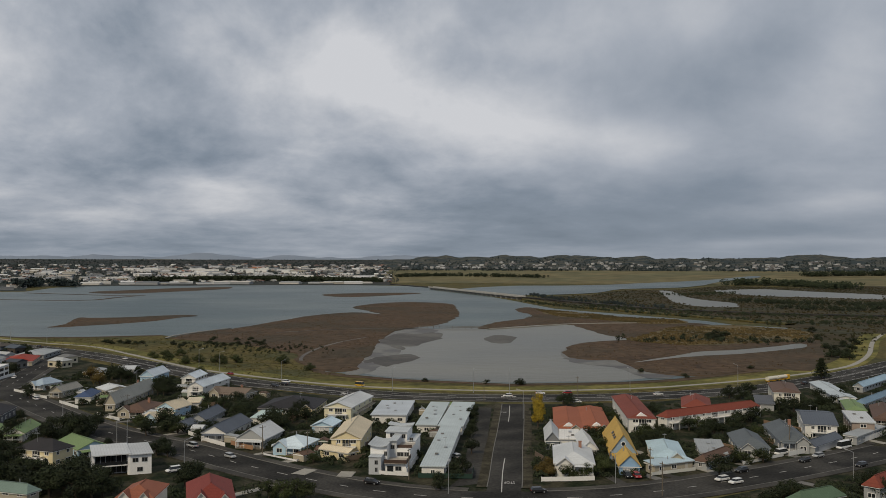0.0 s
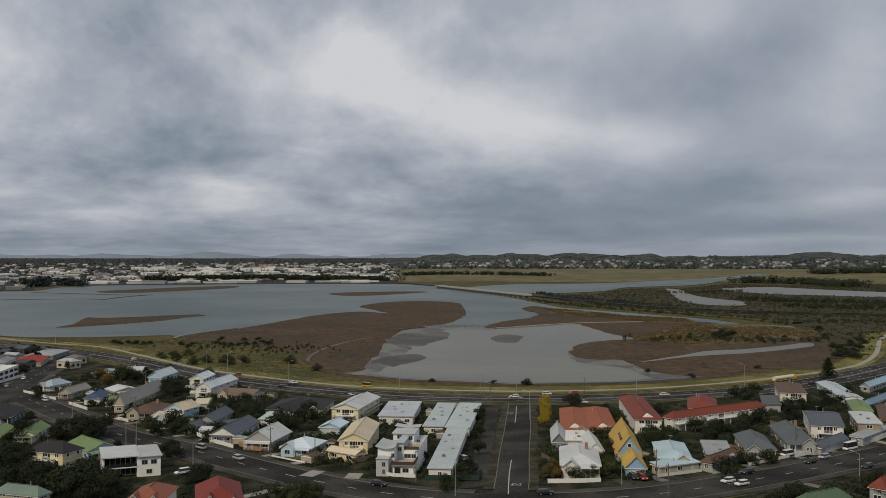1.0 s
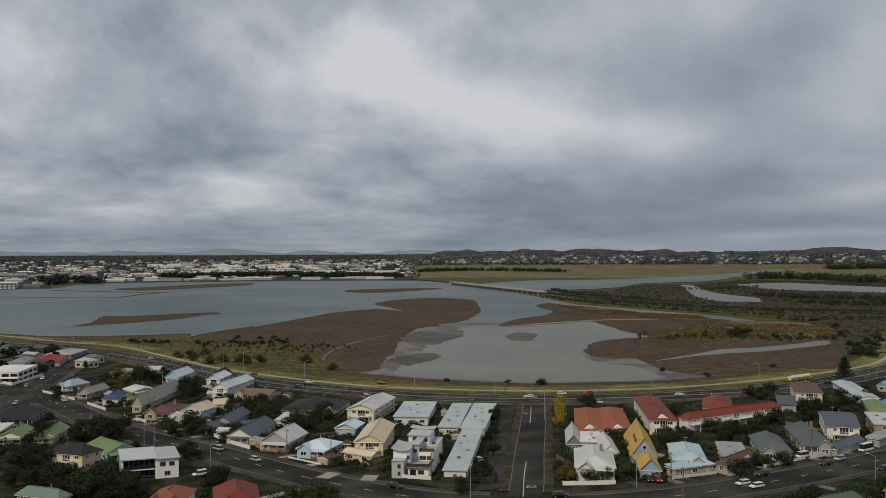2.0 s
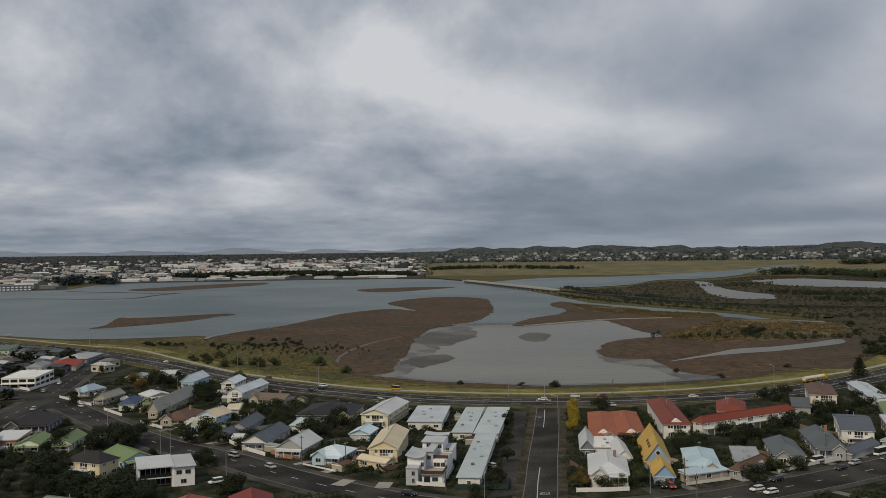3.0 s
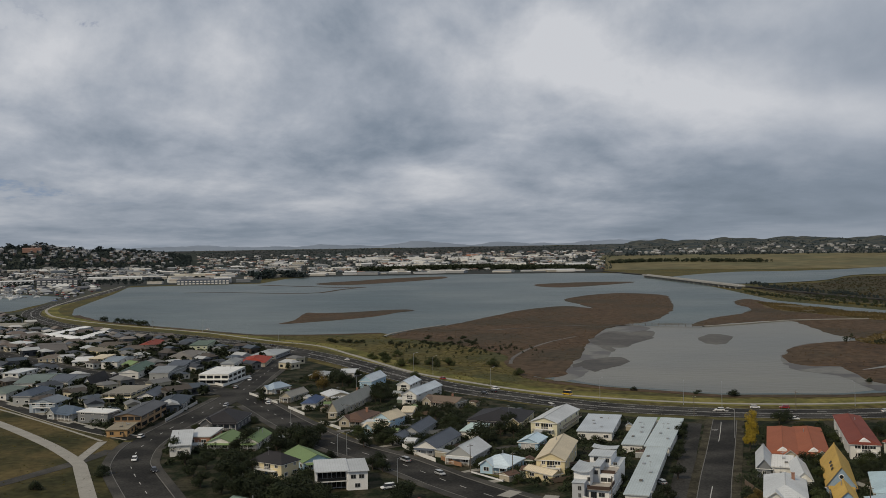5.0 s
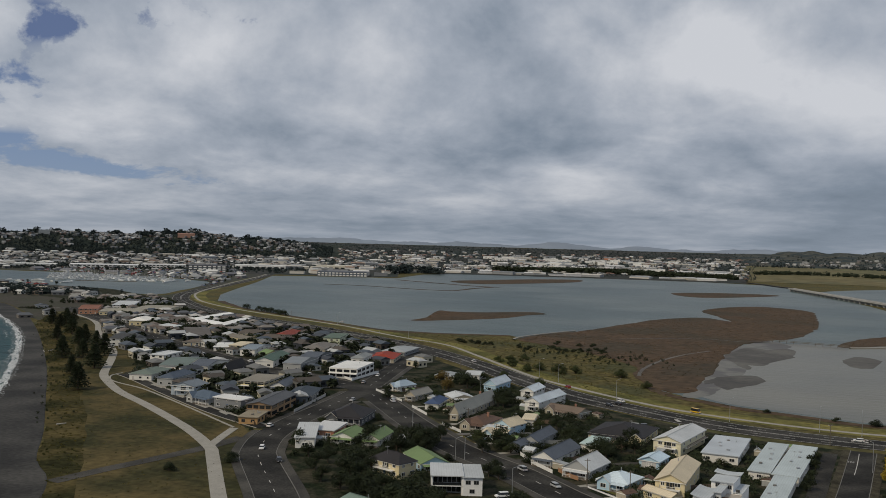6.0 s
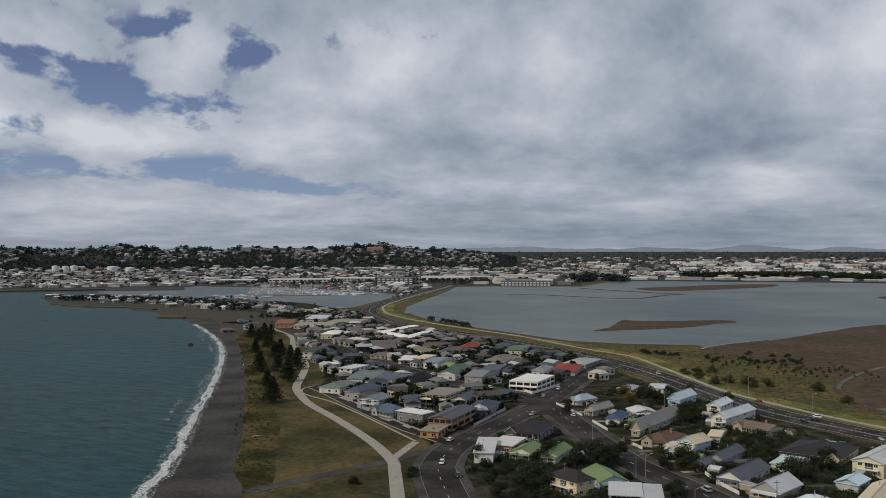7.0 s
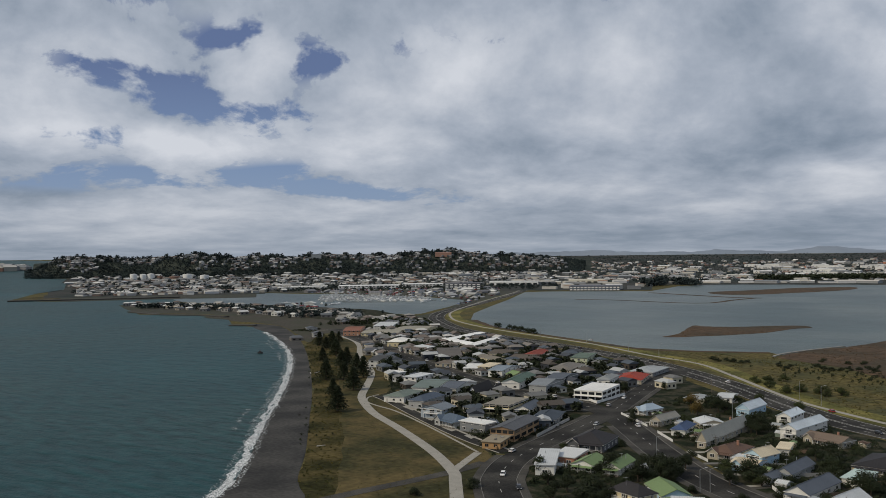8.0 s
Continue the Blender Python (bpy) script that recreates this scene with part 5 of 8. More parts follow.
house(*big(-365.5, 471.8, 5, 8.6, 17.2), 5.4, 5.8, "flat", OFFW, R_LIGHT, "white two-storey house with a flat roof")
house(*big(-401.7, 491.8, -6, 11.5, 5.9), 3.2, 3.5, "flat", OFFW, (0.68, 0.68, 0.66), "low house with a bright flat roof")
house(*big(-322.9, 457.3, 13, 9.6, 26.3), 4.2, 6.2, "gx", OFFW, R_SLATE, "white house with a dark slate-grey roof")
house(*big(-302.8, 453.1, 16, 6.7, 26.4), 0.8, 7.2, "gy", (0.78, 0.77, 0.75), (0.036, 0.032, 0.03), "white-fronted A-frame house with steep dark roof", sides=False)
house(*big(-298.6, 462.5, 18, 4.1, 18.8), 0.8, 4.8, "gy", (0.78, 0.77, 0.75), (0.036, 0.032, 0.03), "small white A-frame with steep dark roof", sides=False)
house(*big(-260.0, 415.7, 11, 12.7, 24.2), 4.8, 5.2, "flat", CREAM, (0.238, 0.218, 0.178), "cream two-storey house with a flat roof", windows=False, bands=True)
house(*big(-247.1, 418.0, 14, 6.8, 19.1), 3.4, 5.4, "gy", OFFW, R_SLATE, "white gabled cottage with a dark roof")
house(*big(-224.7, 400.1, 18, 10.8, 21.0), 3.4, 5.2, "hip", GREY, (0.059, 0.073, 0.092), "house with a very dark blue hipped roof")
house(*big(-241.1, 482.7, 8, 14.9, 26.6), 6.0, 6.4, "flat", OFFW, (0.7, 0.7, 0.68), "white cube house with a flat bright roof", over=0.1, windows=False, bands=True)
house(*big(-255.7, 524.5, 13, 7.1, 20.8), 6.2, 7.6, "hip", OFFW, (0.238, 0.251, 0.251), "white two-storey house with a grey roof")
house(*big(-254.7, 556.4, 16, 14.5, 27.8), 3.2, 5.4, "hip", BEIGE, (0.277, 0.046, 0.026), "bungalow with a bright red tiled roof")
house(*big(-262.1, 597.4, 6, 14.8, 28.9), 3.2, 4.8, "hip", GREY, R_GREY, "grey bungalow with a grey roof")
house(*big(-329.5, 626.8, 16, 11.0, 27.5), 6.0, 6.4, "flat", (0.55, 0.58, 0.42), (0.106, 0.145, 0.112), "pale two-storey block with a green flat roof")
house(*big(-317.9, 581.2, 14, 14.5, 31.0), 3.2, 5.2, "hip", BEIGE, (0.172, 0.158, 0.139), "bungalow with a weathered brown-grey roof")
house(*big(-384.1, 646.9, 17, 11.7, 38.6), 3.2, 5.0, "hip", BEIGE, (0.238, 0.053, 0.033), "bungalow with a red tiled roof")
house(*big(-377.2, 617.6, 14, 13.6, 33.8), 3.2, 4.8, "gx", BEIGE, (0.106, 0.086, 0.066), "bungalow with a brown roof")
house(*big(-409.9, 641.8, 8, 17.7, 27.7), 3.2, 4.6, "gx", BEIGE, (0.106, 0.086, 0.066), "long units with a brown roof")
house(*big(-395.7, 600.0, -26, 25.9, 10.0), 3.2, 4.6, "gx", CREAM, (0.198, 0.178, 0.145), "units with a grey-brown roof")
house(*big(-358.8, 543.8, 10, 8.1, 17.6), 5.2, 5.8, "flat", (0.66, 0.58, 0.34), R_CREAM, "cream-yellow two-storey house with flat roof")
house(*big(-342.4, 538.4, 8, 9.3, 26.7), 4.8, 6.4, "gx", OFFW, (0.198, 0.238, 0.277), "white house with a blue-grey roof")
house(*big(-306.7, 501.3, 17, 9.9, 34.5), 4.4, 6.4, "gy", OFFW, (0.092, 0.139, 0.112), "white house with a dark green gabled roof")
house(*big(-282.4, 494.9, 10, 9.7, 27.4), 4.6, 6.6, "gx", LGREY, (0.224, 0.244, 0.264), "grey house with a grey iron roof")
house(*big(-289.0, 525.3, 9, 9.7, 26.3), 4.6, 6.2, "gx", GREY, R_SLATE, "dark grey house with a slate roof")
house(*big(-495.3, 692.7, -30, 57.5, 12.3), 3.6, 4.2, "gx", OFFW, (0.8, 0.8, 0.78), "low wing with a bright white roof")
house(*big(-473.6, 697.6, 16, 8.4, 70.0), 3.7, 4.4, "gy", OFFW, (0.8, 0.8, 0.78), "long low wing with a bright white roof")
house(*big(-525.7, 741.6, 12, 9.2, 70.0), 3.7, 4.4, "gy", OFFW, (0.8, 0.8, 0.78), "long low wing with a bright white roof")
house(*big(-375.8, 547.2, 27, 8.8, 22.4), 3.0, 3.4, "flat", OFFW, (0.66, 0.66, 0.64), "low white house with a flat roof")
house(*big(-408.3, 560.0, 15, 11.0, 16.7), 3.0, 4.2, "hip", BEIGE, (0.158, 0.132, 0.106), "bungalow with a brown roof")
house(*big(-544.8, 665.0, 28, 13.3, 30.3), 4.6, 6.4, "hip", CREAM, (0.76, 0.74, 0.68), "cream two-storey house with a cream roof")
house(*big(-484.1, 626.3, -24, 20.3, 7.0), 4.6, 5.6, "flat", OFFW, R_LIGHT, "white two-storey house with a flat roof")
house(*big(-456.1, 538.5, 29, 9.6, 34.4), 5.4, 6.4, "gx", OFFW, (0.066, 0.066, 0.066), "grey two-storey house with a grey roof")
house(*big(-633.2, 743.6, 31, 34.4, 39.4), 3.6, 4.4, "gx", CREAM, (0.297, 0.277, 0.224), "long units with a pale roof")
house(*big(-633.0, 798.4, 22, 30.7, 44.8), 3.6, 4.4, "gx", CREAM, (0.297, 0.277, 0.224), "long units with a pale roof")
house(*big(-450.7, 617.1, 39, 16.6, 57.9), 3.2, 4.6, "gx", BEIGE, (0.125, 0.112, 0.099), "long units with a grey-brown roof")
house(*big(-669.8, 738.3, 37, 15.5, 52.0), 5.2, 6.6, "gx", (0.42, 0.22, 0.14), (0.238, 0.106, 0.066), "terracotta two-storey house with tiled roof")
house(*big(-684.3, 807.0, 33, 18.5, 50.1), 4.8, 5.6, "flat", OFFW, R_LIGHT, "white two-storey house with pale roof")

# ---- trees ----
trng = random.Random(5)


def leaf_quads(bm, centre, radius, n, size, rnd, squash=0.8):
    """Leaf sprays over a lumpy shell round a centre."""
    c = Vector(centre)
    for _ in range(n):
        v = Vector((rnd.gauss(0, 1), rnd.gauss(0, 1), rnd.gauss(0, 1))).normalized()
        p = c + Vector((v.x, v.y, v.z * squash)) * radius * rnd.uniform(0.62, 1.05)
        a = (v + Vector((rnd.uniform(-1, 1), rnd.uniform(-1, 1), rnd.uniform(-0.3, 1))) * 0.8).normalized()
        u = a.orthogonal().normalized()
        u = (Matrix.Rotation(rnd.uniform(0, 6.28), 3, a) @ u) * size * rnd.uniform(0.6, 1.3)
        w = a.cross(u).normalized() * size * rnd.uniform(0.35, 0.7)
        bm.faces.new([bm.verts.new(q) for q in (p - u, p - w * 0.8 + u * 0.1, p + u, p + w + u * 0.2)])


def tree_parts(h, spread, n, size, leaf, seed, trunk=True):
    rnd = random.Random(seed)
    ob = thing("tree", "tree", "tree")
    tb = bmesh.new()
    top = h * 0.5
    tube(tb, (0, 0, -0.1), (0.06 * h * rnd.uniform(-1, 1), 0.06 * h * rnd.uniform(-1, 1), top), 0.045 * h, 0.02 * h, 7)
    cb = bmesh.new()
    k = 7
    for i in range(k):
        a = 6.283 * i / k + rnd.uniform(-0.4, 0.4)
        r = spread * rnd.uniform(0.3, 0.62) * (0.0 if i == 0 else 1)
        z = h * rnd.uniform(0.24, 0.70) if i else h * 0.74
        c = (r * math.cos(a), r * math.sin(a), z)
        tube(tb, (0, 0, h * rnd.uniform(0.15, 0.45)), c, 0.016 * h, 0.006 * h, 5)
        leaf_quads(cb, c, spread * rnd.uniform(0.36, 0.54), n // k, size, rnd, 0.85)
    part("trunk", tb, BARK, ob)
    part("crown", cb, leaf, ob)
    return ob


TREES = {}


def tree(x, y, h, kind="leaf", spread=0.5, label="", name="tree", category="tree", group="garden trees"):
    leaf = {"leaf": LEAF, "dark": LEAF_DARK, "yellow": LEAF_YELLOW, "rust": LEAF_RUST}[kind]
    s = trng.randrange(4)
    key = (kind, s, name)
    label = label or {"leaf": "leafy green garden tree", "dark": "dense dark green tree by the houses", "yellow": "tree with bright yellow autumn leaves", "rust": "shrub with rusty autumn leaves"}[kind]
    sink = -0.16 * h if name == 'shrub' else 0
    m = pose(x, y, sink, 0, 0, trng.uniform(0, 360)) @ Matrix.Diagonal((h * spread * 2, h * spread * 2, h, 1))
    if key not in TREES:
        ob = tree_parts(1.0, 0.55, 1500, 0.040, leaf, 100 + s * 7 + len(kind))
        ob.name = name
        tagged(ob, label, category, group)
        ob.matrix_basis = m
        TREES[key] = ob
        return ob
    src = TREES[key]
    ob = copy_thing(src, Matrix())
    ob.matrix_basis = m
    ob.name = name
    return tagged(ob, label, category, group)


def grow(spots, h, kind="leaf", spread=0.5, **kw):
    for p in spots:
        tree(p[0], p[1], h * trng.uniform(0.85, 1.15), kind, spread, **kw)


# between the houses
grow([(-91.6, 384.1), (-80.9, 373.2), (-88.5, 394.3), (-57.8, 371.7), (-53, 354), (-58.4, 354.1), (-128.8, 423.9), (-132.9, 444), (-136.9, 388.8)], 6.5, "dark")
grow([(-168.9, 509), (-165.4, 484.4), (-174.8, 493.1), (-158.5, 515), (-130.6, 496)], 5.5, "leaf")
grow([(-170.2, 456.9), (-184.4, 482.2)], 8.0, "rust", label="broad tree turning yellow-brown beside the hall")
grow([(38.4, 392.9), (36.2, 367.7), (33.8, 346.8)], 7.5, "yellow", 0.36, label="tall hedge tree with bright yellow leaves")
grow([(10.7, 374.7), (10.7, 360.4), (9.4, 339.3), (8.2, 326.6), (8.8, 361.7)], 5.0, "dark")
grow([(7.9, 298.7), (4.7, 272.6)], 6.0, "dark", label="round dark tree on the motel forecourt")
grow([(49.6, 397.2), (53.1, 401.8), (88.4, 319.7), (94.9, 332), (104.6, 340.8), (110.4, 352.5), (116.2, 357.3), (120.8, 364.9), (105.7, 365), (127, 420.2), (131.4, 418.5), (137.4, 425.4), (135.1, 374), (142.6, 383.7), (144.8, 372.2), (165.1, 415.2), (150.1, 408.2)], 6.5, "dark")
grow([(50.8, 303), (45, 269.4), (40, 266.1), (46, 278.7), (69.7, 326.6), (73.9, 329.7), (67.1, 323.5), (92, 343)], 5.0, "leaf")
grow([(29.6, 274.7), (27.4, 267.7), (30, 266.3)], 4.5, "rust", 0.5, label="garden shrub with rusty autumn leaves")
grow([(77.9, 267)], 7.5, "dark", 0.55, label="round dense tree at the street edge")
grow([(-141.3, 291), (-127.2, 269.1), (-117.9, 258.9), (-110.9, 255.3), (-102.7, 251.3), (-95.8, 246.4), (-122.1, 256), (-113, 246.8), (-103, 242.7), (-95.2, 239.7), (-89.5, 243.4), (-93.7, 251.5), (-100.6, 244.4), (-135, 280.6), (-131.1, 269.8), (-108.2, 244), (-91.2, 240.7)], 8.0, "dark", 0.55, label="dense dark tree in a large garden")
grow([(-132.9, 313.9), (-129.4, 316), (-124.5, 318.4), (-129.5, 324), (-186.5, 416.3), (-235.2, 507.1), (-91.4, 294.1), (-91, 299.2), (-87.1, 291.9)], 6.0, "dark")
grow([(-69.8, 254.6), (-70.3, 261.4), (-70.7, 252.1)], 6.5, "dark")
grow([(-45.8, 241.5), (-41.6, 240), (-38.6, 242.2), (-35.9, 240.1)], 5.0, "leaf")
grow([(-2.3, 251.6)], 6.0, "dark")
grow([(86.1, 239.7), (89.2, 241.7), (112.4, 251.5), (116.5, 255.2), (108.1, 245.4), (112, 242.2)], 6.5, "dark")
grow([(-265.1, 477.3), (-257, 452.1), (-249.1, 420.4), (-222.8, 533.9), (-141.3, 384), (-132.2, 356.3), (-127.9, 341), (-127.5, 332.2), (-133.1, 332), (-105.4, 327.5), (-142.3, 334.1), (-123.5, 380.8), (-132.5, 427.4)], 6.0, "dark")
grow([(-436.7, 520.8), (-449.7, 542.1), (-522.9, 609.3)], 8.5, "dark", 0.6, label="broad dark tree behind the beach path")
grow([(-188.9, 251.1), (-178.8, 271.3)], 4.6, "dark", 0.62, label="round dark shrub on the park lawn", name="shrub", category="shrub", group="park shrubs")
grow([(-581.3, 883.7), (-543.3, 860.5), (-530, 851.1), (-511.8, 836.9), (-499.5, 828.2), (-557, 870.2)], 7.5, "dark", 0.7, label="dark shrub clump on the estuary shore", name="shrub", category="shrub", group="shore shrubs")
# reserve by the estuary
grow([(-187.1, 592.3), (-171.3, 572.9), (-179.8, 596.3), (-174, 607.4), (-156.4, 557.8), (-140.3, 567.6), (-133.9, 558.4), (-127.5, 564.6), (-98.5, 561.4), (-77.3, 526.6), (-151, 567.3)], 6.5, "leaf", 0.62, label="rounded wild shrub on the grassy reserve", name="shrub", category="shrub", group="reserve shrubs")
grow([(-256.8, 699.7), (-249.3, 690.6), (-244.4, 696.1), (-237.6, 691.8), (-230.4, 687.6), (-226.8, 692.8), (-201.4, 684.8), (-191.2, 676), (-177.7, 695), (-168.7, 681.2), (-162.2, 676.7), (-157.5, 681.3), (-153.1, 685.9), (-147.8, 690.6), (-142.5, 695.3), (-136.4, 685.9), (-181.8, 724.8), (-162.9, 719.9), (-153, 725)], 4.0, "dark", 0.75, label="low dark scrub on the grassy reserve", name="shrub", category="shrub", group="reserve shrubs")
grow([(-11, 477.1), (19.7, 470.2), (108.8, 522), (127.1, 497.1), (174.5, 536.8), (160.1, 736.8), (196.3, 771), (169.8, 721.5), (265.5, 749.2)], 3.2, "dark", 0.7, label="low dark shrub at the water's edge", name="shrub", category="shrub", group="shore shrubs")
grow([(36.8, 465.9)], 4.2, "dark", 0.75, label="round dark shrub at the water's edge", name="shrub", category="shrub", group="shore shrubs")
grow([(209.9, 749.1), (224.4, 783.7), (222.2, 760.5), (230.2, 772.1), (212, 733.1), (253.3, 600.7), (268.1, 626.5), (265.3, 638.3), (284.3, 654.6), (250.7, 607.9), (289.4, 680.9), (306, 699.5), (271.3, 667.5), (254.4, 590.2), (294.1, 740.1), (323.6, 828.2)], 6.5, "dark", 0.7, label="dense dark scrub on the saltmarsh", name="shrub", category="shrub", group="marsh shrubs")


def norfolk_pine(seed):
    """A conifer of tiered level branches on a straight trunk, one metre high."""
    rnd = random.Random(seed)
    ob = thing("norfolk_pine", "tall dark Norfolk pine with tiered branches", "tree", "pines behind the beach")
    part("trunk", tube(bmesh.new(), (0, 0, 0), (0, 0, 1.0), 0.022, 0.004, 7), BARK, ob)
    bm = bmesh.new()
    z = 0.10
    while z < 0.985:
        r = 0.27 * (1 - z) + 0.01
        n = 9
        a0 = rnd.uniform(0, 6.28)
        for i in range(n):
            a = a0 + 6.283 * i / n + rnd.uniform(-0.2, 0.2)
            L = r * rnd.uniform(0.75, 1.1)
            for j in range(4):
                s = L * (0.3 + 0.7 * j / 3)
                c = Vector((s * math.cos(a), s * math.sin(a), z + 0.03 * (s / 0.24) + rnd.uniform(-0.008, 0.008)))
                leaf_quads(bm, c, 0.026, 4, 0.032, rnd, 0.42)
        z += 0.068 * (1.15 - z * 0.5)
    part("crown", bm, LEAF_DARK, ob)
    return ob


pines = [norfolk_pine(k) for k in range(2)]
spots = [(-333.2, 362.7), (-375.1, 402.4), (-429.2, 451.2), (-419.1, 457.8), (-469.1, 508.1), (-380.9, 426.4), (-527.9, 563.1), (-507.8, 527.3), (-478.2, 523.7), (-603.1, 618.9), (-575.3, 599.5), (-454.6, 509.2), (-415.8, 473.8), (-592.8, 625.2), (-611.1, 653.2)] + [(198.8, 495.8)]
for i, p in enumerate(spots):
    h = 14.0 * trng.uniform(0.75, 1.1)
    if i == len(spots) - 1:
        h = 11.0
    m = pose(p[0], p[1], 0, 0, 0, 40 * i) @ Matrix.Diagonal((h * 1.85, h * 1.85, h, 1))
    if i < 2:
        pines[i].matrix_basis = m
    else:
        copy_thing(pines[i % 2], Matrix()).matrix_basis = m


# garden shrubs in the gaps between houses and roads
HOUSES = [(o.location.x, o.location.y, o.rotation_euler.z, max(abs(v.co.x) for c in o.children if c.name.startswith("wall") for v in c.data.vertices), max(abs(v.co.y) for c in o.children if c.name.startswith("wall") for v in c.data.vertices))
          for o in scene.objects if o.get("category") in ("house", "garage", "motel", "hall", "shed")]


def free(x, y, gap):
    if (3 < x < 20 and 252 < y < 396) or inside(x, y, REGIONS["olive mown grass park behind the beach"][0][0]):
        return False
    for hx, hy, a, w, d in HOUSES:
        c, s = math.cos(-a), math.sin(-a)
        u, v = (x - hx) * c - (y - hy) * s, (x - hx) * s + (y - hy) * c
        if abs(u) < w + gap and abs(v) < d + gap:
            return False
    p = Vector((x, y))
    for line, r in ((MAIN, 15), (STREET, 11.5), (SIDE, 9), (CROSS, 10.5), (FRONT, 6), (PATH, 6)):
        if any((p - q).length < r for q in line):
            return False
    return True


count = 0
for hx, hy, a, w, d in HOUSES * 6:
    if count >= 180:
        break
    ang = trng.uniform(0, 6.283)
    x, y = hx + math.cos(ang) * (w + trng.uniform(2, 8)), hy + math.sin(ang) * (d + trng.uniform(2, 9))
    if free(x, y, 1.0):
        h = trng.uniform(2.2, 6.0)
        tree(x, y, h, "dark" if trng.random() < 0.55 else "leaf", 0.55, label="small garden shrub beside a house", name="shrub", category="shrub", group="garden shrubs")
        count += 1


grow([(-158.6, 290.1), (-147.7, 275.5), (-170.2, 303.6), (-138, 262.5), (-128, 256.9), (-121.7, 255.3), (-118.1, 261), (-108.8, 255.8), (-148.4, 286.1), (-128.3, 279.4), (-125.1, 321.5), (-127.6, 331), (-129, 326.1)], 6.5, "dark", label="dense dark tree in a large garden")
grow([(67, 314.7), (68.8, 309.9), (74.4, 321.6), (88.9, 324.7), (95.2, 338.6), (97.3, 329.9), (97, 319.7), (103.4, 327.8), (94.5, 358.5), (88.2, 340.7), (138.5, 389.7), (131.8, 362.1), (137.3, 361.8), (149, 384.8), (158.5, 392.8), (164.9, 400.4), (176, 416.6)], 5.5, "dark")

grow([(-172.9, 480.8), (-165.3, 472.7), (-160.5, 471.4), (-134.5, 439.6), (-128.9, 431), (-104.3, 341.5), (-100.6, 337.2), (-132, 327.2), (-126.9, 323.9), (-81.8, 367.3), (-77.9, 363.1), (-64.4, 341.9), (-61.3, 339.2), (-134.2, 312.9), (-148.9, 318.1)], 8.0, "dark", 0.56, label="large dense dark tree between the houses")

# a few more houses where the blocks are built up
irng = random.Random(77)
for line, lo, hi in ((STREET, 14, 46),):
    for _ in range(80):
        if irng.random() < 0.45:
            continue
        i = irng.randrange(len(line) - 1)
        e = (line[i + 1] - line[i]).normalized()
        p = line[i] + Vector((-e.y, e.x)) * irng.choice((-1, 1)) * irng.uniform(lo, hi)
        if len(HOUSES) < 140 and free(p.x, p.y, 8.5) and p.x < -95 and p.y > 285 and all((p - s).length > 38 for s in CROSS) and all((p - s).length > 34 for s in FRONT) and all((p - s).length > 60 for s in PATH):
            w, d = irng.uniform(8, 12), irng.uniform(9, 14)
            a = math.degrees(math.atan2(e.y, e.x)) + irng.choice((0, 90))
            two = irng.random() < 0.25
            ev = 5.2 if two else 3.1
            ob = house(p.x, p.y, a, w, d, ev, ev + irng.uniform(1.2, 2.4), irng.choice(("hip", "gx", "gy")), irng.choice((OFFW, LGREY, BEIGE, CREAM, GREY)), irng.choice((R_SLATE, R_GREY, R_DARK, R_BROWN, R_GREEN, R_LIGHT)), "two-storey house in a crowded garden suburb" if two else "bungalow in a crowded garden suburb")
            HOUSES.append((p.x, p.y, radians(a), w / 2, d / 2))


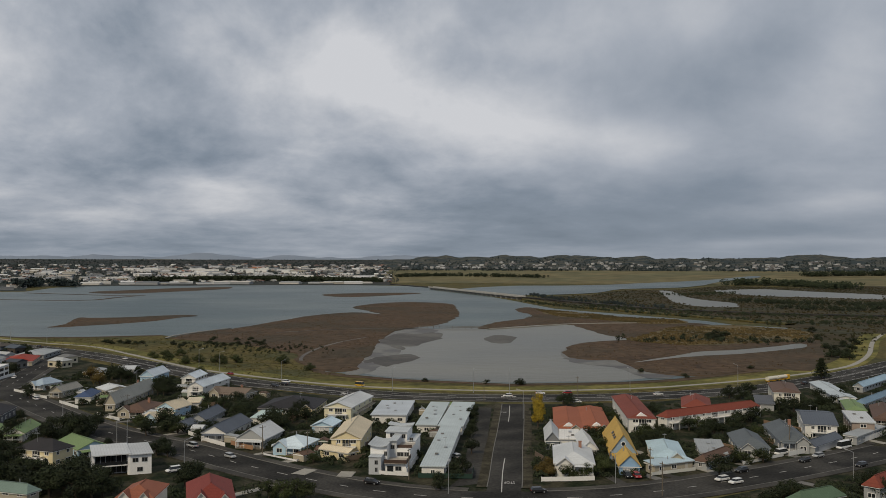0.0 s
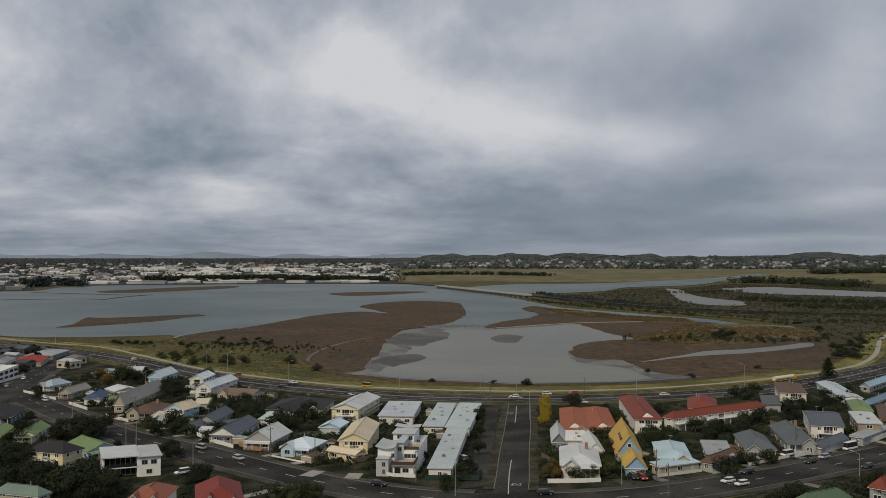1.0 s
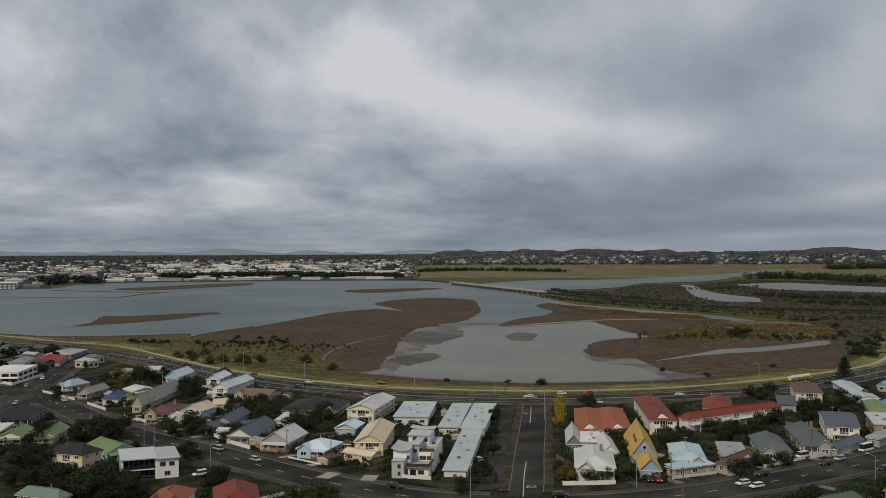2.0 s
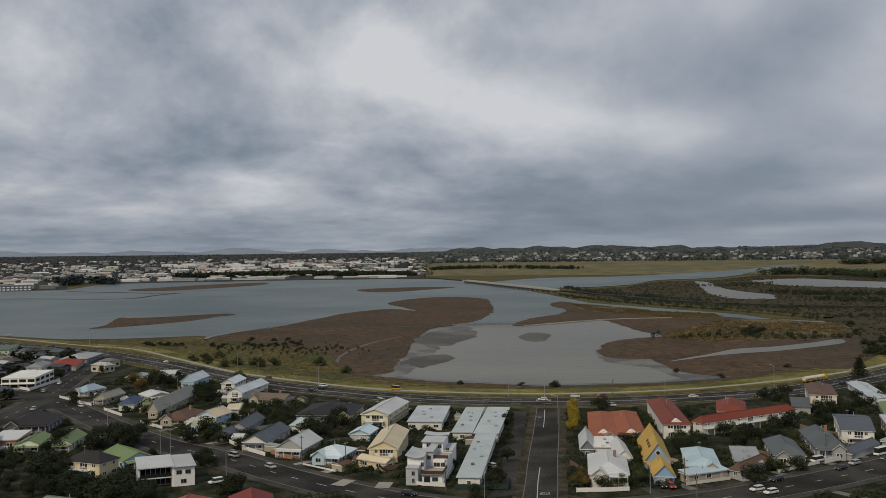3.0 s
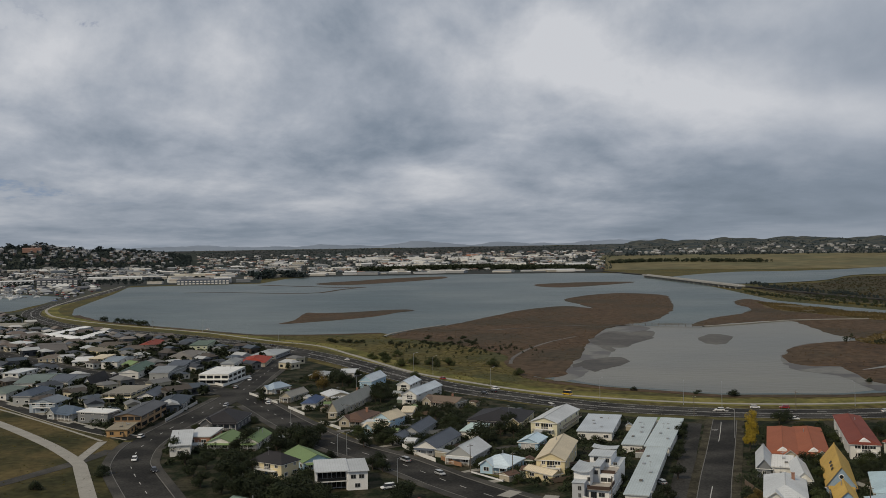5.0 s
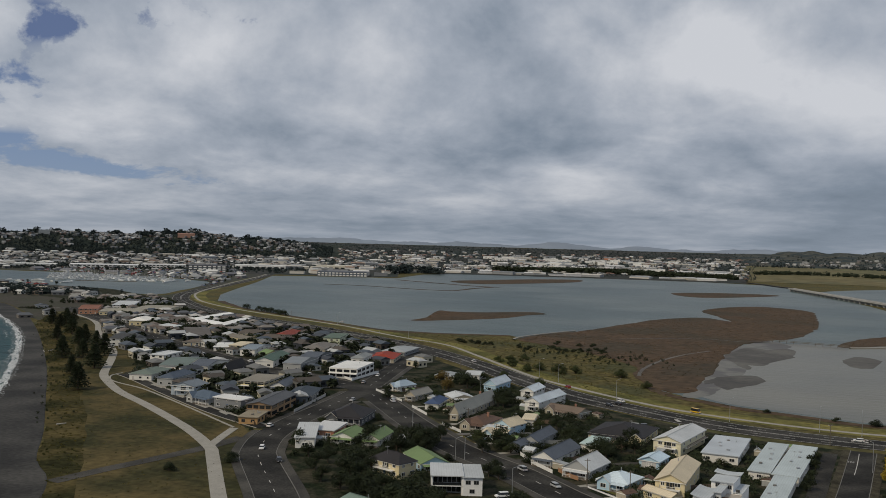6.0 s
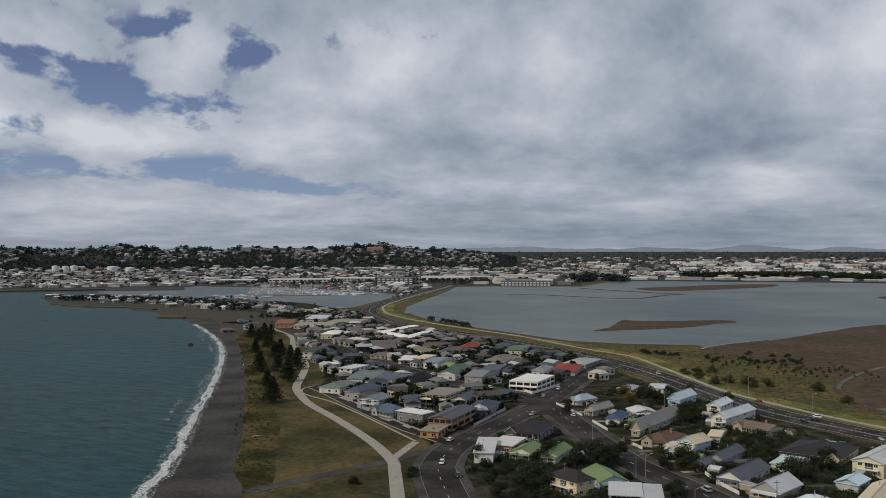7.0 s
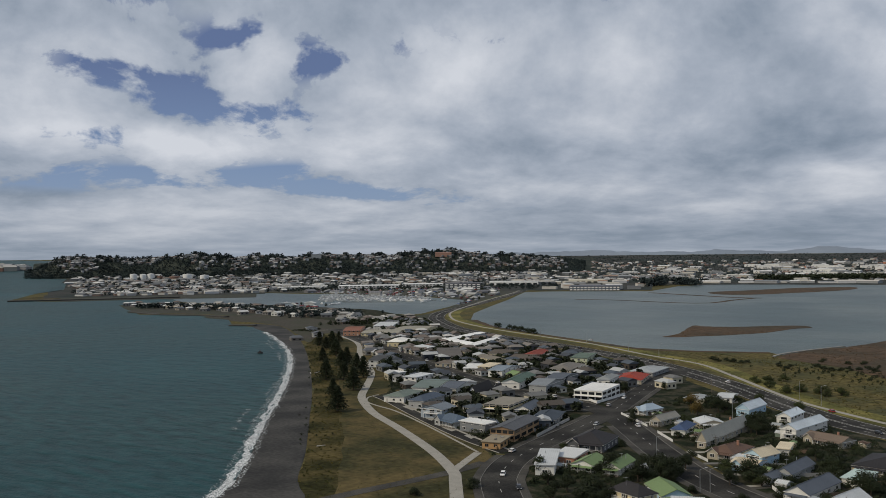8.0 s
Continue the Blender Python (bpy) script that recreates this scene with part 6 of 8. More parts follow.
# ---- vehicles ----
def car_meshes(color, length, height, van):
    w = 0.9
    L = length / 2
    prof = [(-L, 0.35), (-L + 0.05, 0.75), (-L + 0.9 if not van else -L + 0.4, 0.92 if not van else 1.0), (L - 0.1, 0.95), (L, 0.7), (L, 0.35)]
    bm = bmesh.new()
    a = [bm.verts.new((x, -w, z)) for x, z in prof]
    b = [bm.verts.new((x, w, z)) for x, z in prof]
    bm.faces.new(a)
    bm.faces.new(b[::-1])
    for i in range(len(prof)):
        j = (i + 1) % len(prof)
        bm.faces.new((a[j], a[i], b[i], b[j]))
    bmesh.ops.bevel(bm, geom=bm.edges[:], offset=0.05, segments=1, affect="EDGES")
    bmesh.ops.recalc_face_normals(bm, faces=bm.faces)
    body = mesh_of("body", bm, (surf("car_paint_%02d_%02d_%02d" % tuple(round(c * 99) for c in color), color, 0.25, 0.05, 0.5, 3.0, spec=0.6),))
    x0, x1 = (-L + 0.9, L - 0.15) if not van else (-L + 0.35, L - 0.1)

    def taper(z0, z1, i0, i1, mat, name):
        bm = bmesh.new()
        lo = [bm.verts.new(p) for p in ((x0 + i0, -w + 0.06, z0), (x1 - i0 * 0.5, -w + 0.06, z0), (x1 - i0 * 0.5, w - 0.06, z0), (x0 + i0, w - 0.06, z0))]
        hi = [bm.verts.new(p) for p in ((x0 + i1, -w + 0.2, z1), (x1 - i1 * 0.5, -w + 0.2, z1), (x1 - i1 * 0.5, w - 0.2, z1), (x0 + i1, w - 0.2, z1))]
        bm.faces.new(hi)
        for i in range(4):
            bm.faces.new((lo[i], lo[(i + 1) % 4], hi[(i + 1) % 4], hi[i]))
        return mesh_of(name, bm, (mat,))
    glass = taper(0.9, height - 0.08, 0.0, 0.55 if not van else 0.3, GLASS, "window_band")
    roof_bm = bmesh.new()
    i = 0.55 if not van else 0.3
    box(roof_bm, x0 + i - 0.03, -w + 0.18, height - 0.09, x1 - i * 0.5 + 0.03, w - 0.18, height)
    roof = mesh_of("roof", roof_bm, body.materials)
    wb = bmesh.new()
    tube(wb, (0, -0.11, 0), (0, 0.11, 0), 0.33, 0.33, 12)
    wheel = mesh_of("wheel", wb, (RUBBER,))
    rb = bmesh.new()
    tube(rb, (0, -0.125, 0), (0, 0.125, 0), 0.19, 0.19, 10)
    rim = mesh_of("rim", rb, (STEEL,))
    head = mesh_of("headlight", boxm(-0.04, -0.18, -0.07, 0.04, 0.18, 0.07), (WHITE,))
    tail = mesh_of("tail_light", boxm(-0.04, -0.16, -0.09, 0.04, 0.16, 0.09), (paint((0.35, 0.03, 0.02)),))
    return body, glass, roof, wheel, rim, head, tail


CARS = {}


def car(x, y, rz, color, label, length=4.3, height=1.5, van=False, z=0.16):
    key = (color, length, height, van)
    if key not in CARS:
        CARS[key] = car_meshes(color, length, height, van)
    body, glass, roof, wheel, rim, head, tail = CARS[key]
    ob = thing("car" if not van else "van", label, "car" if not van else "van", "cars on the streets", at=pose(x, y, z, 0, 0, rz))
    part("body", body, None, ob)
    part("window_band", glass, None, ob, "dark tinted car windows")
    part("roof", roof, None, ob)
    L = length / 2
    for u in (-L + 0.8, L - 0.75):
        for v in (-0.82, 0.82):
            w = part("wheel", wheel, None, ob, at=pose(u, v, 0.33))
            part("rim", rim, None, w)
    for v in (-0.6, 0.6):
        part("headlight", head, None, ob, at=pose(-L, v, 0.66))
        part("tail_light", tail, None, ob, at=pose(L, v, 0.74))
    return ob


SILVER, CWHITE, CBLACK, CRED, CYELLOW = (0.38, 0.39, 0.40), (0.75, 0.75, 0.74), (0.02, 0.02, 0.022), (0.30, 0.02, 0.02), (0.60, 0.36, 0.02)


def heading(line, x, y):
    p = Vector((x, y))
    i = min(range(len(line) - 1), key=lambda k: (line[k] - p).length)
    e = line[i + 1] - line[i]
    return math.degrees(math.atan2(e.y, e.x))


def on_road(line, pts, color, label, flip=0, **kw):
    for p in pts:
        car(p[0], p[1], heading(line, *p) + flip, color, label, **kw)


on_road(STREET, [(-83.7, 307.5)], SILVER, "silver off-road car on the street", height=1.75, length=4.7)
on_road(STREET, [(-67.4, 291)], SILVER, "silver hatchback on the street", flip=180)
on_road(STREET, [(-181.5, 411.4)], CWHITE, "white car parked at the kerb")
on_road(STREET, [(-134, 358.3)], CBLACK, "dark car parked at the kerb")
on_road(STREET, [(77.1, 262.2), (79.9, 258.9)], CWHITE, "white car parked at the kerb")
on_road(STREET, [(109.8, 287.3)], CBLACK, "black car parked at the kerb")
on_road(STREET, [(116.7, 294.3)], SILVER, "silver car parked at the kerb")
on_road(STREET, [(124.2, 280.7)], CBLACK, "dark car at the kerb")
on_road(STREET, [(130.7, 308.1)], CWHITE, "white minibus parked at the kerb", van=True, length=6.5, height=2.6)
on_road(STREET, [(106.4, 297.9)], CWHITE, "white van in a driveway", van=True, length=4.8, height=2.0)
on_road(CROSS, [(-179.8, 292.7)], CWHITE, "white car driving along the cross street")
on_road(CROSS, [(-163.8, 278.9)], CBLACK, "black car on the cross street")
on_road(CROSS, [(-226, 486.2)], CWHITE, "white car at the street corner")
on_road(STREET, [(-262, 468.8)], CWHITE, "white car on the far street")
on_road(MAIN, [(-81.2, 471.3), (43.3, 432.4), (97.4, 430.2)], CWHITE, "white car on the estuary road")
on_road(MAIN, [(56, 434), (-117.1, 503.7)], CRED, "red car on the estuary road", flip=180)
on_road(MAIN, [(56.4, 406.5)], CWHITE, "white car waiting beside the estuary road")
on_road(MAIN, [(-83.9, 454.8)], CBLACK, "black car on the estuary road")
on_road(MAIN, [(-42.7, 458.3)], CYELLOW, "yellow works van on the estuary road", van=True, length=5.0, height=2.3)
car(-79.2, 271.3, 40, CWHITE, "white off-road car parked in a drive", height=1.75, length=4.6)
car(2.9, 291.4, -60, SILVER, "silver car parked at the motel")
car(51.5, 266.5, 95, CBLACK, "dark car parked before the blue garage")
car(54.0, 265.9, 95, CRED, "red car parked before the blue garage")
car(-59.7, 409.6, 20, CBLACK, "dark car in the courtyard")
car(-412.9, 792.9, 20, CWHITE, "white car on the estuary road")


prng = random.Random(61)
for line, side_off, picks in ((STREET, 6.0, (4, 9, 15, 21, 26, 30, 34, 39, 74, 79, 85)), (CROSS, 5.4, (16, 24, 31)), (MAIN, 3.0, (12, 24, 33, 46, 55, 64, 78))):
    for k in picks:
        if k + 1 < len(line):
            e = (line[k + 1] - line[k]).normalized()
            q = line[k] + Vector((-e.y, e.x)) * side_off * prng.choice((-1, 1))
            car(q.x, q.y, math.degrees(math.atan2(e.y, e.x)) + prng.choice((0, 180)), prng.choice((SILVER, CWHITE, CBLACK, (0.05, 0.07, 0.12))), "parked car at the kerb" if line is not MAIN else "car on the estuary road")


def tanker(x, y, rz):
    ob = thing("tanker_truck", "yellow tanker lorry with two long silver tanks", "truck", at=pose(x, y, 0.16, 0, 0, rz))
    yellow = paint((0.62, 0.36, 0.03), 0.4)
    bm = boxm(7.6, -1.2, 0.7, 9.6, 1.2, 3.0)
    bmesh.ops.bevel(bm, geom=bm.edges[:], offset=0.18, segments=2, affect="EDGES")
    part("cab", bm, yellow, ob)
    part("windscreen", boxm(9.55, -1.05, 1.8, 9.64, 1.05, 2.75), GLASS, ob, "dark windscreen")
    for a, b in ((-9.6, -1.2), (-0.4, 7.2)):
        t = bmesh.new()
        tube(t, (a, 0, 2.1), (b, 0, 2.1), 1.15, 1.15, 14)
        bmesh.ops.scale(t, vec=(1, 1.05, 0.85), verts=t.verts, space=Matrix.Translation((0, 0, -2.1)))
        part("tank", t, surf("tank_cream", (0.62, 0.58, 0.48), 0.35, 0.08), ob, "pale tank barrel")
        part("chassis", boxm(a, -1.0, 0.7, b, 1.0, 1.1), yellow, ob)
    for u in (-8.6, -7.3, -3.2, -1.9, 0.6, 1.9, 5.0, 8.6):
        for v in (-1.05, 1.05):
            wb = bmesh.new()
            tube(wb, (0, -0.15, 0), (0, 0.15, 0), 0.5, 0.5, 12)
            part("wheel", wb, RUBBER, ob, at=pose(u, v, 0.5))


tp = [(170.5, 481.2)][0]
tanker(tp[0], tp[1], heading(MAIN, *tp) + 180)


# ---- street furniture ----
def lamp_post(x, y, h, rz, label="tall galvanised street lamp beside the road"):
    ob = thing("street_lamp", label, "street lamp", "street lamps", at=pose(x, y, 0, 0, 0, rz))
    part("base", tube(bmesh.new(), (0, 0, 0), (0, 0, 0.9), 0.16, 0.14, 8), STEEL, ob)
    part("pole", tube(bmesh.new(), (0, 0, 0.9), (0, 0, h), 0.12, 0.07, 8), STEEL, ob)
    part("arm", tube(bmesh.new(), (0, 0, h - 0.05), (2.2, 0, h + 0.5), 0.05, 0.04, 6), STEEL, ob)
    bm = boxm(2.0, -0.16, h + 0.4, 2.9, 0.16, h + 0.58)
    part("lamp_head", bm, paint((0.5, 0.5, 0.5)), ob, "grey lamp head")
    return ob


for p in [(-143.1, 537.6), (-84.5, 475.7), (-25.9, 444.3), (12.5, 438.2), (29.4, 436.3), (87.3, 445), (143.9, 461.8)]:
    lamp_post(p[0], p[1], 10.5, heading(MAIN, *p) - 90)
for p in [(-408.4, 775.4), (-341.5, 727.3), (-298.1, 692.9), (-482.7, 814.7), (-127.2, 521.7)]:
    lamp_post(p[0], p[1], 10.5, heading(MAIN, *p) - 90)
lamp_post(29.9, 365.3, 11.0, 160)
for p in [(-110, 311.2), (-78, 277.8), (0.5, 246.9), (114.3, 263.3), (46.8, 259.4)] + [(-152, 456.8), (-107.4, 313.7), (-146.6, 356)]:
    lamp_post(p[0], p[1], 8.0, heading(STREET, *p) + 90, "street lamp on the residential street")


def power_pole(x, y, h, rz):
    ob = thing("power_pole", "weathered timber power pole with a crossarm", "power pole", "power poles", at=pose(x, y, 0, 0, 0, rz))
    part("pole", tube(bmesh.new(), (0, 0, 0), (0, 0, h), 0.17, 0.11, 8), TIMBER, ob)
    part("crossarm", boxm(-1.2, -0.06, h - 0.7, 1.2, 0.06, h - 0.55), TIMBER, ob)
    for u in (-1.0, -0.4, 0.4, 1.0):
        part("insulator", tube(bmesh.new(), (u, 0, h - 0.55), (u, 0, h - 0.35), 0.06, 0.04, 6), WHITE, ob)


for p in [(-43, 288.4), (-10.6, 262.8), (57.5, 264.5), (-58.8, 298.3), (110.7, 302.2), (-125.9, 367.2), (56.6, 245.8), (60.1, 428.5), (16.3, 408.7)] + [(-466.1, 787.4), (-190.1, 527.3)]:
    power_pole(p[0], p[1], 9.0, heading(STREET, *p) + 90)


def fence(pts, h, color, label, gap=2.6):
    ob = thing("fence", label, "fence", "garden fences")
    m = paint(color)
    post = mesh_of("post", boxm(-0.07, -0.07, 0, 0.07, 0.07, h + 0.1), (m,))
    panels = {}
    for p, q in zip(pts, pts[1:]):
        p, q = Vector(p), Vector(q)
        e = q - p
        n = max(1, round(e.length / gap))
        a = math.degrees(math.atan2(e.y, e.x))
        L = round(e.length / n, 2)
        if L not in panels:
            panels[L] = mesh_of("panel", boxm(0.07, -0.03, 0.08, L - 0.07, 0.03, h), (m,))
        for i in range(n):
            c = p.lerp(q, i / n)
            part("post", post, None, ob, at=pose(c.x, c.y, 0.2, 0, 0, a))
            part("panel", panels[L], None, ob, at=pose(c.x, c.y, 0.2, 0, 0, a))
    return ob


fence([(-8.0, 264.4), (7.2, 263.6), (8.0, 274.5)], 1.4, (0.022, 0.048, 0.036), "dark green board fence before the motel")
fence([(26.4, 260.4), (34.7, 260.9), (41.5, 262)], 1.3, (0.74, 0.73, 0.70), "white board fence along a villa garden")
fence([(-91.1, 329.4), (-82.6, 317.7), (-73, 307.8)], 1.4, (0.74, 0.73, 0.70), "white garden fence along the street")
fence([(-22, 270.6), (-17.1, 267.8), (-10.8, 266.4)], 1.1, (0.72, 0.71, 0.69), "low white wall before the modern house")
fence([(-57.7, 295), (-45.8, 285.4), (-44.3, 292.3)], 0.6, (0.72, 0.72, 0.72), "low white wall round a front lawn")
fence([(-71.9, 311.4), (-65.2, 304.3), (-62.7, 302.6)], 1.5, (0.33, 0.19, 0.11), "brown timber garden fence")
fence([(91.6, 297.6), (89.6, 282.9), (106.3, 295.3)], 1.0, (0.62, 0.62, 0.60), "pale picket fence along the street")
fence([(107.9, 295.2), (120.2, 304), (135.3, 316.7)], 1.6, (0.66, 0.66, 0.64), "pale board fence along the street")
fence([(58.7, 267.9), (73.1, 274.8)], 1.0, (0.60, 0.60, 0.55), "pale low fence before a bungalow")
fence([(142.7, 319.5), (158.5, 335)], 1.8, (0.62, 0.62, 0.60), "pale wall along the street")
fence([(-250.5, 476.8), (-230, 461.3), (-231.2, 498.2)], 1.5, (0.74, 0.74, 0.72), "white wall round the cube house")
fence([(-203.4, 437.6), (-177.4, 413.2)], 1.2, (0.70, 0.70, 0.68), "white fence along the street")
fence([(-166.8, 401.4), (-152.5, 385.7)], 1.3, (0.70, 0.70, 0.68), "white fence along the street")
fence([(-138.4, 369.2), (-125.2, 356.9)], 1.3, (0.70, 0.70, 0.68), "white fence along the street")
fence([(-207.4, 361.6), (-217, 407.9), (-228.1, 420.2)], 1.5, (0.45, 0.44, 0.42), "grey fence round a corner section")

# white modern house, several stacked boxes with balconies
mx, my, mr, mw, md = -15.4, 284.2, -6, 11.6, 30.9
mh = thing("house", "white modern house of stacked boxes with balconies", "house", "houses by the estuary", at=pose(mx, my, 0, 0, 0, mr))
white, pale = paint((0.80, 0.80, 0.79)), paint((0.46, 0.48, 0.50))


def block(u0, v0, u1, v1, z0, z1, m, name="wall"):
    part(name, boxm(mw * (u0 - 0.5), md * (v0 - 0.5), z0, mw * (u1 - 0.5), md * (v1 - 0.5), z1), m, mh)


brown, slate = paint((0.07, 0.045, 0.035)), roofing((0.46, 0.49, 0.51))


def wave_roof(u0, v0, u1, v1, z, rise):
    """A thin roof that bends down and up again towards its outer edge."""
    bm = bmesh.new()
    rows = []
    for i in range(9):
        k = i / 8
        h = z + rise * (0.9 * (1 - k) ** 2 - 0.55 * math.sin(3.1416 * k) + 0.5 * k)
        x = mw * (u0 + (u1 - u0) * k - 0.5)
        rows.append([bm.verts.new((x, md * (v - 0.5), h + t)) for v, t in ((v0, 0), (v1, 0), (v1, 0.16), (v0, 0.16))])
    for p, q in zip(rows, rows[1:]):
        for i in range(4):
            bm.faces.new((p[i], p[(i + 1) % 4], q[(i + 1) % 4], q[i]))
    bm.faces.new(rows[0])
    bm.faces.new(rows[-1][::-1])
    bmesh.ops.recalc_face_normals(bm, faces=bm.faces)
    part("roof", bm, slate, mh, "curved pale grey metal roof")


block(0.03, 0.0, 0.34, 0.14, 0, 5.0, pale)
block(0.02, -0.01, 0.35, 0.14, 5.01, 5.15, slate, "roof")
block(0.0, 0.141, 0.42, 0.50, 0, 7.2, white)
wave_roof(-0.05, 0.11, 0.45, 0.53, 7.3, 0.7)
block(0.421, 0.30, 0.60, 0.62, 0, 8.0, pale)
block(0.40, 0.28, 0.62, 0.64, 8.01, 8.2, slate, "roof")
block(0.18, 0.621, 0.74, 1.0, 0, 8.9, white)
block(0.15, 0.60, 0.77, 1.02, 8.91, 9.1, slate, "roof")
wave_roof(0.10, 0.90, 0.80, 1.06, 9.2, 0.5)
block(0.421, 0.06, 0.94, 0.299, 0, 3.0, white)
block(0.40, 0.03, 0.97, 0.31, 3.01, 3.2, paint((0.40, 0.36, 0.31)), "terrace")
block(0.40, 0.028, 0.97, 0.040, 3.21, 4.15, brown, "parapet")
block(0.955, 0.041, 0.97, 0.31, 3.21, 4.15, brown, "parapet")
block(0.601, 0.30, 0.95, 0.62, 0, 5.7, white)
block(0.60, 0.34, 0.98, 0.60, 5.71, 5.85, paint((0.40, 0.36, 0.31)), "terrace")
block(0.601, 0.335, 0.98, 0.345, 5.86, 6.7, brown, "parapet")
block(0.741, 0.621, 0.97, 0.98, 0, 6.2, white)
block(0.73, 0.61, 0.99, 1.0, 6.21, 6.35, slate, "roof")
block(0.47, 0.055, 0.62, 0.0595, 0.1, 2.3, GLASS, "garage_door")
block(0.975, 0.0, 0.99, 0.9, 0, 1.9, white, "side_wall")
for u, v, z, w in ((0.22, 0.0, 2.9, 1.0), (0.22, 0.0, 0.8, 0.8), (0.39, 0.141, 4.6, 0.9), (0.39, 0.141, 2.4, 0.9), (0.75, 0.06, 0.9, 1.8), (0.70, 0.30, 3.5, 2.0), (0.86, 0.30, 3.5, 1.4), (0.50, 0.30, 5.6, 1.2), (0.35, 0.621, 7.3, 1.4), (0.65, 0.621, 7.0, 1.2), (0.86, 0.621, 6.0, 1.2)):
    add_window(mh, mw * (u - 0.5), md * (v - 0.5), z, 0, w, 1.25, paint((0.2, 0.2, 0.2)))

# white house with a glazed front and a flat grey roof
gx, gy, gr, gw, gd = -95.8, 274.5, 23, 15.9, 16.5
gh = thing("house", "white two-storey modern house with a glazed front", "house", "houses by the estuary", at=pose(gx, gy, 0, 0, 0, gr))


def gblock(u0, v0, u1, v1, z0, z1, m, name="wall"):
    part(name, boxm(gw * (u0 - 0.5), gd * (v0 - 0.5), z0, gw * (u1 - 0.5), gd * (v1 - 0.5), z1), m, gh)


gblock(0.0, 0.22, 0.62, 1.0, 0, 6.0, pale)
gblock(0.62, 0.0, 1.0, 1.0, 0, 5.8, white)
gblock(-0.02, -0.02, 0.64, 1.02, 6.01, 6.3, roofing(R_LIGHT), "roof")
gblock(0.60, -0.04, 1.03, 1.03, 5.81, 6.0, roofing((0.46, 0.48, 0.49)), "roof")
gblock(0.0, 0.02, 0.62, 0.22, 2.8, 3.1, white, "balcony")
gblock(0.0, 0.02, 0.03, 0.22, 0, 6.0, white, "fin")
gblock(0.59, 0.02, 0.62, 0.22, 0, 6.0, white, "fin")
gblock(0.0, 0.025, 0.62, 0.03, 3.11, 4.0, GLASS, "balustrade")
for k in range(6):
    for z in (0.4, 3.3):
        part("window_bay", boxm(gw * (0.05 + 0.09 * k - 0.5), gd * (0.22 - 0.5) - 0.06, z, gw * (0.05 + 0.09 * k + 0.08 - 0.5), gd * (0.22 - 0.5) + 0.02, z + 2.2), GLASS, gh, "tall dark window bay")
for u, z in ((0.72, 3.6), (0.88, 3.6), (0.8, 0.9)):
    add_window(gh, gw * (u - 0.5), -gd * 0.5, z, 0, 1.6, 1.25, paint((0.2, 0.2, 0.2)))

# pale drives in front of the houses on the park lane
for q in ([(-313.7, 393.8), (-301, 386.7), (-302.7, 394.4), (-314.7, 402.5)], [(-286.4, 375.5), (-273.6, 368.3), (-274.7, 375.4), (-286.1, 381.9)], [(-257.9, 356.8), (-247.9, 351.4), (-248.6, 357.9), (-258.2, 363.8)], [(-237.5, 346.8), (-230.2, 342.3), (-231.2, 348), (-237.6, 351.7)], [(-335, 408.4), (-324.4, 400.7), (-327.1, 408.7), (-336.5, 415)]):
    patch("driveway", q, 0.2, CONCRETE, "pale concrete drive beside the park lane", "driveway", smooth=False)
for p, L in zip([(-461.9, 469.3), (-460.5, 474), (-274.9, 291.9)], (9, 7, 4)):
    ob = thing("driftwood", "bleached driftwood log on the shingle", "driftwood", at=pose(p[0], p[1], 0.2, 0, 0, 15 * L))
    part("log", tube(bmesh.new(), (-L / 2, 0, 0.2), (L / 2, 0.4, 0.25), 0.25, 0.16, 7), paint((0.5, 0.47, 0.42)), ob)

# road paint on the side street: a stop line and the word STOP, read by drivers coming to each end
def letters(x, y, rz, size, stretch):
    cu = bpy.data.curves.new("word", "FONT")
    cu.body, cu.size, cu.align_x = "STOP", size, "CENTER"
    tmp = new("word", cu)
    me = bpy.data.meshes.new_from_object(tmp.evaluated_get(bpy.context.evaluated_depsgraph_get()))
    bpy.data.objects.remove(tmp)
    me.materials.append(MARK)
    ob = new("road_marking", me)
    tagged(ob, "worn white STOP lettering painted on the asphalt", "road marking", kind="structure")
    ob.matrix_basis = pose(x, y, 0.172, 0, 0, rz) @ Matrix.Diagonal((1, stretch, 1, 1))


letters(17.5, 260.7, 178, 1.25, 3.0)
letters(22.9, 378.8, -2, 1.25, 3.0)
band("road_marking", spline([(14.6, 248.5), (16.3, 272.3), (18.1, 291.1)]), -0.14, 0.14, 0.1, 0.176, MARK, "white centre line on the side street", "road marking")
band("road_marking", spline([(23.6, 357.8), (25.1, 374.6), (26.8, 397.6)]), -0.14, 0.14, 0.1, 0.176, MARK, "white centre line on the side street", "road marking")
for k, (p, q) in enumerate(([(24.7, 423.8), (31.3, 423.7)], [(-48.9, 435.3), (-46.3, 429.9)])):
    band("traffic_island", [Vector(p), Vector(q)], -0.8, 0.8, 0.0, 0.3, MARK, "white painted traffic island on the estuary road", "traffic island")
for pts in ([(-39.9, 275.1), (-42.7, 268.2)], [(-28.5, 272.1), (-29.2, 265.4)]):
    band("driveway", [Vector(pts[0]), Vector(pts[1])], -2.2, 2.2, 0.0, 0.28, CONCRETE, "pale concrete driveway crossing the footpath", "driveway")
patch("forecourt", [(3.9, 265.8), (8.8, 332.8), (13.7, 393.2), (18.9, 393.1), (12.8, 303.7), (9.5, 258.9), (0.7, 254)], 0.08, ASPHALT, "asphalt motel forecourt", "forecourt", smooth=False)
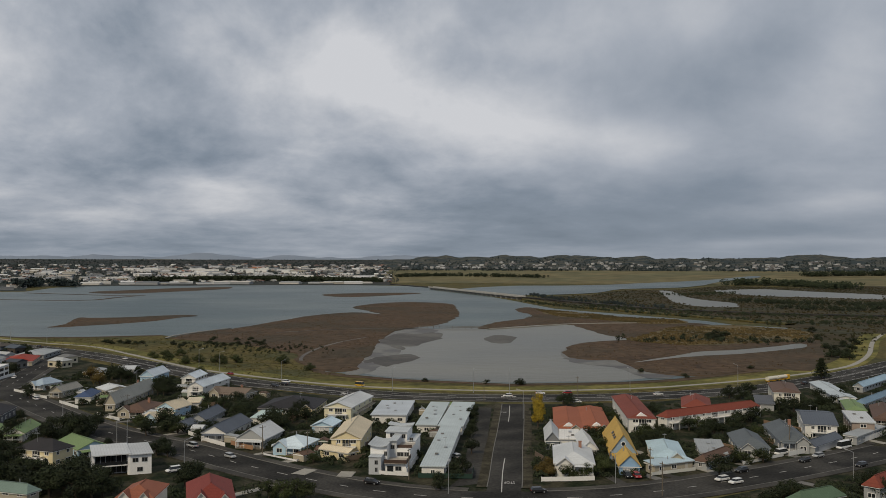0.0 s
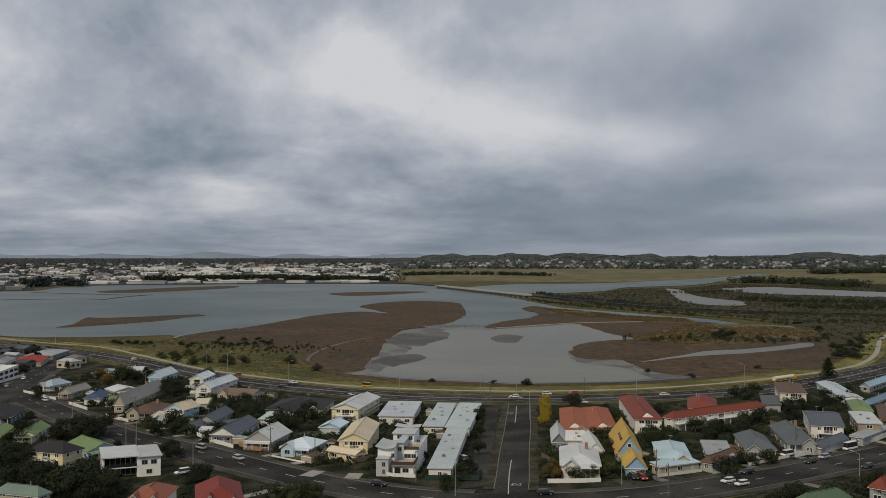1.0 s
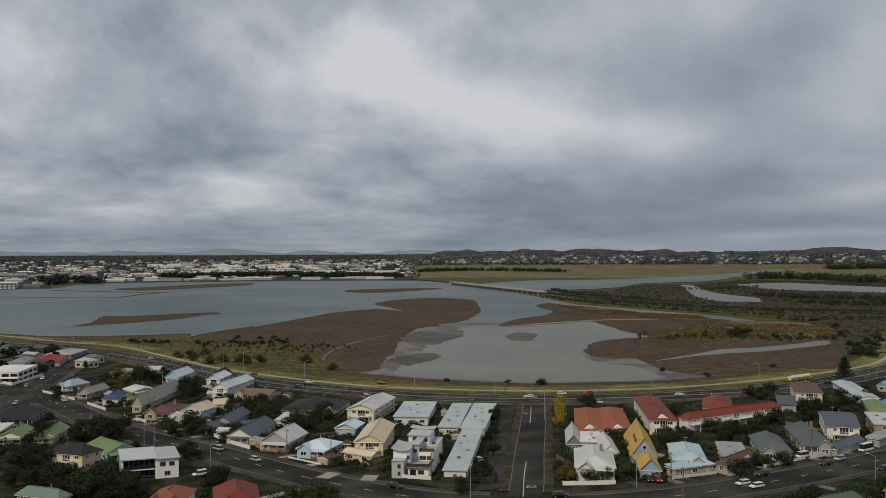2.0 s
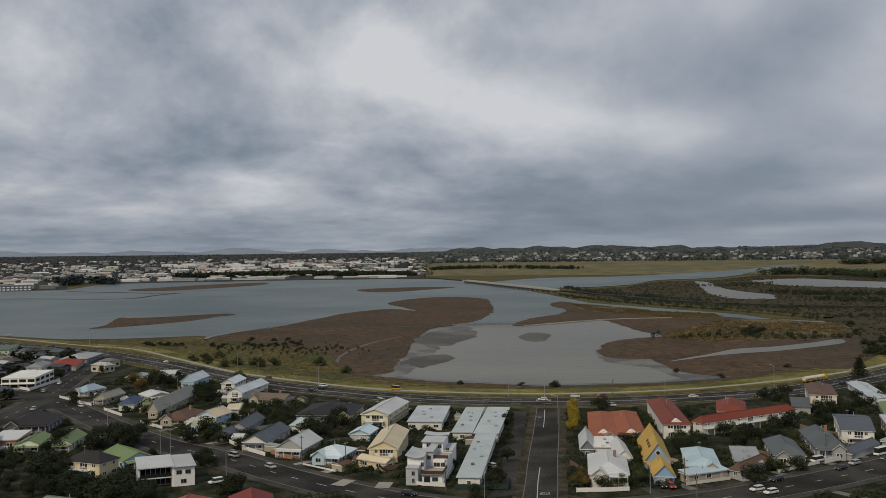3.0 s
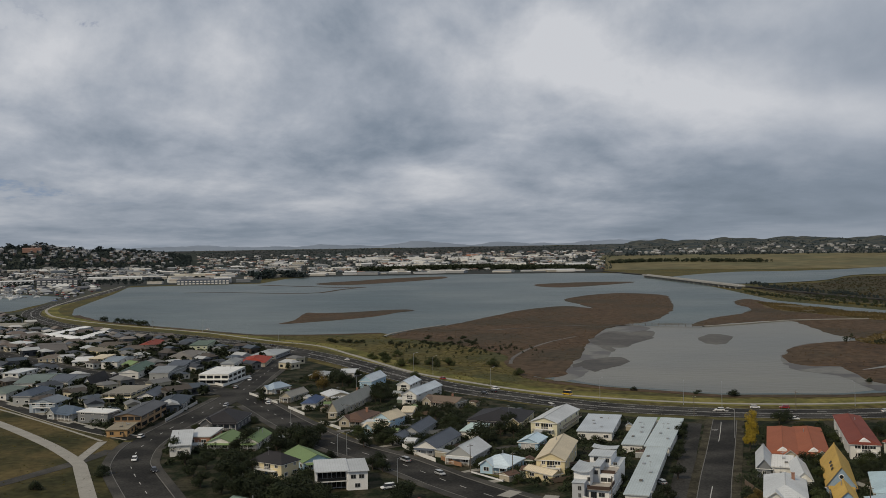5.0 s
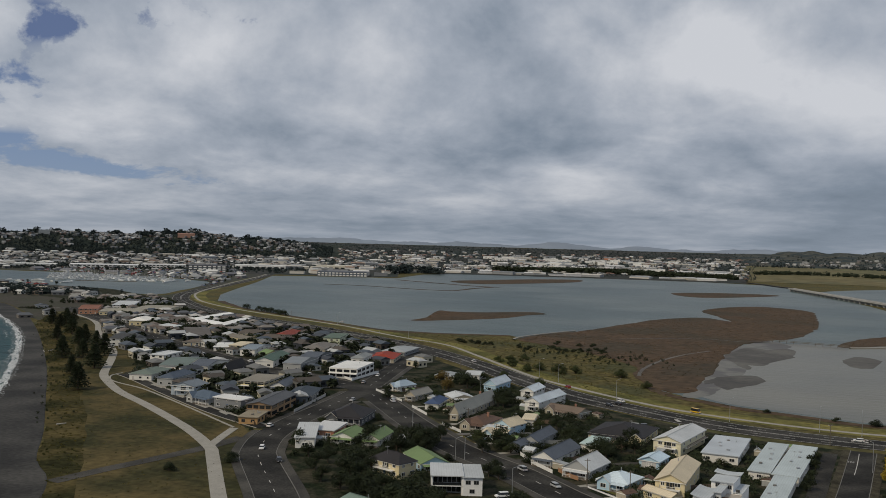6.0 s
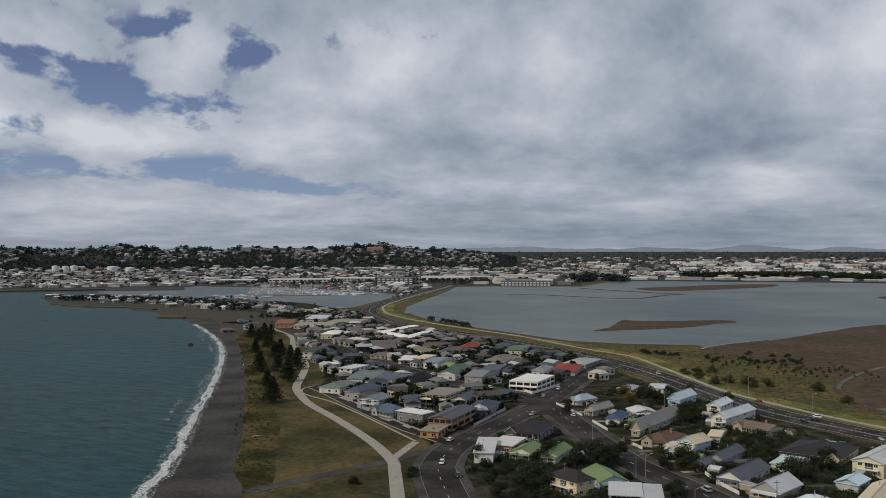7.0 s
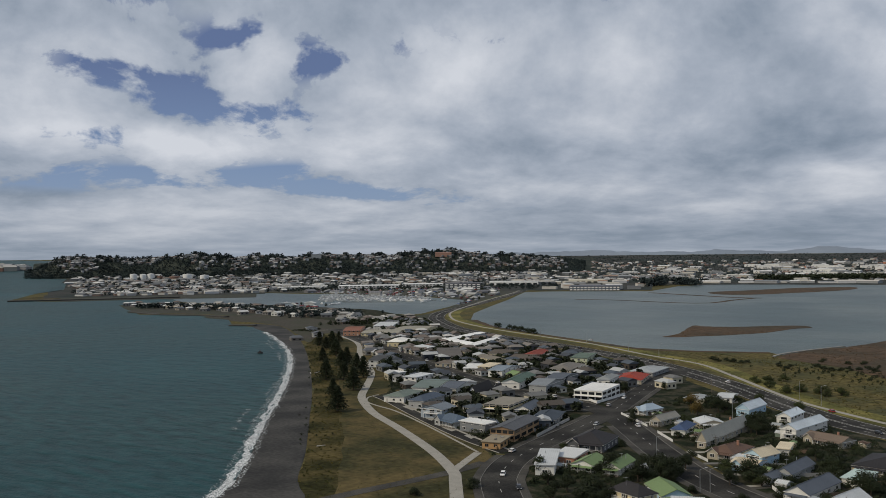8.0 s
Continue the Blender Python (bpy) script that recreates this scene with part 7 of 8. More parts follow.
patch("lawn", [(-57, 298.3), (-44.7, 288.4), (-45.2, 298.1), (-53.6, 305.1)], 0.09, VERGE, "small green front lawn", "lawn", smooth=False)
patch("lawn", [(-358.7, 441.2), (-327.5, 434.2), (-306.8, 398.5), (-346.3, 421.6)], 0.06, LAWN, "small lawn by the lane", "lawn", smooth=False)


def shrubbery(n):  # low planting
    rnd = random.Random(9)
    vs, fs = [], []
    tries = 0
    while n and tries < 60000:
        tries += 1
        hx, hy, a, w, d = rnd.choice(HOUSES)
        x, y = hx + rnd.uniform(-1, 1) * (w + 9), hy + rnd.uniform(-1, 1) * (d + 13)
        if not free(x, y, 0.6) or any((Vector((x, y)) - q).length < 17.5 for q in STREET if abs(q.x - x) < 18):
            continue
        n -= 1
        s = rnd.uniform(1.0, 2.6) if rnd.random() < 0.8 else rnd.uniform(2.6, 4.4)
        for _ in range(int(34 + 26 * s)):
            e = Vector((rnd.gauss(0, 1), rnd.gauss(0, 1), abs(rnd.gauss(0, 1)))).normalized() * s * rnd.uniform(0.6, 0.9)
            c = Vector((x + e.x * 0.9, y + e.y * 1.1, 0.8 * e.z + rnd.uniform(0, 0.3)))
            u = Vector((rnd.uniform(-1, 1), rnd.uniform(-1, 1), rnd.uniform(-0.6, 0.6))).normalized() * rnd.uniform(0.16, 0.36)
            v = u.orthogonal().normalized() * rnd.uniform(0.16, 0.32)
            k = len(vs)
            vs += [c - u, c - v, c + u, c + v]
            fs.append((k, k + 1, k + 2, k + 3))
    me = bpy.data.meshes.new("shrubbery")
    me.from_pydata([tuple(v) for v in vs], [], fs)
    me.materials.append(LEAF_DARK)
    tagged(new("shrubbery", me), "low dark shrubs and hedges filling the gardens", "shrubs", kind="stuff")


shrubbery(3000)

# driveways, back lawns and side fences of the houses along the street
hrng = random.Random(31)
made = 0
for hx, hy, a, w, d in HOUSES:
    p = Vector((hx, hy))
    q = min(STREET, key=lambda s: (s - p).length)
    gap = (q - p).length
    if gap < 60 and made < 46:
        e = (q - p).normalized()
        side_v = Vector((-e.y, e.x)) * (w * 0.55 + 2.2) * hrng.choice((-1, 1))
        p0, p1 = p + side_v + e * 2, q + side_v - e * 7.2
        if (p1 - p0).length > 5 and free(p0.x, p0.y, -0.5):
            band("driveway", [p0, p1], -1.5, 1.5, 0.0, 0.09 + 0.002 * made, hrng.choice((CONCRETE, KERB, FOOTPATH)), "worn concrete driveway beside a house", "driveway")
            made += 1
        f0, f1 = p - side_v * 1.15 - e * (d + 4), p - side_v * 1.15 + e * (d * 0.6)
        mid = (f0 + f1) / 2
        if free(mid.x, mid.y, 0.3) and free(f0.x, f0.y, 0.3):
            fence([tuple(f0), tuple(f1)], 1.6, hrng.choice(((0.16, 0.12, 0.09), (0.3, 0.3, 0.29), (0.22, 0.15, 0.1))), "weathered timber side fence between gardens", gap=6.0)
for k in range(40):
    hx, hy, a, w, d = hrng.choice(HOUSES)
    x, y = hx + hrng.uniform(-1, 1) * (w + 7), hy + hrng.uniform(-1, 1) * (d + 12)
    if free(x, y, 4):
        r = hrng.uniform(3, 5)
        patch("lawn", [(x - r, y - r * 1.5), (x + r, y - r * 1.4), (x + r, y + r * 1.5), (x - r, y + r * 1.6)], 0.07 + 0.001 * k, hrng.choice((LAWN, VERGE)), "small back garden lawn", "lawn")

fence([(-219.6, 335.8), (-207.7, 329.6), (-212.1, 355.1)], 1.4, (0.30, 0.20, 0.11), "ochre timber fence round the corner house")
fence([(-223.4, 390), (-224.6, 416.5)], 1.5, (0.26, 0.25, 0.23), "grey paling fence beside the cross street")

# garden sheds behind the houses
srng = random.Random(12)
sheds = 0
for hx, hy, a, w, d in HOUSES * 2:
    if sheds >= 26:
        break
    ang = srng.uniform(0, 6.28)
    x, y = hx + math.cos(ang) * (w + 5), hy + math.sin(ang) * (d + 6)
    if free(x, y, 2.0) and math.hypot(x, y) < 560:
        sheds += 1
        house(x, y, math.degrees(a) + srng.choice((0, 90)), srng.uniform(2.4, 4.5), srng.uniform(2.4, 5), 2.1, 2.1 + srng.uniform(0.4, 0.9), srng.choice(("gx", "gy", "mono")), srng.choice((LGREY, BEIGE, (0.16, 0.2, 0.16))), srng.choice((R_LIGHT, R_GREY, R_GREEN, R_BROWN)), "small garden shed behind a house", over=0.15, windows=False, name="shed", category="shed", group="garden sheds")
# ---- far shore ----
def pol(az, d):
    a = radians(az)
    return Vector((-math.sin(a) * d, math.cos(a) * d))


far = random.Random(23)


def hill_height(az, d):
    """The wooded hill beyond the harbour: height over the land, by bearing and distance."""
    if not 27.5 < az < 61.6:
        return 0.0
    side = min(1.0, max(0.0, (61.0 - az) / 1.8)) * min(1.0, max(0.0, (az - 28.0) / 5.0))
    rise = min(1.0, max(0.0, (d - 3190) / 360))
    rise = rise * rise * (3 - 2 * rise)
    n = noise.fractal(Vector((az * 0.35, d * 0.0012, 0.0)), 1.0, 2.0, 4)
    return side ** 0.6 * rise * (50 + 13 * n + 4 * math.sin(az * 0.9) + 7 * math.exp(-((az - 38) / 3.5) ** 2) - 9 * math.exp(-((az - 56) / 3.0) ** 2)) * (1 - 1.1 * max(0, (d - 3600) / 1000))


def terrain(name, a0, a1, d0, d1, na, nd, height, material, label, category):
    bm = bmesh.new()
    g = []
    for i in range(na + 1):
        az = a0 + (a1 - a0) * i / na
        row = []
        for j in range(nd + 1):
            d = d0 + (d1 - d0) * j / nd
            p = pol(az, d)
            row.append(bm.verts.new((p.x, p.y, bowl(d) + height(az, d) - (1.5 if j in (0,) else 0))))
        g.append(row)
    for i in range(na):
        for j in range(nd):
            bm.faces.new((g[i][j], g[i + 1][j], g[i + 1][j + 1], g[i][j + 1]))
    for f in bm.faces:
        f.smooth = True
        f.normal_update()
    if sum(f.normal.z for f in bm.faces) < 0:
        bmesh.ops.reverse_faces(bm, faces=bm.faces)
    return tagged(new(name, mesh_of(name, bm, (material,))), label, category, kind="structure")


SCRUB = surf("hill_scrub", (0.024, 0.032, 0.026), 0.95, 0.45, 0.012, 0.08, second=(0.040, 0.045, 0.034), blot=0.07, bump=1.0, spec=0.1)
# Pasture and bush colours carry a mild grey-blue cast painted in for haze.
HAZED_PASTURE = surf("hazed_pasture", (0.086, 0.088, 0.074), 0.95, 0.6, 0.012, 0.05, second=(0.030, 0.039, 0.040), blot=0.04, spec=0.1)
# Distance haze is painted into this range's pale blue base colour.
HAZED_RANGE = surf("hazed_range", (0.235, 0.275, 0.335), 1.0, 0.12, 0.001, 0.006, spec=0.0)
PLAIN = surf("airfield_grass", (0.165, 0.142, 0.075), 0.95, 0.4, 0.004, 0.02, second=(0.105, 0.100, 0.055), blot=0.08, spec=0.1)
TOWNGROUND = surf("town_ground", (0.056, 0.056, 0.052), 0.95, 0.4, 0.006, 0.05, second=(0.026, 0.033, 0.030), blot=0.08, spec=0.1)

terrain("hill", 27.5, 61.6, 3120, 4650, 100, 26, hill_height, SCRUB, "dark wooded hill covered with houses beyond the harbour", "hill")


def inland_height(az, d):
    """The low hills beyond the airfield."""
    n = noise.fractal(Vector((az * 0.5, 3.3, d * 0.002)), 0.9, 2.1, 6)
    swell = 11 * math.exp(-((az + 6) / 5) ** 2) + 9 * math.exp(-((az + 22) / 5) ** 2)
    return max(0.0, min(1.0, max(0.0, (d - 3480) / 800)) ** 0.8 * (7 + 17 * n + swell) * min(1.0, max(0.0, (4.5 - az) / 4)))


terrain("hill", -30, 4.5, 3480, 4850, 140, 22, inland_height, HAZED_PASTURE, "low green-brown hills with patches of bush", "hill")
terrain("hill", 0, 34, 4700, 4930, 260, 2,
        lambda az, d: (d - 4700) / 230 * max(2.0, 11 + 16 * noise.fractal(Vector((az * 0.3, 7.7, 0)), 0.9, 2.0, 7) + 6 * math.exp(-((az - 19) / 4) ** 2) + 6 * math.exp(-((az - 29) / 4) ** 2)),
        HAZED_RANGE, "range on the horizon coloured pale blue-grey for haze", "hill")


def sector(name, a0, a1, d0, d1, material, label, category, z):
    n = 24
    bm = bmesh.new()
    ds = [d0 + (d1 - d0) * k / 6 for k in range(7)]
    g = []
    for i in range(n + 1):
        far_out = [d * (1 + 0.012 * noise.noise(Vector((i * 0.6, k * 2.1, 1)))) for k, d in enumerate(ds)]
        g.append([bm.verts.new((*pol(a0 + (a1 - a0) * i / n, d), bowl(d) + z)) for d in far_out])
    for i in range(n):
        for k in range(6):
            bm.faces.new((g[i][k], g[i + 1][k], g[i + 1][k + 1], g[i][k + 1]))
    bmesh.ops.recalc_face_normals(bm, faces=bm.faces)
    if sum(f.normal.z for f in bm.faces) < 0:
        bmesh.ops.reverse_faces(bm, faces=bm.faces)
    return tagged(new(name, mesh_of(name, bm, (material,))), label, category, kind="structure")


sector("town_ground", 3.5, 30, 2480, 4700, TOWNGROUND, "dark built-up land of the town", "ground", 0.3)
patch("harbour_ground", [tuple(pol(a, d)) for a, d in ((62.6, 2075), (61.2, 2010), (60, 1960), (57, 1950), (57, 2150), (60.2, 2290), (61.4, 2190))], 0.13, LAWN, "rough grass on the land behind the breakwater", "ground", smooth=False)
sector("harbour_ground", 48.5, 59.6, 1945, 2140, MATS["spit_ground"], "bare harbour ground behind the breakwater", "ground", 0.15)
sector("town_ground", 48, 60.5, 2130, 2300, TOWNGROUND, "built-up land of the harbour district", "ground", 0.25)
sector("town_ground", 30, 60.3, 2290, 3250, TOWNGROUND, "built-up land of the harbour district", "ground", 0.2)
sector("town_ground", 24.4, 33.5, 2125, 2490, TOWNGROUND, "built-up land beside the estuary causeway", "ground", 0.22)
sector("airfield", -27, 3.8, 2640, 3520, PLAIN, "wide yellow-green airfield grass", "field", 0.5)

# woods: many small clumps in one mesh each
def woods(name, spots, h, label, leaf=None, per=34):
    vs, fs = [], []
    for x, y, z in spots:
        s = h * far.uniform(0.6, 1.25)
        for _ in range(per):
            v = Vector((far.gauss(0, 1), far.gauss(0, 1), far.gauss(0, 1))).normalized() * s * far.uniform(0.55, 1.0)
            c = Vector((x + 0.42 * v.x + far.gauss(0, 0.1) * s, y + 0.42 * v.y + far.gauss(0, 0.1) * s, z + 0.5 * s + 0.46 * v.z))
            u = Vector((far.uniform(-1, 1), far.uniform(-1, 1), far.uniform(-0.6, 0.6))).normalized() * s * far.uniform(0.09, 0.21)
            w = u.orthogonal().normalized() * s * far.uniform(0.08, 0.18)
            k = len(vs)
            vs += [c - u, c - w * 0.9, c + u, c + w]
            fs.append((k, k + 1, k + 2, k + 3))
    me = bpy.data.meshes.new(name)
    me.from_pydata([tuple(v) for v in vs], [], fs)
    me.materials.append(leaf or LEAF_HAZE)
    return tagged(new(name, me), label, "trees", kind="stuff")


def along(pts, n, wide, base=0.0):
    line = spline(pts, step=30)
    out = []
    for _ in range(n):
        i = far.randrange(len(line) - 1)
        p = line[i].lerp(line[i + 1], far.random())
        q = p + Vector((far.gauss(0, wide), far.gauss(0, wide)))
        out.append((q.x, q.y, bowl(q.length) + base))
    return out


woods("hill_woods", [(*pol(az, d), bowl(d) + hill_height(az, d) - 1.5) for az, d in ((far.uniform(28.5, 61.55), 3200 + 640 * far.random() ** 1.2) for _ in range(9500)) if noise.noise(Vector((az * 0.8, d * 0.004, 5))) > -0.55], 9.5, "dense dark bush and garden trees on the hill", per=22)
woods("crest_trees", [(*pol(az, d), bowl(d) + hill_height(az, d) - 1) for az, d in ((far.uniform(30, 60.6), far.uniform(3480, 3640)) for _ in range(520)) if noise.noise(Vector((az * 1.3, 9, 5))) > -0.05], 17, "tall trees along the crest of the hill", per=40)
woods("shore_trees", along([(-201.3, 2656.5), (-296.4, 2655.3), (-429.7, 2680.8), (-564.9, 2703.3), (-686.4, 2656), (-788.4, 2608), (-841.5, 2567.3)], 1100, 12), 15, "dark belt of trees along the town shore", LEAF_DARK)
woods("shore_trees", along([(-972.9, 2136.7), (-1033.1, 2338.2), (-989.9, 2349.1), (-912, 2236.6)], 90, 12), 20, "dark clump of trees on the town shore")
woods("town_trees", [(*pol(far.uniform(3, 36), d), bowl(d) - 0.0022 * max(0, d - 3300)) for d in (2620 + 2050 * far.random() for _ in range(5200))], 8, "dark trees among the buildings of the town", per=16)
woods("field_trees", along([(-153.9, 2974.7), (-48.8, 3052.8), (78.9, 3046.8), (204.9, 2999.2), (308.3, 2950.1)], 260, 14), 11, "line of dark trees across the airfield", LEAF_DARK)
woods("marsh_trees", along([(745.1, 2489.9), (830.6, 2502.9), (890.7, 2424.2), (934.9, 2278), (916.3, 2136.9)], 170, 22), 17, "open stand of trees on the far marsh", LEAF_DARK)
woods("marsh_trees", along([(1128.2, 2925.8), (1264.3, 2947.3), (1376.5, 2911.2)], 140, 14), 16, "dark windbreak on the plain", LEAF_DARK)
woods("marsh_scrub", along([(463.7, 1477.7), (495.5, 1395), (549.9, 1381.7), (626.1, 1328.3), (587.8, 1247.1), (494.8, 1188.9), (461.5, 1257.3)], 330, 18), 6, "dense dark scrub on the marsh", LEAF_DARK)
woods("marsh_scrub", along([(425.8, 1755.8), (478.6, 1757.6), (548.3, 1889.3)], 90, 18), 5, "dark scrub round the marsh ponds", LEAF_DARK)
woods("bank_scrub", along([(123.9, 1439.4), (165.4, 1290.6), (217.5, 1155.8), (255.5, 1082.2), (288.7, 1039.4), (312.9, 979.9), (339.6, 926.1), (393.6, 946.2), (441.9, 937.8)], 300, 8), 3.6, "dark scrub along the channel bank", LEAF_DARK)
woods("bank_scrub", along([(206.9, 1306), (258.3, 1182.9), (311, 1119.4), (365.4, 1083.8), (414.8, 1042.6), (486.6, 1032.6)], 200, 10), 3.6, "dark scrub along the railway bank", LEAF_DARK)
woods("bank_scrub", along([(159.9, 1734.9), (192.5, 1500.8), (247.5, 1357.1), (289.6, 1225.8)], 160, 10), 5, "scrub on the bridge approach")
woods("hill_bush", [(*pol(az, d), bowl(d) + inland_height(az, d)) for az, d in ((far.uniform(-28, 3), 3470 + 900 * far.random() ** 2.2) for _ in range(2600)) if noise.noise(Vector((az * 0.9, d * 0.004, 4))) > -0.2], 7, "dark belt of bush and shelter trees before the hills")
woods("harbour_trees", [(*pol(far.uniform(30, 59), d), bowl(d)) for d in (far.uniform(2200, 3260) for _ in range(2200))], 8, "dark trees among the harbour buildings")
woods("spit_trees", along([(-1323.1, 940.8), (-1247.7, 963.5), (-1146.5, 963), (-1092.9, 974), (-972.1, 943.1), (-906.1, 922.5), (-898.7, 982.1)], 420, 16), 8, "dark garden trees on the spit")
woods("park_scrub", along([(-653.9, 669.8), (-514.7, 523), (-400.3, 413.6), (-328.1, 341.1), (-277.5, 290.1)], 90, 4), 1.3, "low scrub between the beach and the park", LEAF_DARK)
woods("marsh_bushes", along([(150.2, 711.1), (181.1, 732.1), (211.8, 717.7), (239.8, 712.7), (273.9, 712.6)], 60, 10), 4, "scattered dark bushes in the reeds", LEAF_DARK)
woods("reserve_scrub", along([(-187.5, 680.7), (-155.2, 667.9), (-128.3, 655), (-107.6, 626.7)], 110, 16), 2.2, "low rough scrub in the reserve grass", LEAF_DARK)


# tussocks, rushes and low plants over the open ground
def tussocks(name, pts, z, n, size, material, label, grain=0.03, bare=-0.35, blades=6, keep_off=()):
    """Low clumps of upright blades scattered in drifts over one stretch of ground."""
    x0, x1, y0, y1 = min(p[0] for p in pts), max(p[0] for p in pts), min(p[1] for p in pts), max(p[1] for p in pts)
    vs, fs = [], []
    for _ in range(n * 6):
        if n <= 0:
            break
        x, y = far.uniform(x0, x1), far.uniform(y0, y1)
        if noise.fractal(Vector((x * grain, y * grain * 0.6, z + 3)), 1.0, 2.0, 4) < bare or not inside(x, y, pts) or any(inside(x, y, q) for q in keep_off):
            continue
        n -= 1
        s = far.uniform(0.5, 1.3) * size
        for _ in range(blades):
            a, r = far.uniform(0, 6.283), s * far.uniform(0.1, 0.9)
            u = Vector((math.cos(a), math.sin(a), 0)) * s * far.uniform(0.2, 0.45)
            c = Vector((x + math.sin(a * 3.1) * r, y + math.cos(a * 3.1) * r, z - 0.03))
            t = Vector((far.uniform(-0.25, 0.25) * s, far.uniform(-0.25, 0.25) * s, s * far.uniform(0.35, 0.75)))
            k = len(vs)
            vs += [c - u, c + u, c + u * 0.6 + t, c - u * 0.6 + t]
            fs.append((k, k + 1, k + 2, k + 3))
    me = bpy.data.meshes.new(name)
    me.from_pydata([tuple(v) for v in vs], [], fs)
    me.materials.append(material)
    return tagged(new(name, me), label, "plants", kind="stuff")


RUSH = surf("saltmarsh_rush", (0.125, 0.080, 0.044), 0.95, 0.5, 0.02, 0.4, second=(0.066, 0.049, 0.029), blot=0.08, spec=0.05)
MARSH_RUSH = surf("marsh_rush", (0.064, 0.054, 0.028), 0.95, 0.5, 0.01, 0.2, second=(0.034, 0.036, 0.020), blot=0.08, spec=0.05)
PONDS = [pts for label, rows in REGIONS.items() if "pond" in label or "pool" in label or "channel beyond" in label for pts, z in rows]
TUFT = surf("rough_grass", (0.120, 0.104, 0.038), 0.95, 0.5, 0.03, 0.5, second=(0.070, 0.070, 0.028), blot=0.08, spec=0.05)
tussocks("reserve_tussocks", [(-330, 722), (-240, 650), (-150, 548), (-85, 482), (-62, 505), (-95, 575), (-112, 630), (-172, 700), (-217, 738), (-300, 748)], 0.05, 1500, 0.6, TUFT, "rough tufted grass on the reserve")
for label, n, size, mat, text in (
        ("brown saltmarsh mudflat with short rusty plants", 4500, 0.5, RUSH, "short dark saltmarsh plants over the mudflat"),
        ("brown saltmarsh mudflat edged by the lagoon", 3000, 0.5, RUSH, "short dark saltmarsh plants beside the lagoon"),
        ("golden dry reeds on the saltmarsh", 2600, 1.3, REEDS, "drifts of dry golden rushes"),
        ("brown-olive saltmarsh beyond the channel", 6500, 1.8, MARSH_RUSH, "dark rushes over the far saltmarsh"),
        ("long low brown mud island in the estuary", 400, 0.5, RUSH, "short dark plants on the mud island"),
        ("dark rough dune grass between the beach and the lawn", 3600, 0.6, TUFT, "rough dune grass behind the beach"),
        ("olive mown grass park behind the beach", 2600, 0.35, TUFT, "ragged patches of longer grass in the park")):
    for pts, z in REGIONS[label]:
        tussocks("tussocks", pts, z, n, size, mat, text, keep_off=PONDS)

# embankments and the road bridge
band("bank", spline([(126.8, 1526.3), (167.5, 1307.2), (220, 1169.1), (258.3, 1093.8), (285.8, 1028.9), (309.9, 970.6), (336.5, 917.7)], step=30), -5, 9, 0.0, 1.6, GRASS, "grassy bank beside the channel", "bank")
band("road", spline([(128.2, 1624.4), (158.9, 1525), (215.3, 1358.5), (267.7, 1225.7), (321.7, 1157.6), (401.8, 1095.2), (496.7, 1054)], step=30), -5, 5, 0.0, 2.0, ASPHALT, "low road on an embankment across the marsh", "road")
band("road", spline([(-38.5, 2244.1), (-64, 2296.9), (-127.7, 2470.1), (-196.6, 2595)], step=30), -6, 6, 0.0, 2.0, ASPHALT, "approach road of the bridge", "road")
b0, b1 = [Vector(p) for p in [(-37.3, 2103.9), (123.1, 1526.4)]]
ob = thing("road_bridge", "long low grey concrete road bridge over the channel", "bridge")
span = (b1 - b0)
ang = math.degrees(math.atan2(span.y, span.x))
CGREY = surf("bridge_concrete", (0.36, 0.355, 0.34), 0.85, 0.15, 0.1, 1.0)
ob.matrix_basis = pose(b0.x, b0.y, 0, 0, 0, ang)
part("deck", boxm(0, -6, 4.4, span.length, 6, 6.0), CGREY, ob)
for v in (-6.0, 5.7):
    part("parapet", boxm(0, v, 6.02, span.length, v + 0.3, 7.0), CGREY, ob)
pier = mesh_of("pier", boxm(-0.9, -5.0, -0.2, 0.9, 5.0, 3.8), (CGREY,))
cap = mesh_of("pier_cap", boxm(-1.3, -6.2, 3.8, 1.3, 6.2, 4.39), (CGREY,))
n = 22
for i in range(n):
    u = span.length * (i + 0.5) / n
    part("pier", pier, None, ob, at=pose(u, 0, 0))
    part("pier_cap", cap, None, ob, at=pose(u, 0, 0))
# low timber causeway over the lagoon mouth
c0, c1 = [Vector(p) for p in [(-26.8, 864.8), (37, 849.7)]]
ob = thing("footbridge", "low dark timber footbridge over the lagoon mouth", "footbridge")
span = c1 - c0
ob.matrix_basis = pose(c0.x, c0.y, 0, 0, 0, math.degrees(math.atan2(span.y, span.x)))
part("deck", boxm(0, -1.2, 1.3, span.length, 1.2, 1.55), TIMBER, ob)
for v in (-1.2, 1.1):
    part("rail", boxm(0, v, 2.3, span.length, v + 0.1, 2.45), TIMBER, ob)
pile = mesh_of("pile", tube(bmesh.new(), (0, -1, -0.2), (0, -1, 2.4), 0.18, 0.16, 6), (TIMBER,))
for i in range(int(span.length / 6)):
    part("pile", pile, None, ob, at=pose(3 + 6 * i, 0, 0))
band("causeway", spline([(38, 849.7), (75.2, 878.6), (117.1, 917.3), (164.1, 933.1), (222.2, 941.8)], step=30), -1.5, 1.5, 0.0, 0.9, CONCRETE, "narrow pale causeway across the saltmarsh", "path")
band("causeway", spline([(-26.8, 864.8), (-48.6, 843.7), (-74.4, 851.1), (-112.4, 831), (-146.7, 798.8)], step=30), -1.2, 1.2, 0.0, 0.6, WETMUD, "narrow muddy track across the saltmarsh", "path")
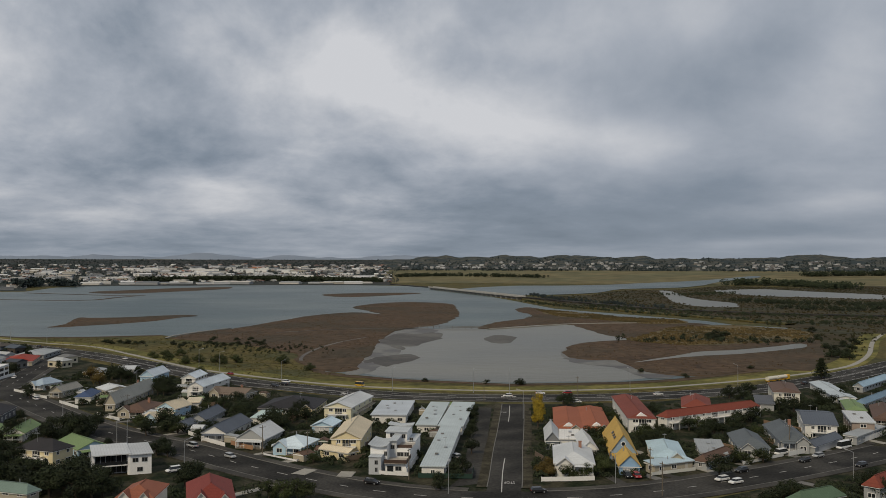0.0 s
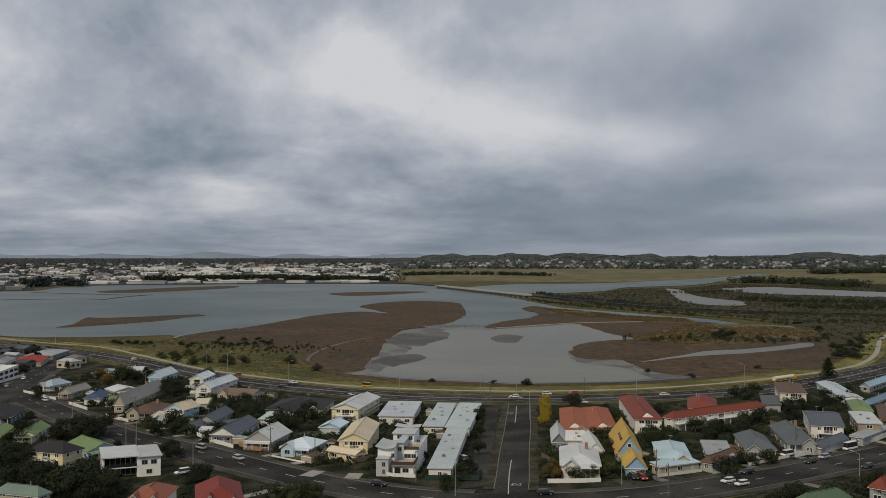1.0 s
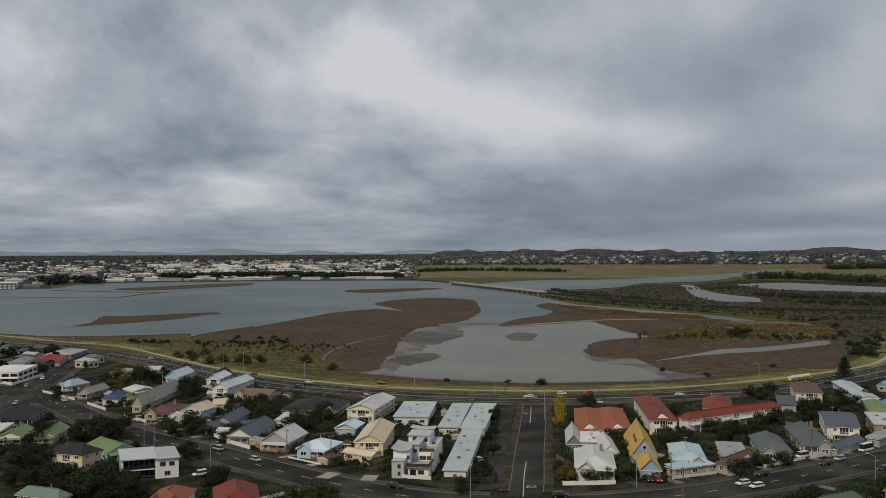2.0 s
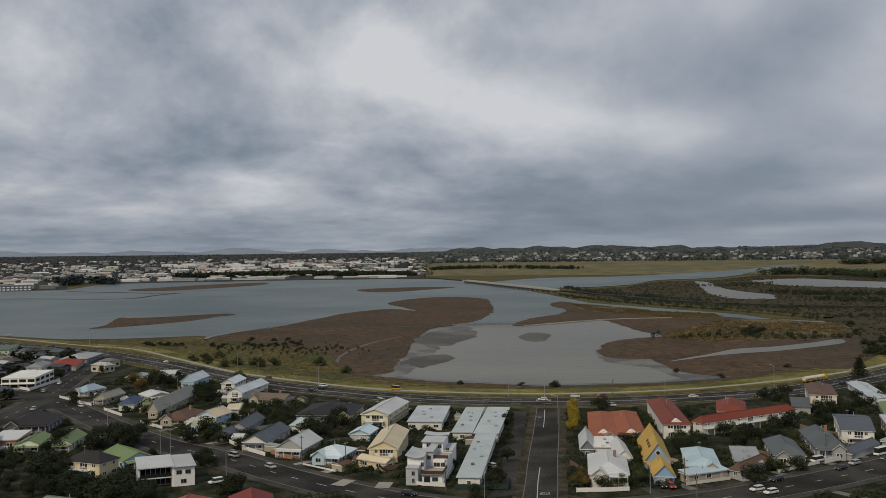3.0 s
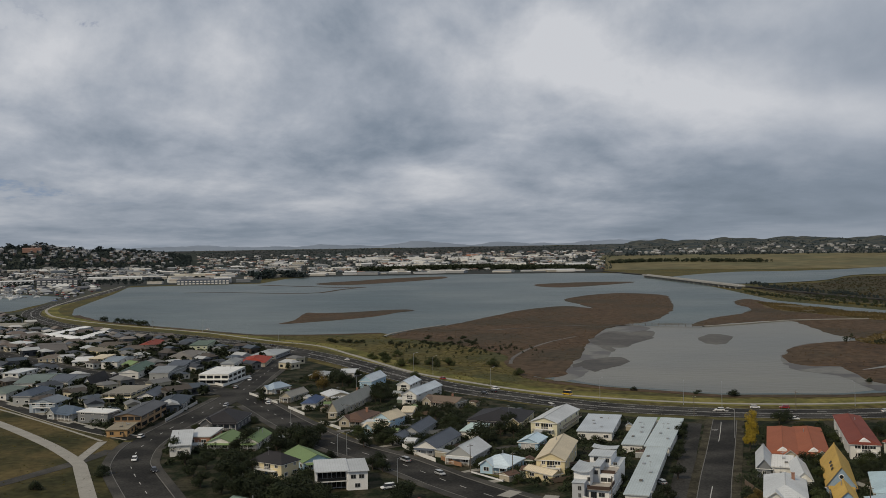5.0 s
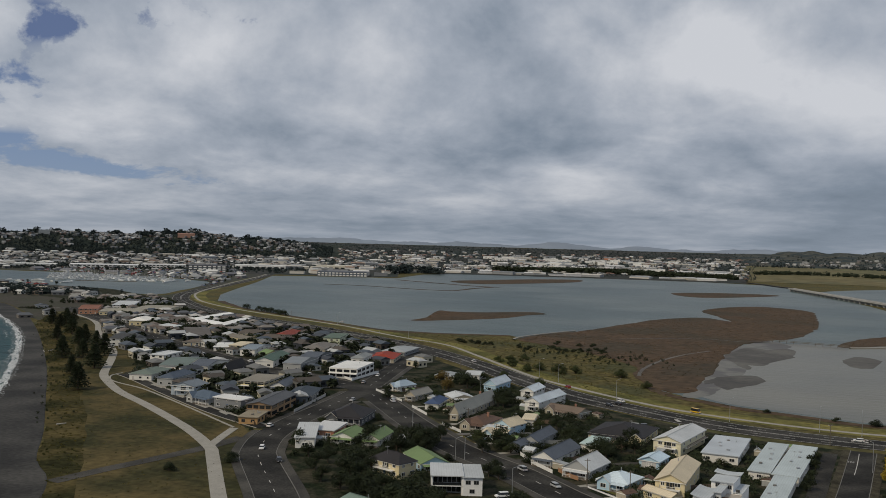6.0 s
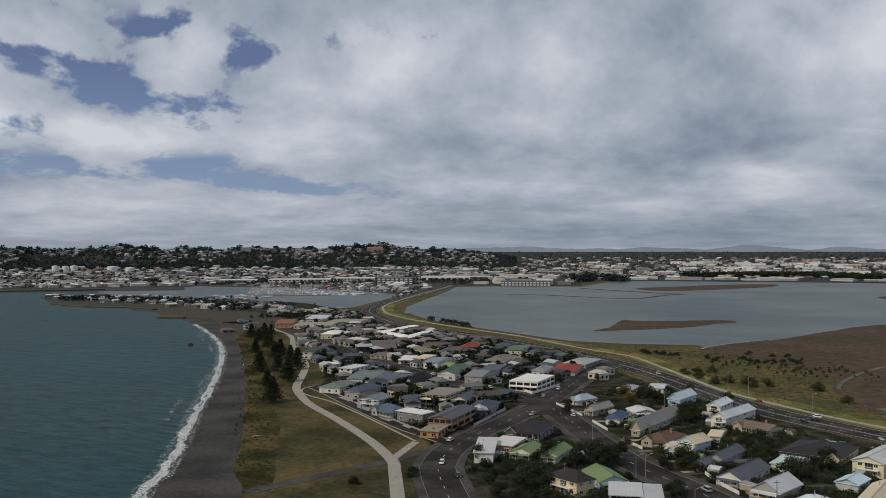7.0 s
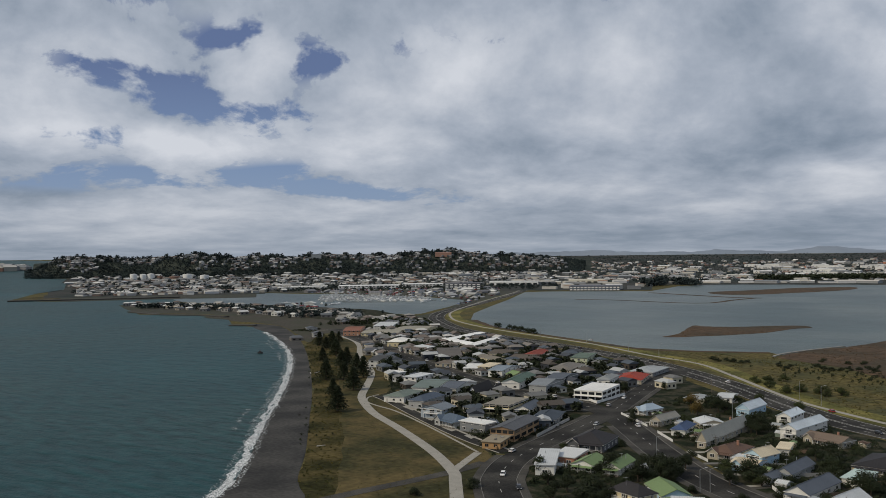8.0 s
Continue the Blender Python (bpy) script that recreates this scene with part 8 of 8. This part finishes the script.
band("track", spline([(-65.7, 750.5), (-79.5, 714), (-89.9, 663), (-93.4, 607.9), (-90, 573.9)], step=10), -1.2, 1.2, 0.0, 0.46, WETMUD, "faint pale track across the mudflat", "track")
band("shore_wall", spline([(-223, 739.4), (-224.1, 761.8), (-214.3, 804.9), (-198.2, 852.7)], step=10), -1.0, 1.0, 0.0, 0.9, CONCRETE, "pale low stone wall running into the estuary", "wall")

# ---- buildings of the town and harbour ----
def far_building(x, y, rz, w, d, h, wall, roof, label, peak=0.0, z=0.0):
    ob = thing("warehouse", label, "building", "harbour and town buildings", at=pose(x, y, z, 0, 0, rz))
    part("wall", wall_mesh(w, d, h, h + max(peak, 0.4), "gx" if peak else "flat"), paint(wall), ob)
    part("roof", roof_mesh(w, d, h, h + max(peak, 0.4), "gx" if peak else "flat", 0.3), roofing(roof), ob)
    return ob


def bays(ob, w, d, h, n, rows, m):
    """Window bays along the front."""
    me = mesh_of("window", boxm(-w / n * 0.32, -0.15, 0, w / n * 0.32, 0.05, h / rows * 0.5), (m,))
    for r in range(rows):
        for i in range(n):
            part("window", me, None, ob, at=pose(-w / 2 + w * (i + 0.5) / n, -d / 2, 0.8 + h * r / rows))


WARE = ((0.62, 0.62, 0.61), (0.52, 0.50, 0.46), (0.42, 0.39, 0.33), (0.28, 0.29, 0.30), (0.56, 0.56, 0.56), (0.20, 0.21, 0.22))
for i in range(130):
    az, d = far.uniform(4.5, 24), 2560 + 1150 * far.random() ** 1.4
    p = pol(az, d)
    w, dd, h = far.uniform(22, 62), far.uniform(20, 45), far.uniform(4.5, 8)
    c = far.choice(WARE)
    if far.random() < 0.06:
        c = (0.45, 0.20, 0.12)
    far_building(p.x, p.y, az + far.uniform(-18, 18), w, dd, h, c, far.choice(WARE), "large pale industrial building in the town", far.choice((0, 2.5)), bowl(d))
for i in range(70):
    az = far.uniform(22, 36)
    d = (2170 if 24.6 < az < 31.5 else 2540) + 900 * far.random() ** 1.3
    if hill_height(az, d) > 3:
        continue
    p = pol(az, d)
    c = far.choice(WARE)
    far_building(p.x, p.y, az + far.uniform(-25, 25), far.uniform(18, 50), far.uniform(16, 36), far.uniform(5, 9), c, far.choice(WARE + ((0.2, 0.2, 0.2), (0.3, 0.2, 0.14))), "commercial building near the harbour", far.choice((0, 2.5)), bowl(d))
for i in range(120):
    az = far.uniform(36, 59.5)
    d = far.uniform(2160, 3150) if az > 46.5 else far.uniform(2580, 3150)
    if 50.5 < az < 56.5 and d < 2600:
        d = 2160 + (d - 2160) * 0.35
    p = pol(az, d)
    c = far.choice(WARE + ((0.35, 0.22, 0.16), (0.3, 0.3, 0.3)))
    far_building(p.x, p.y, az + far.uniform(-20, 20), far.uniform(14, 40), far.uniform(12, 26), far.uniform(4, 6.5), c, far.choice(WARE), "harbour shed with a pale roof", far.choice((0, 2.0)), bowl(d))
# the large sheds on the quay
for spec, h, wallc, roofc, lab, n, rows in (
        ((-1565.6, 1757.5, 39, 152.2, 70.0), 9, (0.74, 0.74, 0.72), (0.7, 0.7, 0.69), "long white quayside building with many bays", 16, 2),
        ((-1512.6, 1909.1, 36, 105.8, 70.0), 9, (0.66, 0.66, 0.64), (0.62, 0.62, 0.6), "long white quayside building with many bays", 12, 2),
        ((-1316.8, 1820.2, 35, 85.8, 70.0), 15, (0.09, 0.10, 0.11), (0.12, 0.12, 0.13), "dark glass-fronted quayside office block", 8, 3),
        ((-1374.3, 2135.3, 31, 131.9, 70.0), 10, (0.76, 0.76, 0.74), (0.74, 0.74, 0.72), "long bright white warehouse", 8, 1),
        ((-1250.3, 2317.7, 27, 98.0, 70.0), 11, (0.62, 0.58, 0.48), (0.64, 0.60, 0.50), "large cream warehouse with a low roof", 6, 1),
        ((-998.7, 1896.6, 26, 112.4, 70.0), 10, (0.12, 0.14, 0.17), (0.10, 0.11, 0.13), "dark waterfront apartment block with white balconies", 14, 2),
        ((-1711.9, 1690.1, 43, 93.1, 70.0), 7, (0.55, 0.55, 0.52), (0.6, 0.6, 0.58), "low grey harbour shed on the quay", 8, 1)):
    x, y, rz, w, d = spec
    ob = far_building(x, y, rz, w, d, h, wallc, roofc, lab, 0.0, 0.0)
    bays(ob, w, d, h, n, rows, GLASS if wallc[0] > 0.3 else WHITE)
for i in range(26):
    az, d = far.uniform(7, 19), far.uniform(2850, 3500)
    p = pol(az, d)
    far_building(p.x, p.y, az + far.uniform(-10, 10), far.uniform(25, 60), far.uniform(20, 40), far.uniform(7, 12), (0.76, 0.75, 0.72), (0.72, 0.72, 0.70), "bright white factory building in the town", 0, bowl(d))
# fuel tanks
for k, (p, r, h) in enumerate(zip([(-2418.9, 1650.5), (-2397.4, 1668.9), (-2379.7, 1684), (-2295.8, 1753.2), (-2256.2, 1784.7), (-2359.3, 1701.2), (-2304.4, 1713.2)], (11, 10, 11, 15, 14, 9, 17), (15, 14, 15, 13, 10, 9, 8))):
    p = Vector(p) * (3040 / Vector(p).length)
    h *= 1.25
    ob = thing("storage_tank", "white cylindrical fuel tank by the harbour" if k < 5 else "brown cylindrical fuel tank by the harbour", "tank", "fuel tanks", at=pose(p.x, p.y, bowl(p.length)))
    m = paint((0.76, 0.76, 0.74) if k < 5 else (0.2, 0.12, 0.09))
    part("shell", tube(bmesh.new(), (0, 0, 0), (0, 0, h), r, r, 24), m, ob)
    part("roof", tube(bmesh.new(), (0, 0, h + 0.02), (0, 0, h + 1.6), r, 0.6, 24), m, ob)

# small houses, too many to count
def village(name, spots, label, colors, size=(9, 16), tall=(3.5, 6.5), apart=0.0, aim=None, panes=False, roofs=0):
    vs, fs, mi = [], [], []
    mats = [paint(c) for c in colors]
    done = []
    for x, y, z in spots:
        w, d, h, a = far.uniform(*size), far.uniform(*size) * 0.8, far.uniform(*tall), far.uniform(0, 3.14)
        if apart and any((x - p) ** 2 + (y - q) ** 2 < apart * apart for p, q in done):
            continue
        done.append((x, y))
        if aim is not None:
            a = radians(aim(x, y) + far.choice((0, 0, 90)) + far.uniform(-5, 5))
        c, s = math.cos(a), math.sin(a)
        k = len(vs)
        r = h + w * 0.15
        o = 0.5
        hip = far.choice((0.5, 0.6, 1.0, 1.0))
        for u, v, q in ((-1, -1, -4), (1, -1, -4), (1, 1, -4), (-1, 1, -4), (-1, -1, h), (1, -1, h), (1, 1, h), (-1, 1, h)):
            vs.append((x + u * w / 2 * c - v * d / 2 * s, y + u * w / 2 * s + v * d / 2 * c, z + q))
        for u, v, q in ((-1, -1, h - 0.1), (1, -1, h - 0.1), (1, 1, h - 0.1), (-1, 1, h - 0.1), (-hip, 0, r), (hip, 0, r)):
            px, py = u * (w / 2 + o), v * (d / 2 + o)
            vs.append((x + px * c - py * s, y + px * s + py * c, z + q))
        wall, roof = far.randrange(len(mats)), far.randrange(roofs or len(mats))
        for f, m in (((0, 1, 5, 4), wall), ((2, 3, 7, 6), wall), ((1, 2, 6, 5), wall), ((3, 0, 4, 7), wall), ((8, 9, 13, 12), roof), ((10, 11, 12, 13), roof), ((9, 10, 13), roof), ((11, 8, 12), roof)):
            fs.append(tuple(k + i for i in f))
            mi.append(m)
        if panes:
            for sx, sy, half in ((0, -1, w), (0, 1, w), (1, 0, d), (-1, 0, d)):
                for q in (-0.27, 0.22):
                    k = len(vs)
                    for e, g in ((-0.11, 1.0), (0.11, 1.0), (0.11, 2.3), (-0.11, 2.3)):
                        t = (q + e) * half
                        px, py = (t, sy * (d / 2 + 0.06)) if sx == 0 else (sx * (w / 2 + 0.06), t)
                        vs.append((x + px * c - py * s, y + px * s + py * c, z + g * h / 3.6))
                    fs.append((k, k + 1, k + 2, k + 3))
                    mi.append(len(mats))
    me = bpy.data.meshes.new(name)
    me.from_pydata(vs, [], fs)
    for m in mats + [GLASS]:
        me.materials.append(m)
    me.polygons.foreach_set("material_index", mi)
    return tagged(new(name, me), label, "houses", kind="stuff")


TOWN = ((0.68, 0.68, 0.67), (0.40, 0.39, 0.36), (0.27, 0.27, 0.28), (0.22, 0.13, 0.10), (0.16, 0.17, 0.18), (0.33, 0.31, 0.27))
# The hill houses' whites are greyed down, haze put into their colours.
village("hill_houses", [(*pol(az, d), bowl(d) + hill_height(az, d) + 3.4) for az, d in ((far.uniform(29.5, 60.4), 3280 + 330 * far.random() ** 0.6) for _ in range(1500)) if noise.noise(Vector((az * 0.7, d * 0.004, 2))) > -0.1], "pale houses scattered over the wooded hill", ((0.33, 0.33, 0.33), (0.46, 0.46, 0.46), (0.18, 0.18, 0.185), (0.14, 0.105, 0.09), (0.10, 0.11, 0.12), (0.14, 0.15, 0.15)), (8, 15), (2.4, 3.6))
village("town_houses", [(*pol(far.uniform(3.5, 36), d), bowl(d)) for d in (2700 + 1300 * far.random() ** 1.3 for _ in range(1000))], "distant houses of the town", TOWN, (9, 18), (3, 5))
village("far_houses", [(*pol(az, d), bowl(d) + inland_height(az, d) + 2.2) for az, d in ((far.uniform(-27, 3), 3500 + 500 * far.random()) for _ in range(220))], "scattered pale farmhouses before the hills", ((0.42, 0.42, 0.41), (0.30, 0.30, 0.29), (0.18, 0.17, 0.16), (0.12, 0.12, 0.12)), (9, 17), (2.4, 3.4))
village("spit_houses", [(p[0], p[1], 0) for p in along([(-1410.1, 973.1), (-1318.5, 982.4), (-1213.5, 982.1), (-1142.2, 982.2), (-1053.7, 961.9), (-964.6, 947), (-899, 926.2), (-855, 924), (-804.9, 902.1)], 500, 24) if inside(p[0], p[1], REGIONS["built-up ground along the spit"][0][0])], "small houses crowded on the spit", ((0.20, 0.19, 0.18), (0.34, 0.33, 0.31), (0.15, 0.12, 0.10), (0.55, 0.55, 0.53), (0.12, 0.13, 0.14), (0.42, 0.38, 0.32)), (9, 15), (3.0, 5.6), apart=15, panes=True, roofs=0)
def inland(x, y, gap):
    p = Vector((x, y))
    i = min(range(len(MAIN) - 1), key=lambda k: (MAIN[k] - p).length)
    e, r = MAIN[i + 1] - MAIN[i], p - MAIN[i]
    return (e.x * r.y - e.y * r.x) > 0 and r.length > gap


village("far_street_houses", [(p[0], p[1], 0) for p in along([(-801.5, 857), (-778.2, 893.6), (-761.5, 939.4), (-684, 871.2), (-645.2, 770.5), (-615.2, 693.2), (-541.5, 657.1), (-558.9, 728.1), (-468.3, 627.8), (-473.6, 597.8), (-508.7, 618.3), (-513.7, 721.3), (-512.8, 757.5), (-456.6, 712), (-423, 697.3)], 1200, 18) if free(p[0], p[1], 6) and inland(p[0], p[1], 24)], "houses packed along the far streets", ((0.13, 0.11, 0.095), (0.10, 0.105, 0.11), (0.19, 0.17, 0.15), (0.26, 0.25, 0.235), (0.15, 0.12, 0.10), (0.48, 0.47, 0.45), (0.62, 0.62, 0.60), (0.40, 0.38, 0.34)), (9.5, 15), (2.9, 4.6), apart=16.5, aim=lambda x, y: heading(STREET, x, y), panes=True, roofs=6)
BLOCK = [(-345, 428), (-218, 347), (-207, 440), (-233, 590), (-305, 648), (-480, 745), (-640, 790), (-640, 690), (-480, 560)]
spots = [(far.uniform(-640, -205), far.uniform(345, 790), 0) for _ in range(5200)]
village("back_houses", [p for p in spots if inside(p[0], p[1], BLOCK) and free(p[0], p[1], 4.5) and inland(p[0], p[1], 26)], "small houses and sleepouts packed behind the street fronts", ((0.045, 0.05, 0.06), (0.075, 0.062, 0.05), (0.07, 0.085, 0.105), (0.15, 0.15, 0.145), (0.40, 0.41, 0.41), (0.52, 0.51, 0.47), (0.66, 0.65, 0.62), (0.55, 0.50, 0.38)), (7.5, 12.5), (2.8, 4.8), apart=15.5, aim=lambda x, y: heading(STREET, x, y), panes=True, roofs=5)
woods("back_trees", [p for p in spots[::2] if inside(p[0], p[1], BLOCK) and free(p[0], p[1], 1.0) and inland(p[0], p[1], 18)][:900], 4.8, "dark garden trees packed between the back houses", LEAF_DARK, per=90)
woods("street_trees", [p for p in along([(-767.9, 821.8), (-751.6, 863.5), (-728.5, 899.4), (-667.3, 850.4), (-626.3, 748.4), (-594.4, 670.3), (-524.6, 637.1), (-540.2, 704.3), (-460, 617.1), (-497, 698.5), (-386.8, 606.4), (-345.7, 589.9)], 620, 16) if free(p[0], p[1], 1)], 5, "dark garden trees between the far houses", LEAF_DARK, per=60)
village("harbour_houses", [(*pol(az, d), bowl(d)) for az, d in ((far.uniform(31, 59), 2180 + 1050 * far.random() ** 1.1) for _ in range(1000)) if az > 46.5 or d > 2560], "small buildings crowded behind the quay", ((0.36, 0.36, 0.35), (0.58, 0.58, 0.56), (0.17, 0.17, 0.17), (0.16, 0.12, 0.10), (0.27, 0.26, 0.24), (0.12, 0.125, 0.13)), (10, 26), (3.5, 6.5), apart=17)
village("port_sheds", [(*pol(far.uniform(61.6, 64.5), far.uniform(3700, 4100)), bowl(3900)) for _ in range(26)], "port sheds and wharves on the far water", TOWN, (30, 80), (8, 14))

# large brick building on the hill's crest
p = pol(37.2, 3440)
far_building(p.x, p.y, 37, 60, 20, 14, (0.34, 0.2, 0.15), (0.3, 0.17, 0.13), "large pink brick building on the hill", 2.5, bowl(3440) + hill_height(37.2, 3440) - 1)
p = pol(45.0, 3470)
far_building(p.x, p.y, 45, 36, 18, 16, (0.3, 0.32, 0.33), (0.3, 0.31, 0.32), "grey apartment block on the hill", 0, bowl(3470) + hill_height(45.0, 3470) - 1)

# breakwaters, quay and marina
band("breakwater", spline([(-1785.5, 937.2), (-1755.8, 976.8), (-1702.1, 1058.2), (-1643.8, 1139.3), (-1611.7, 1212.4)], step=60), -9, 9, 0.0, 2.5, surf("rock", (0.06, 0.058, 0.052), 0.9, 0.4, 0.05, 0.5, bump=0.5), "dark rock breakwater at the harbour mouth", "breakwater")
band("breakwater", spline([(-878, 740.4), (-865.6, 747.4), (-849.5, 756.5)], step=20), -4, 4, 0.0, 1.5, MATS["rock"], "short dark rock groyne at the beach", "breakwater")
band("breakwater", spline([(-1243.2, 847.1), (-1135.5, 828), (-1072.6, 849.5), (-1007.8, 843)], step=40), -4, 4, 0.0, 1.5, MATS["rock"], "dark rock edge of the spit", "breakwater")
for a in ([(-1243.7, 1298.6), (-1134.9, 1327.4)], [(-1152.2, 1225.6), (-1061, 1271.9)], [(-1255, 1398.1), (-1136.9, 1428.7)], [(-1115.9, 1336.9), (-1037.6, 1353.4)]):
    band("jetty", [Vector(p) for p in a], -1.5, 1.5, 0.0, 0.7, TIMBER, "floating timber jetty of the marina", "jetty")


def boat(x, y, rz, L, mast, hull=(0.78, 0.78, 0.77), label=""):
    ob = thing("boat", label or ("white moored yacht with a bare mast" if mast else "white moored motor boat"), "boat", "boats in the marina", at=pose(x, y, 0.1, 0, 0, rz))
    bm = bmesh.new()
    W = L * 0.15
    lo = [bm.verts.new(p) for p in ((-L / 2, -W * 0.7, 0), (L * 0.2, -W * 0.7, 0), (L * 0.45, 0, 0), (L * 0.2, W * 0.7, 0), (-L / 2, W * 0.7, 0))]
    hi = [bm.verts.new(p) for p in ((-L / 2, -W, 1.3), (L * 0.2, -W, 1.4), (L / 2, 0, 1.7), (L * 0.2, W, 1.4), (-L / 2, W, 1.3))]
    bm.faces.new(hi)
    for i in range(5):
        bm.faces.new((lo[i], lo[(i + 1) % 5], hi[(i + 1) % 5], hi[i]))
    part("hull", bm, paint(hull, 0.3), ob)
    part("cabin", boxm(-L * 0.25, -W * 0.6, 1.4, L * 0.15, W * 0.6, 2.5), paint(tuple(0.92 * v for v in hull), 0.3), ob)
    if mast:
        part("mast", tube(bmesh.new(), (L * 0.08, 0, 1.4), (L * 0.08, 0, L * 1.0), 0.11, 0.08, 6), paint((0.6, 0.6, 0.6)), ob)


for p in along([(-1255.2, 1318.3), (-1149.8, 1344.6), (-1087.8, 1303.6), (-1060, 1365.7)], 64, 26):
    boat(p[0], p[1], far.uniform(0, 360), far.uniform(9, 14), far.random() < 0.6)
for p in along([(-1214.9, 1133.4), (-1161.1, 1178.1), (-1076, 1159.1)], 8, 10):
    boat(p[0], p[1], far.uniform(0, 360), far.uniform(12, 18), False)


def moorings(n):
    """Rows of small boats at the far jetties, too many to count."""
    vs, fs, mi = [], [], []
    for _ in range(n):
        p = pol(far.uniform(37.6, 44.6), far.uniform(1700, 2010))
        if not inside(p.x, p.y, REGIONS["sheltered harbour water of the marina"][0][0]):
            continue
        a, L = radians(far.choice((38, 38, 218, 128)) + far.uniform(-8, 8)), far.uniform(8, 15)
        c, s, W = math.cos(a), math.sin(a), L * 0.16

        def put(u, v, z):
            vs.append((p.x + u * c - v * s, p.y + u * s + v * c, z))
        k = len(vs)
        for z, g in ((0.05, 0.75), (1.5, 1.0)):
            for u, v in ((-0.5, -1), (0.2, -1), (0.5, 0), (0.2, 1), (-0.5, 1)):
                put(u * L, v * W * g, z)
        fs += [tuple(k + 5 + i for i in range(5))] + [(k + i, k + (i + 1) % 5, k + 5 + (i + 1) % 5, k + 5 + i) for i in range(5)]
        mi += [0] * 6
        k = len(vs)
        for z in (1.5, 2.9):
            for u, v in ((-0.25, -0.6), (0.12, -0.6), (0.12, 0.6), (-0.25, 0.6)):
                put(u * L, v * W, z)
        fs += [(k + 4, k + 5, k + 6, k + 7)] + [(k + i, k + (i + 1) % 4, k + 4 + (i + 1) % 4, k + 4 + i) for i in range(4)]
        mi += [0, 1, 1, 1, 1]
        if far.random() < 0.3:
            k = len(vs)
            for z, r in ((1.5, 0.11), (L * 1.0, 0.07)):
                for u, v in ((-1, -1), (1, -1), (0, 1)):
                    put(L * 0.08 + u * r, v * r, z)
            fs += [(k + i, k + (i + 1) % 3, k + 3 + (i + 1) % 3, k + 3 + i) for i in range(3)]
            mi += [0] * 3
    me = bpy.data.meshes.new("moored_boats")
    me.from_pydata(vs, [], fs)
    for m in (paint((0.72, 0.72, 0.71), 0.3), paint((0.30, 0.32, 0.34), 0.3)):
        me.materials.append(m)
    me.polygons.foreach_set("material_index", mi)
    tagged(new("moored_boats", me), "crowded white boats moored along the marina jetties", "boats", kind="stuff")


moorings(330)

# the car park and boat yard on the quay
yard = [(x, y, 0.1) for x, y in ((p.x, p.y) for p in (pol(far.uniform(33.6, 46), far.uniform(1500, 2330)) for _ in range(1500)))
        if any(inside(x, y, q) for q, z in REGIONS["paved quay along the harbour"] + REGIONS["built-up waterfront ground by the marina"]) and inland(x, y, 26)]
village("parked_cars", yard[:420], "cars and trailer boats parked on the quay", ((0.62, 0.62, 0.61), (0.30, 0.31, 0.32), (0.05, 0.05, 0.055), (0.20, 0.03, 0.025), (0.08, 0.12, 0.22)), (4, 7), (1.2, 1.9), apart=9)
village("quay_kiosks", yard[420:470], "low sheds and kiosks on the quay", ((0.58, 0.58, 0.56), (0.34, 0.34, 0.33), (0.16, 0.16, 0.17)), (12, 26), (3.0, 4.5), apart=34)
woods("quay_trees", yard[470:560], 5, "small trees planted along the quay", LEAF_DARK, per=40)
patch("dune", [tuple(pol(a, d)) for a, d in ((51.2, 1300), (48.2, 1205), (46.8, 1190), (47.6, 1270), (49.5, 1350), (51.6, 1345))], 0.125, MATS["dune_ground"], "bare brown dune above the groyne", "dune", smooth=False)

boat(*[(-597.4, 541.7)][0], 20, 5, False, (0.05, 0.05, 0.055), "small dark open boat off the beach")
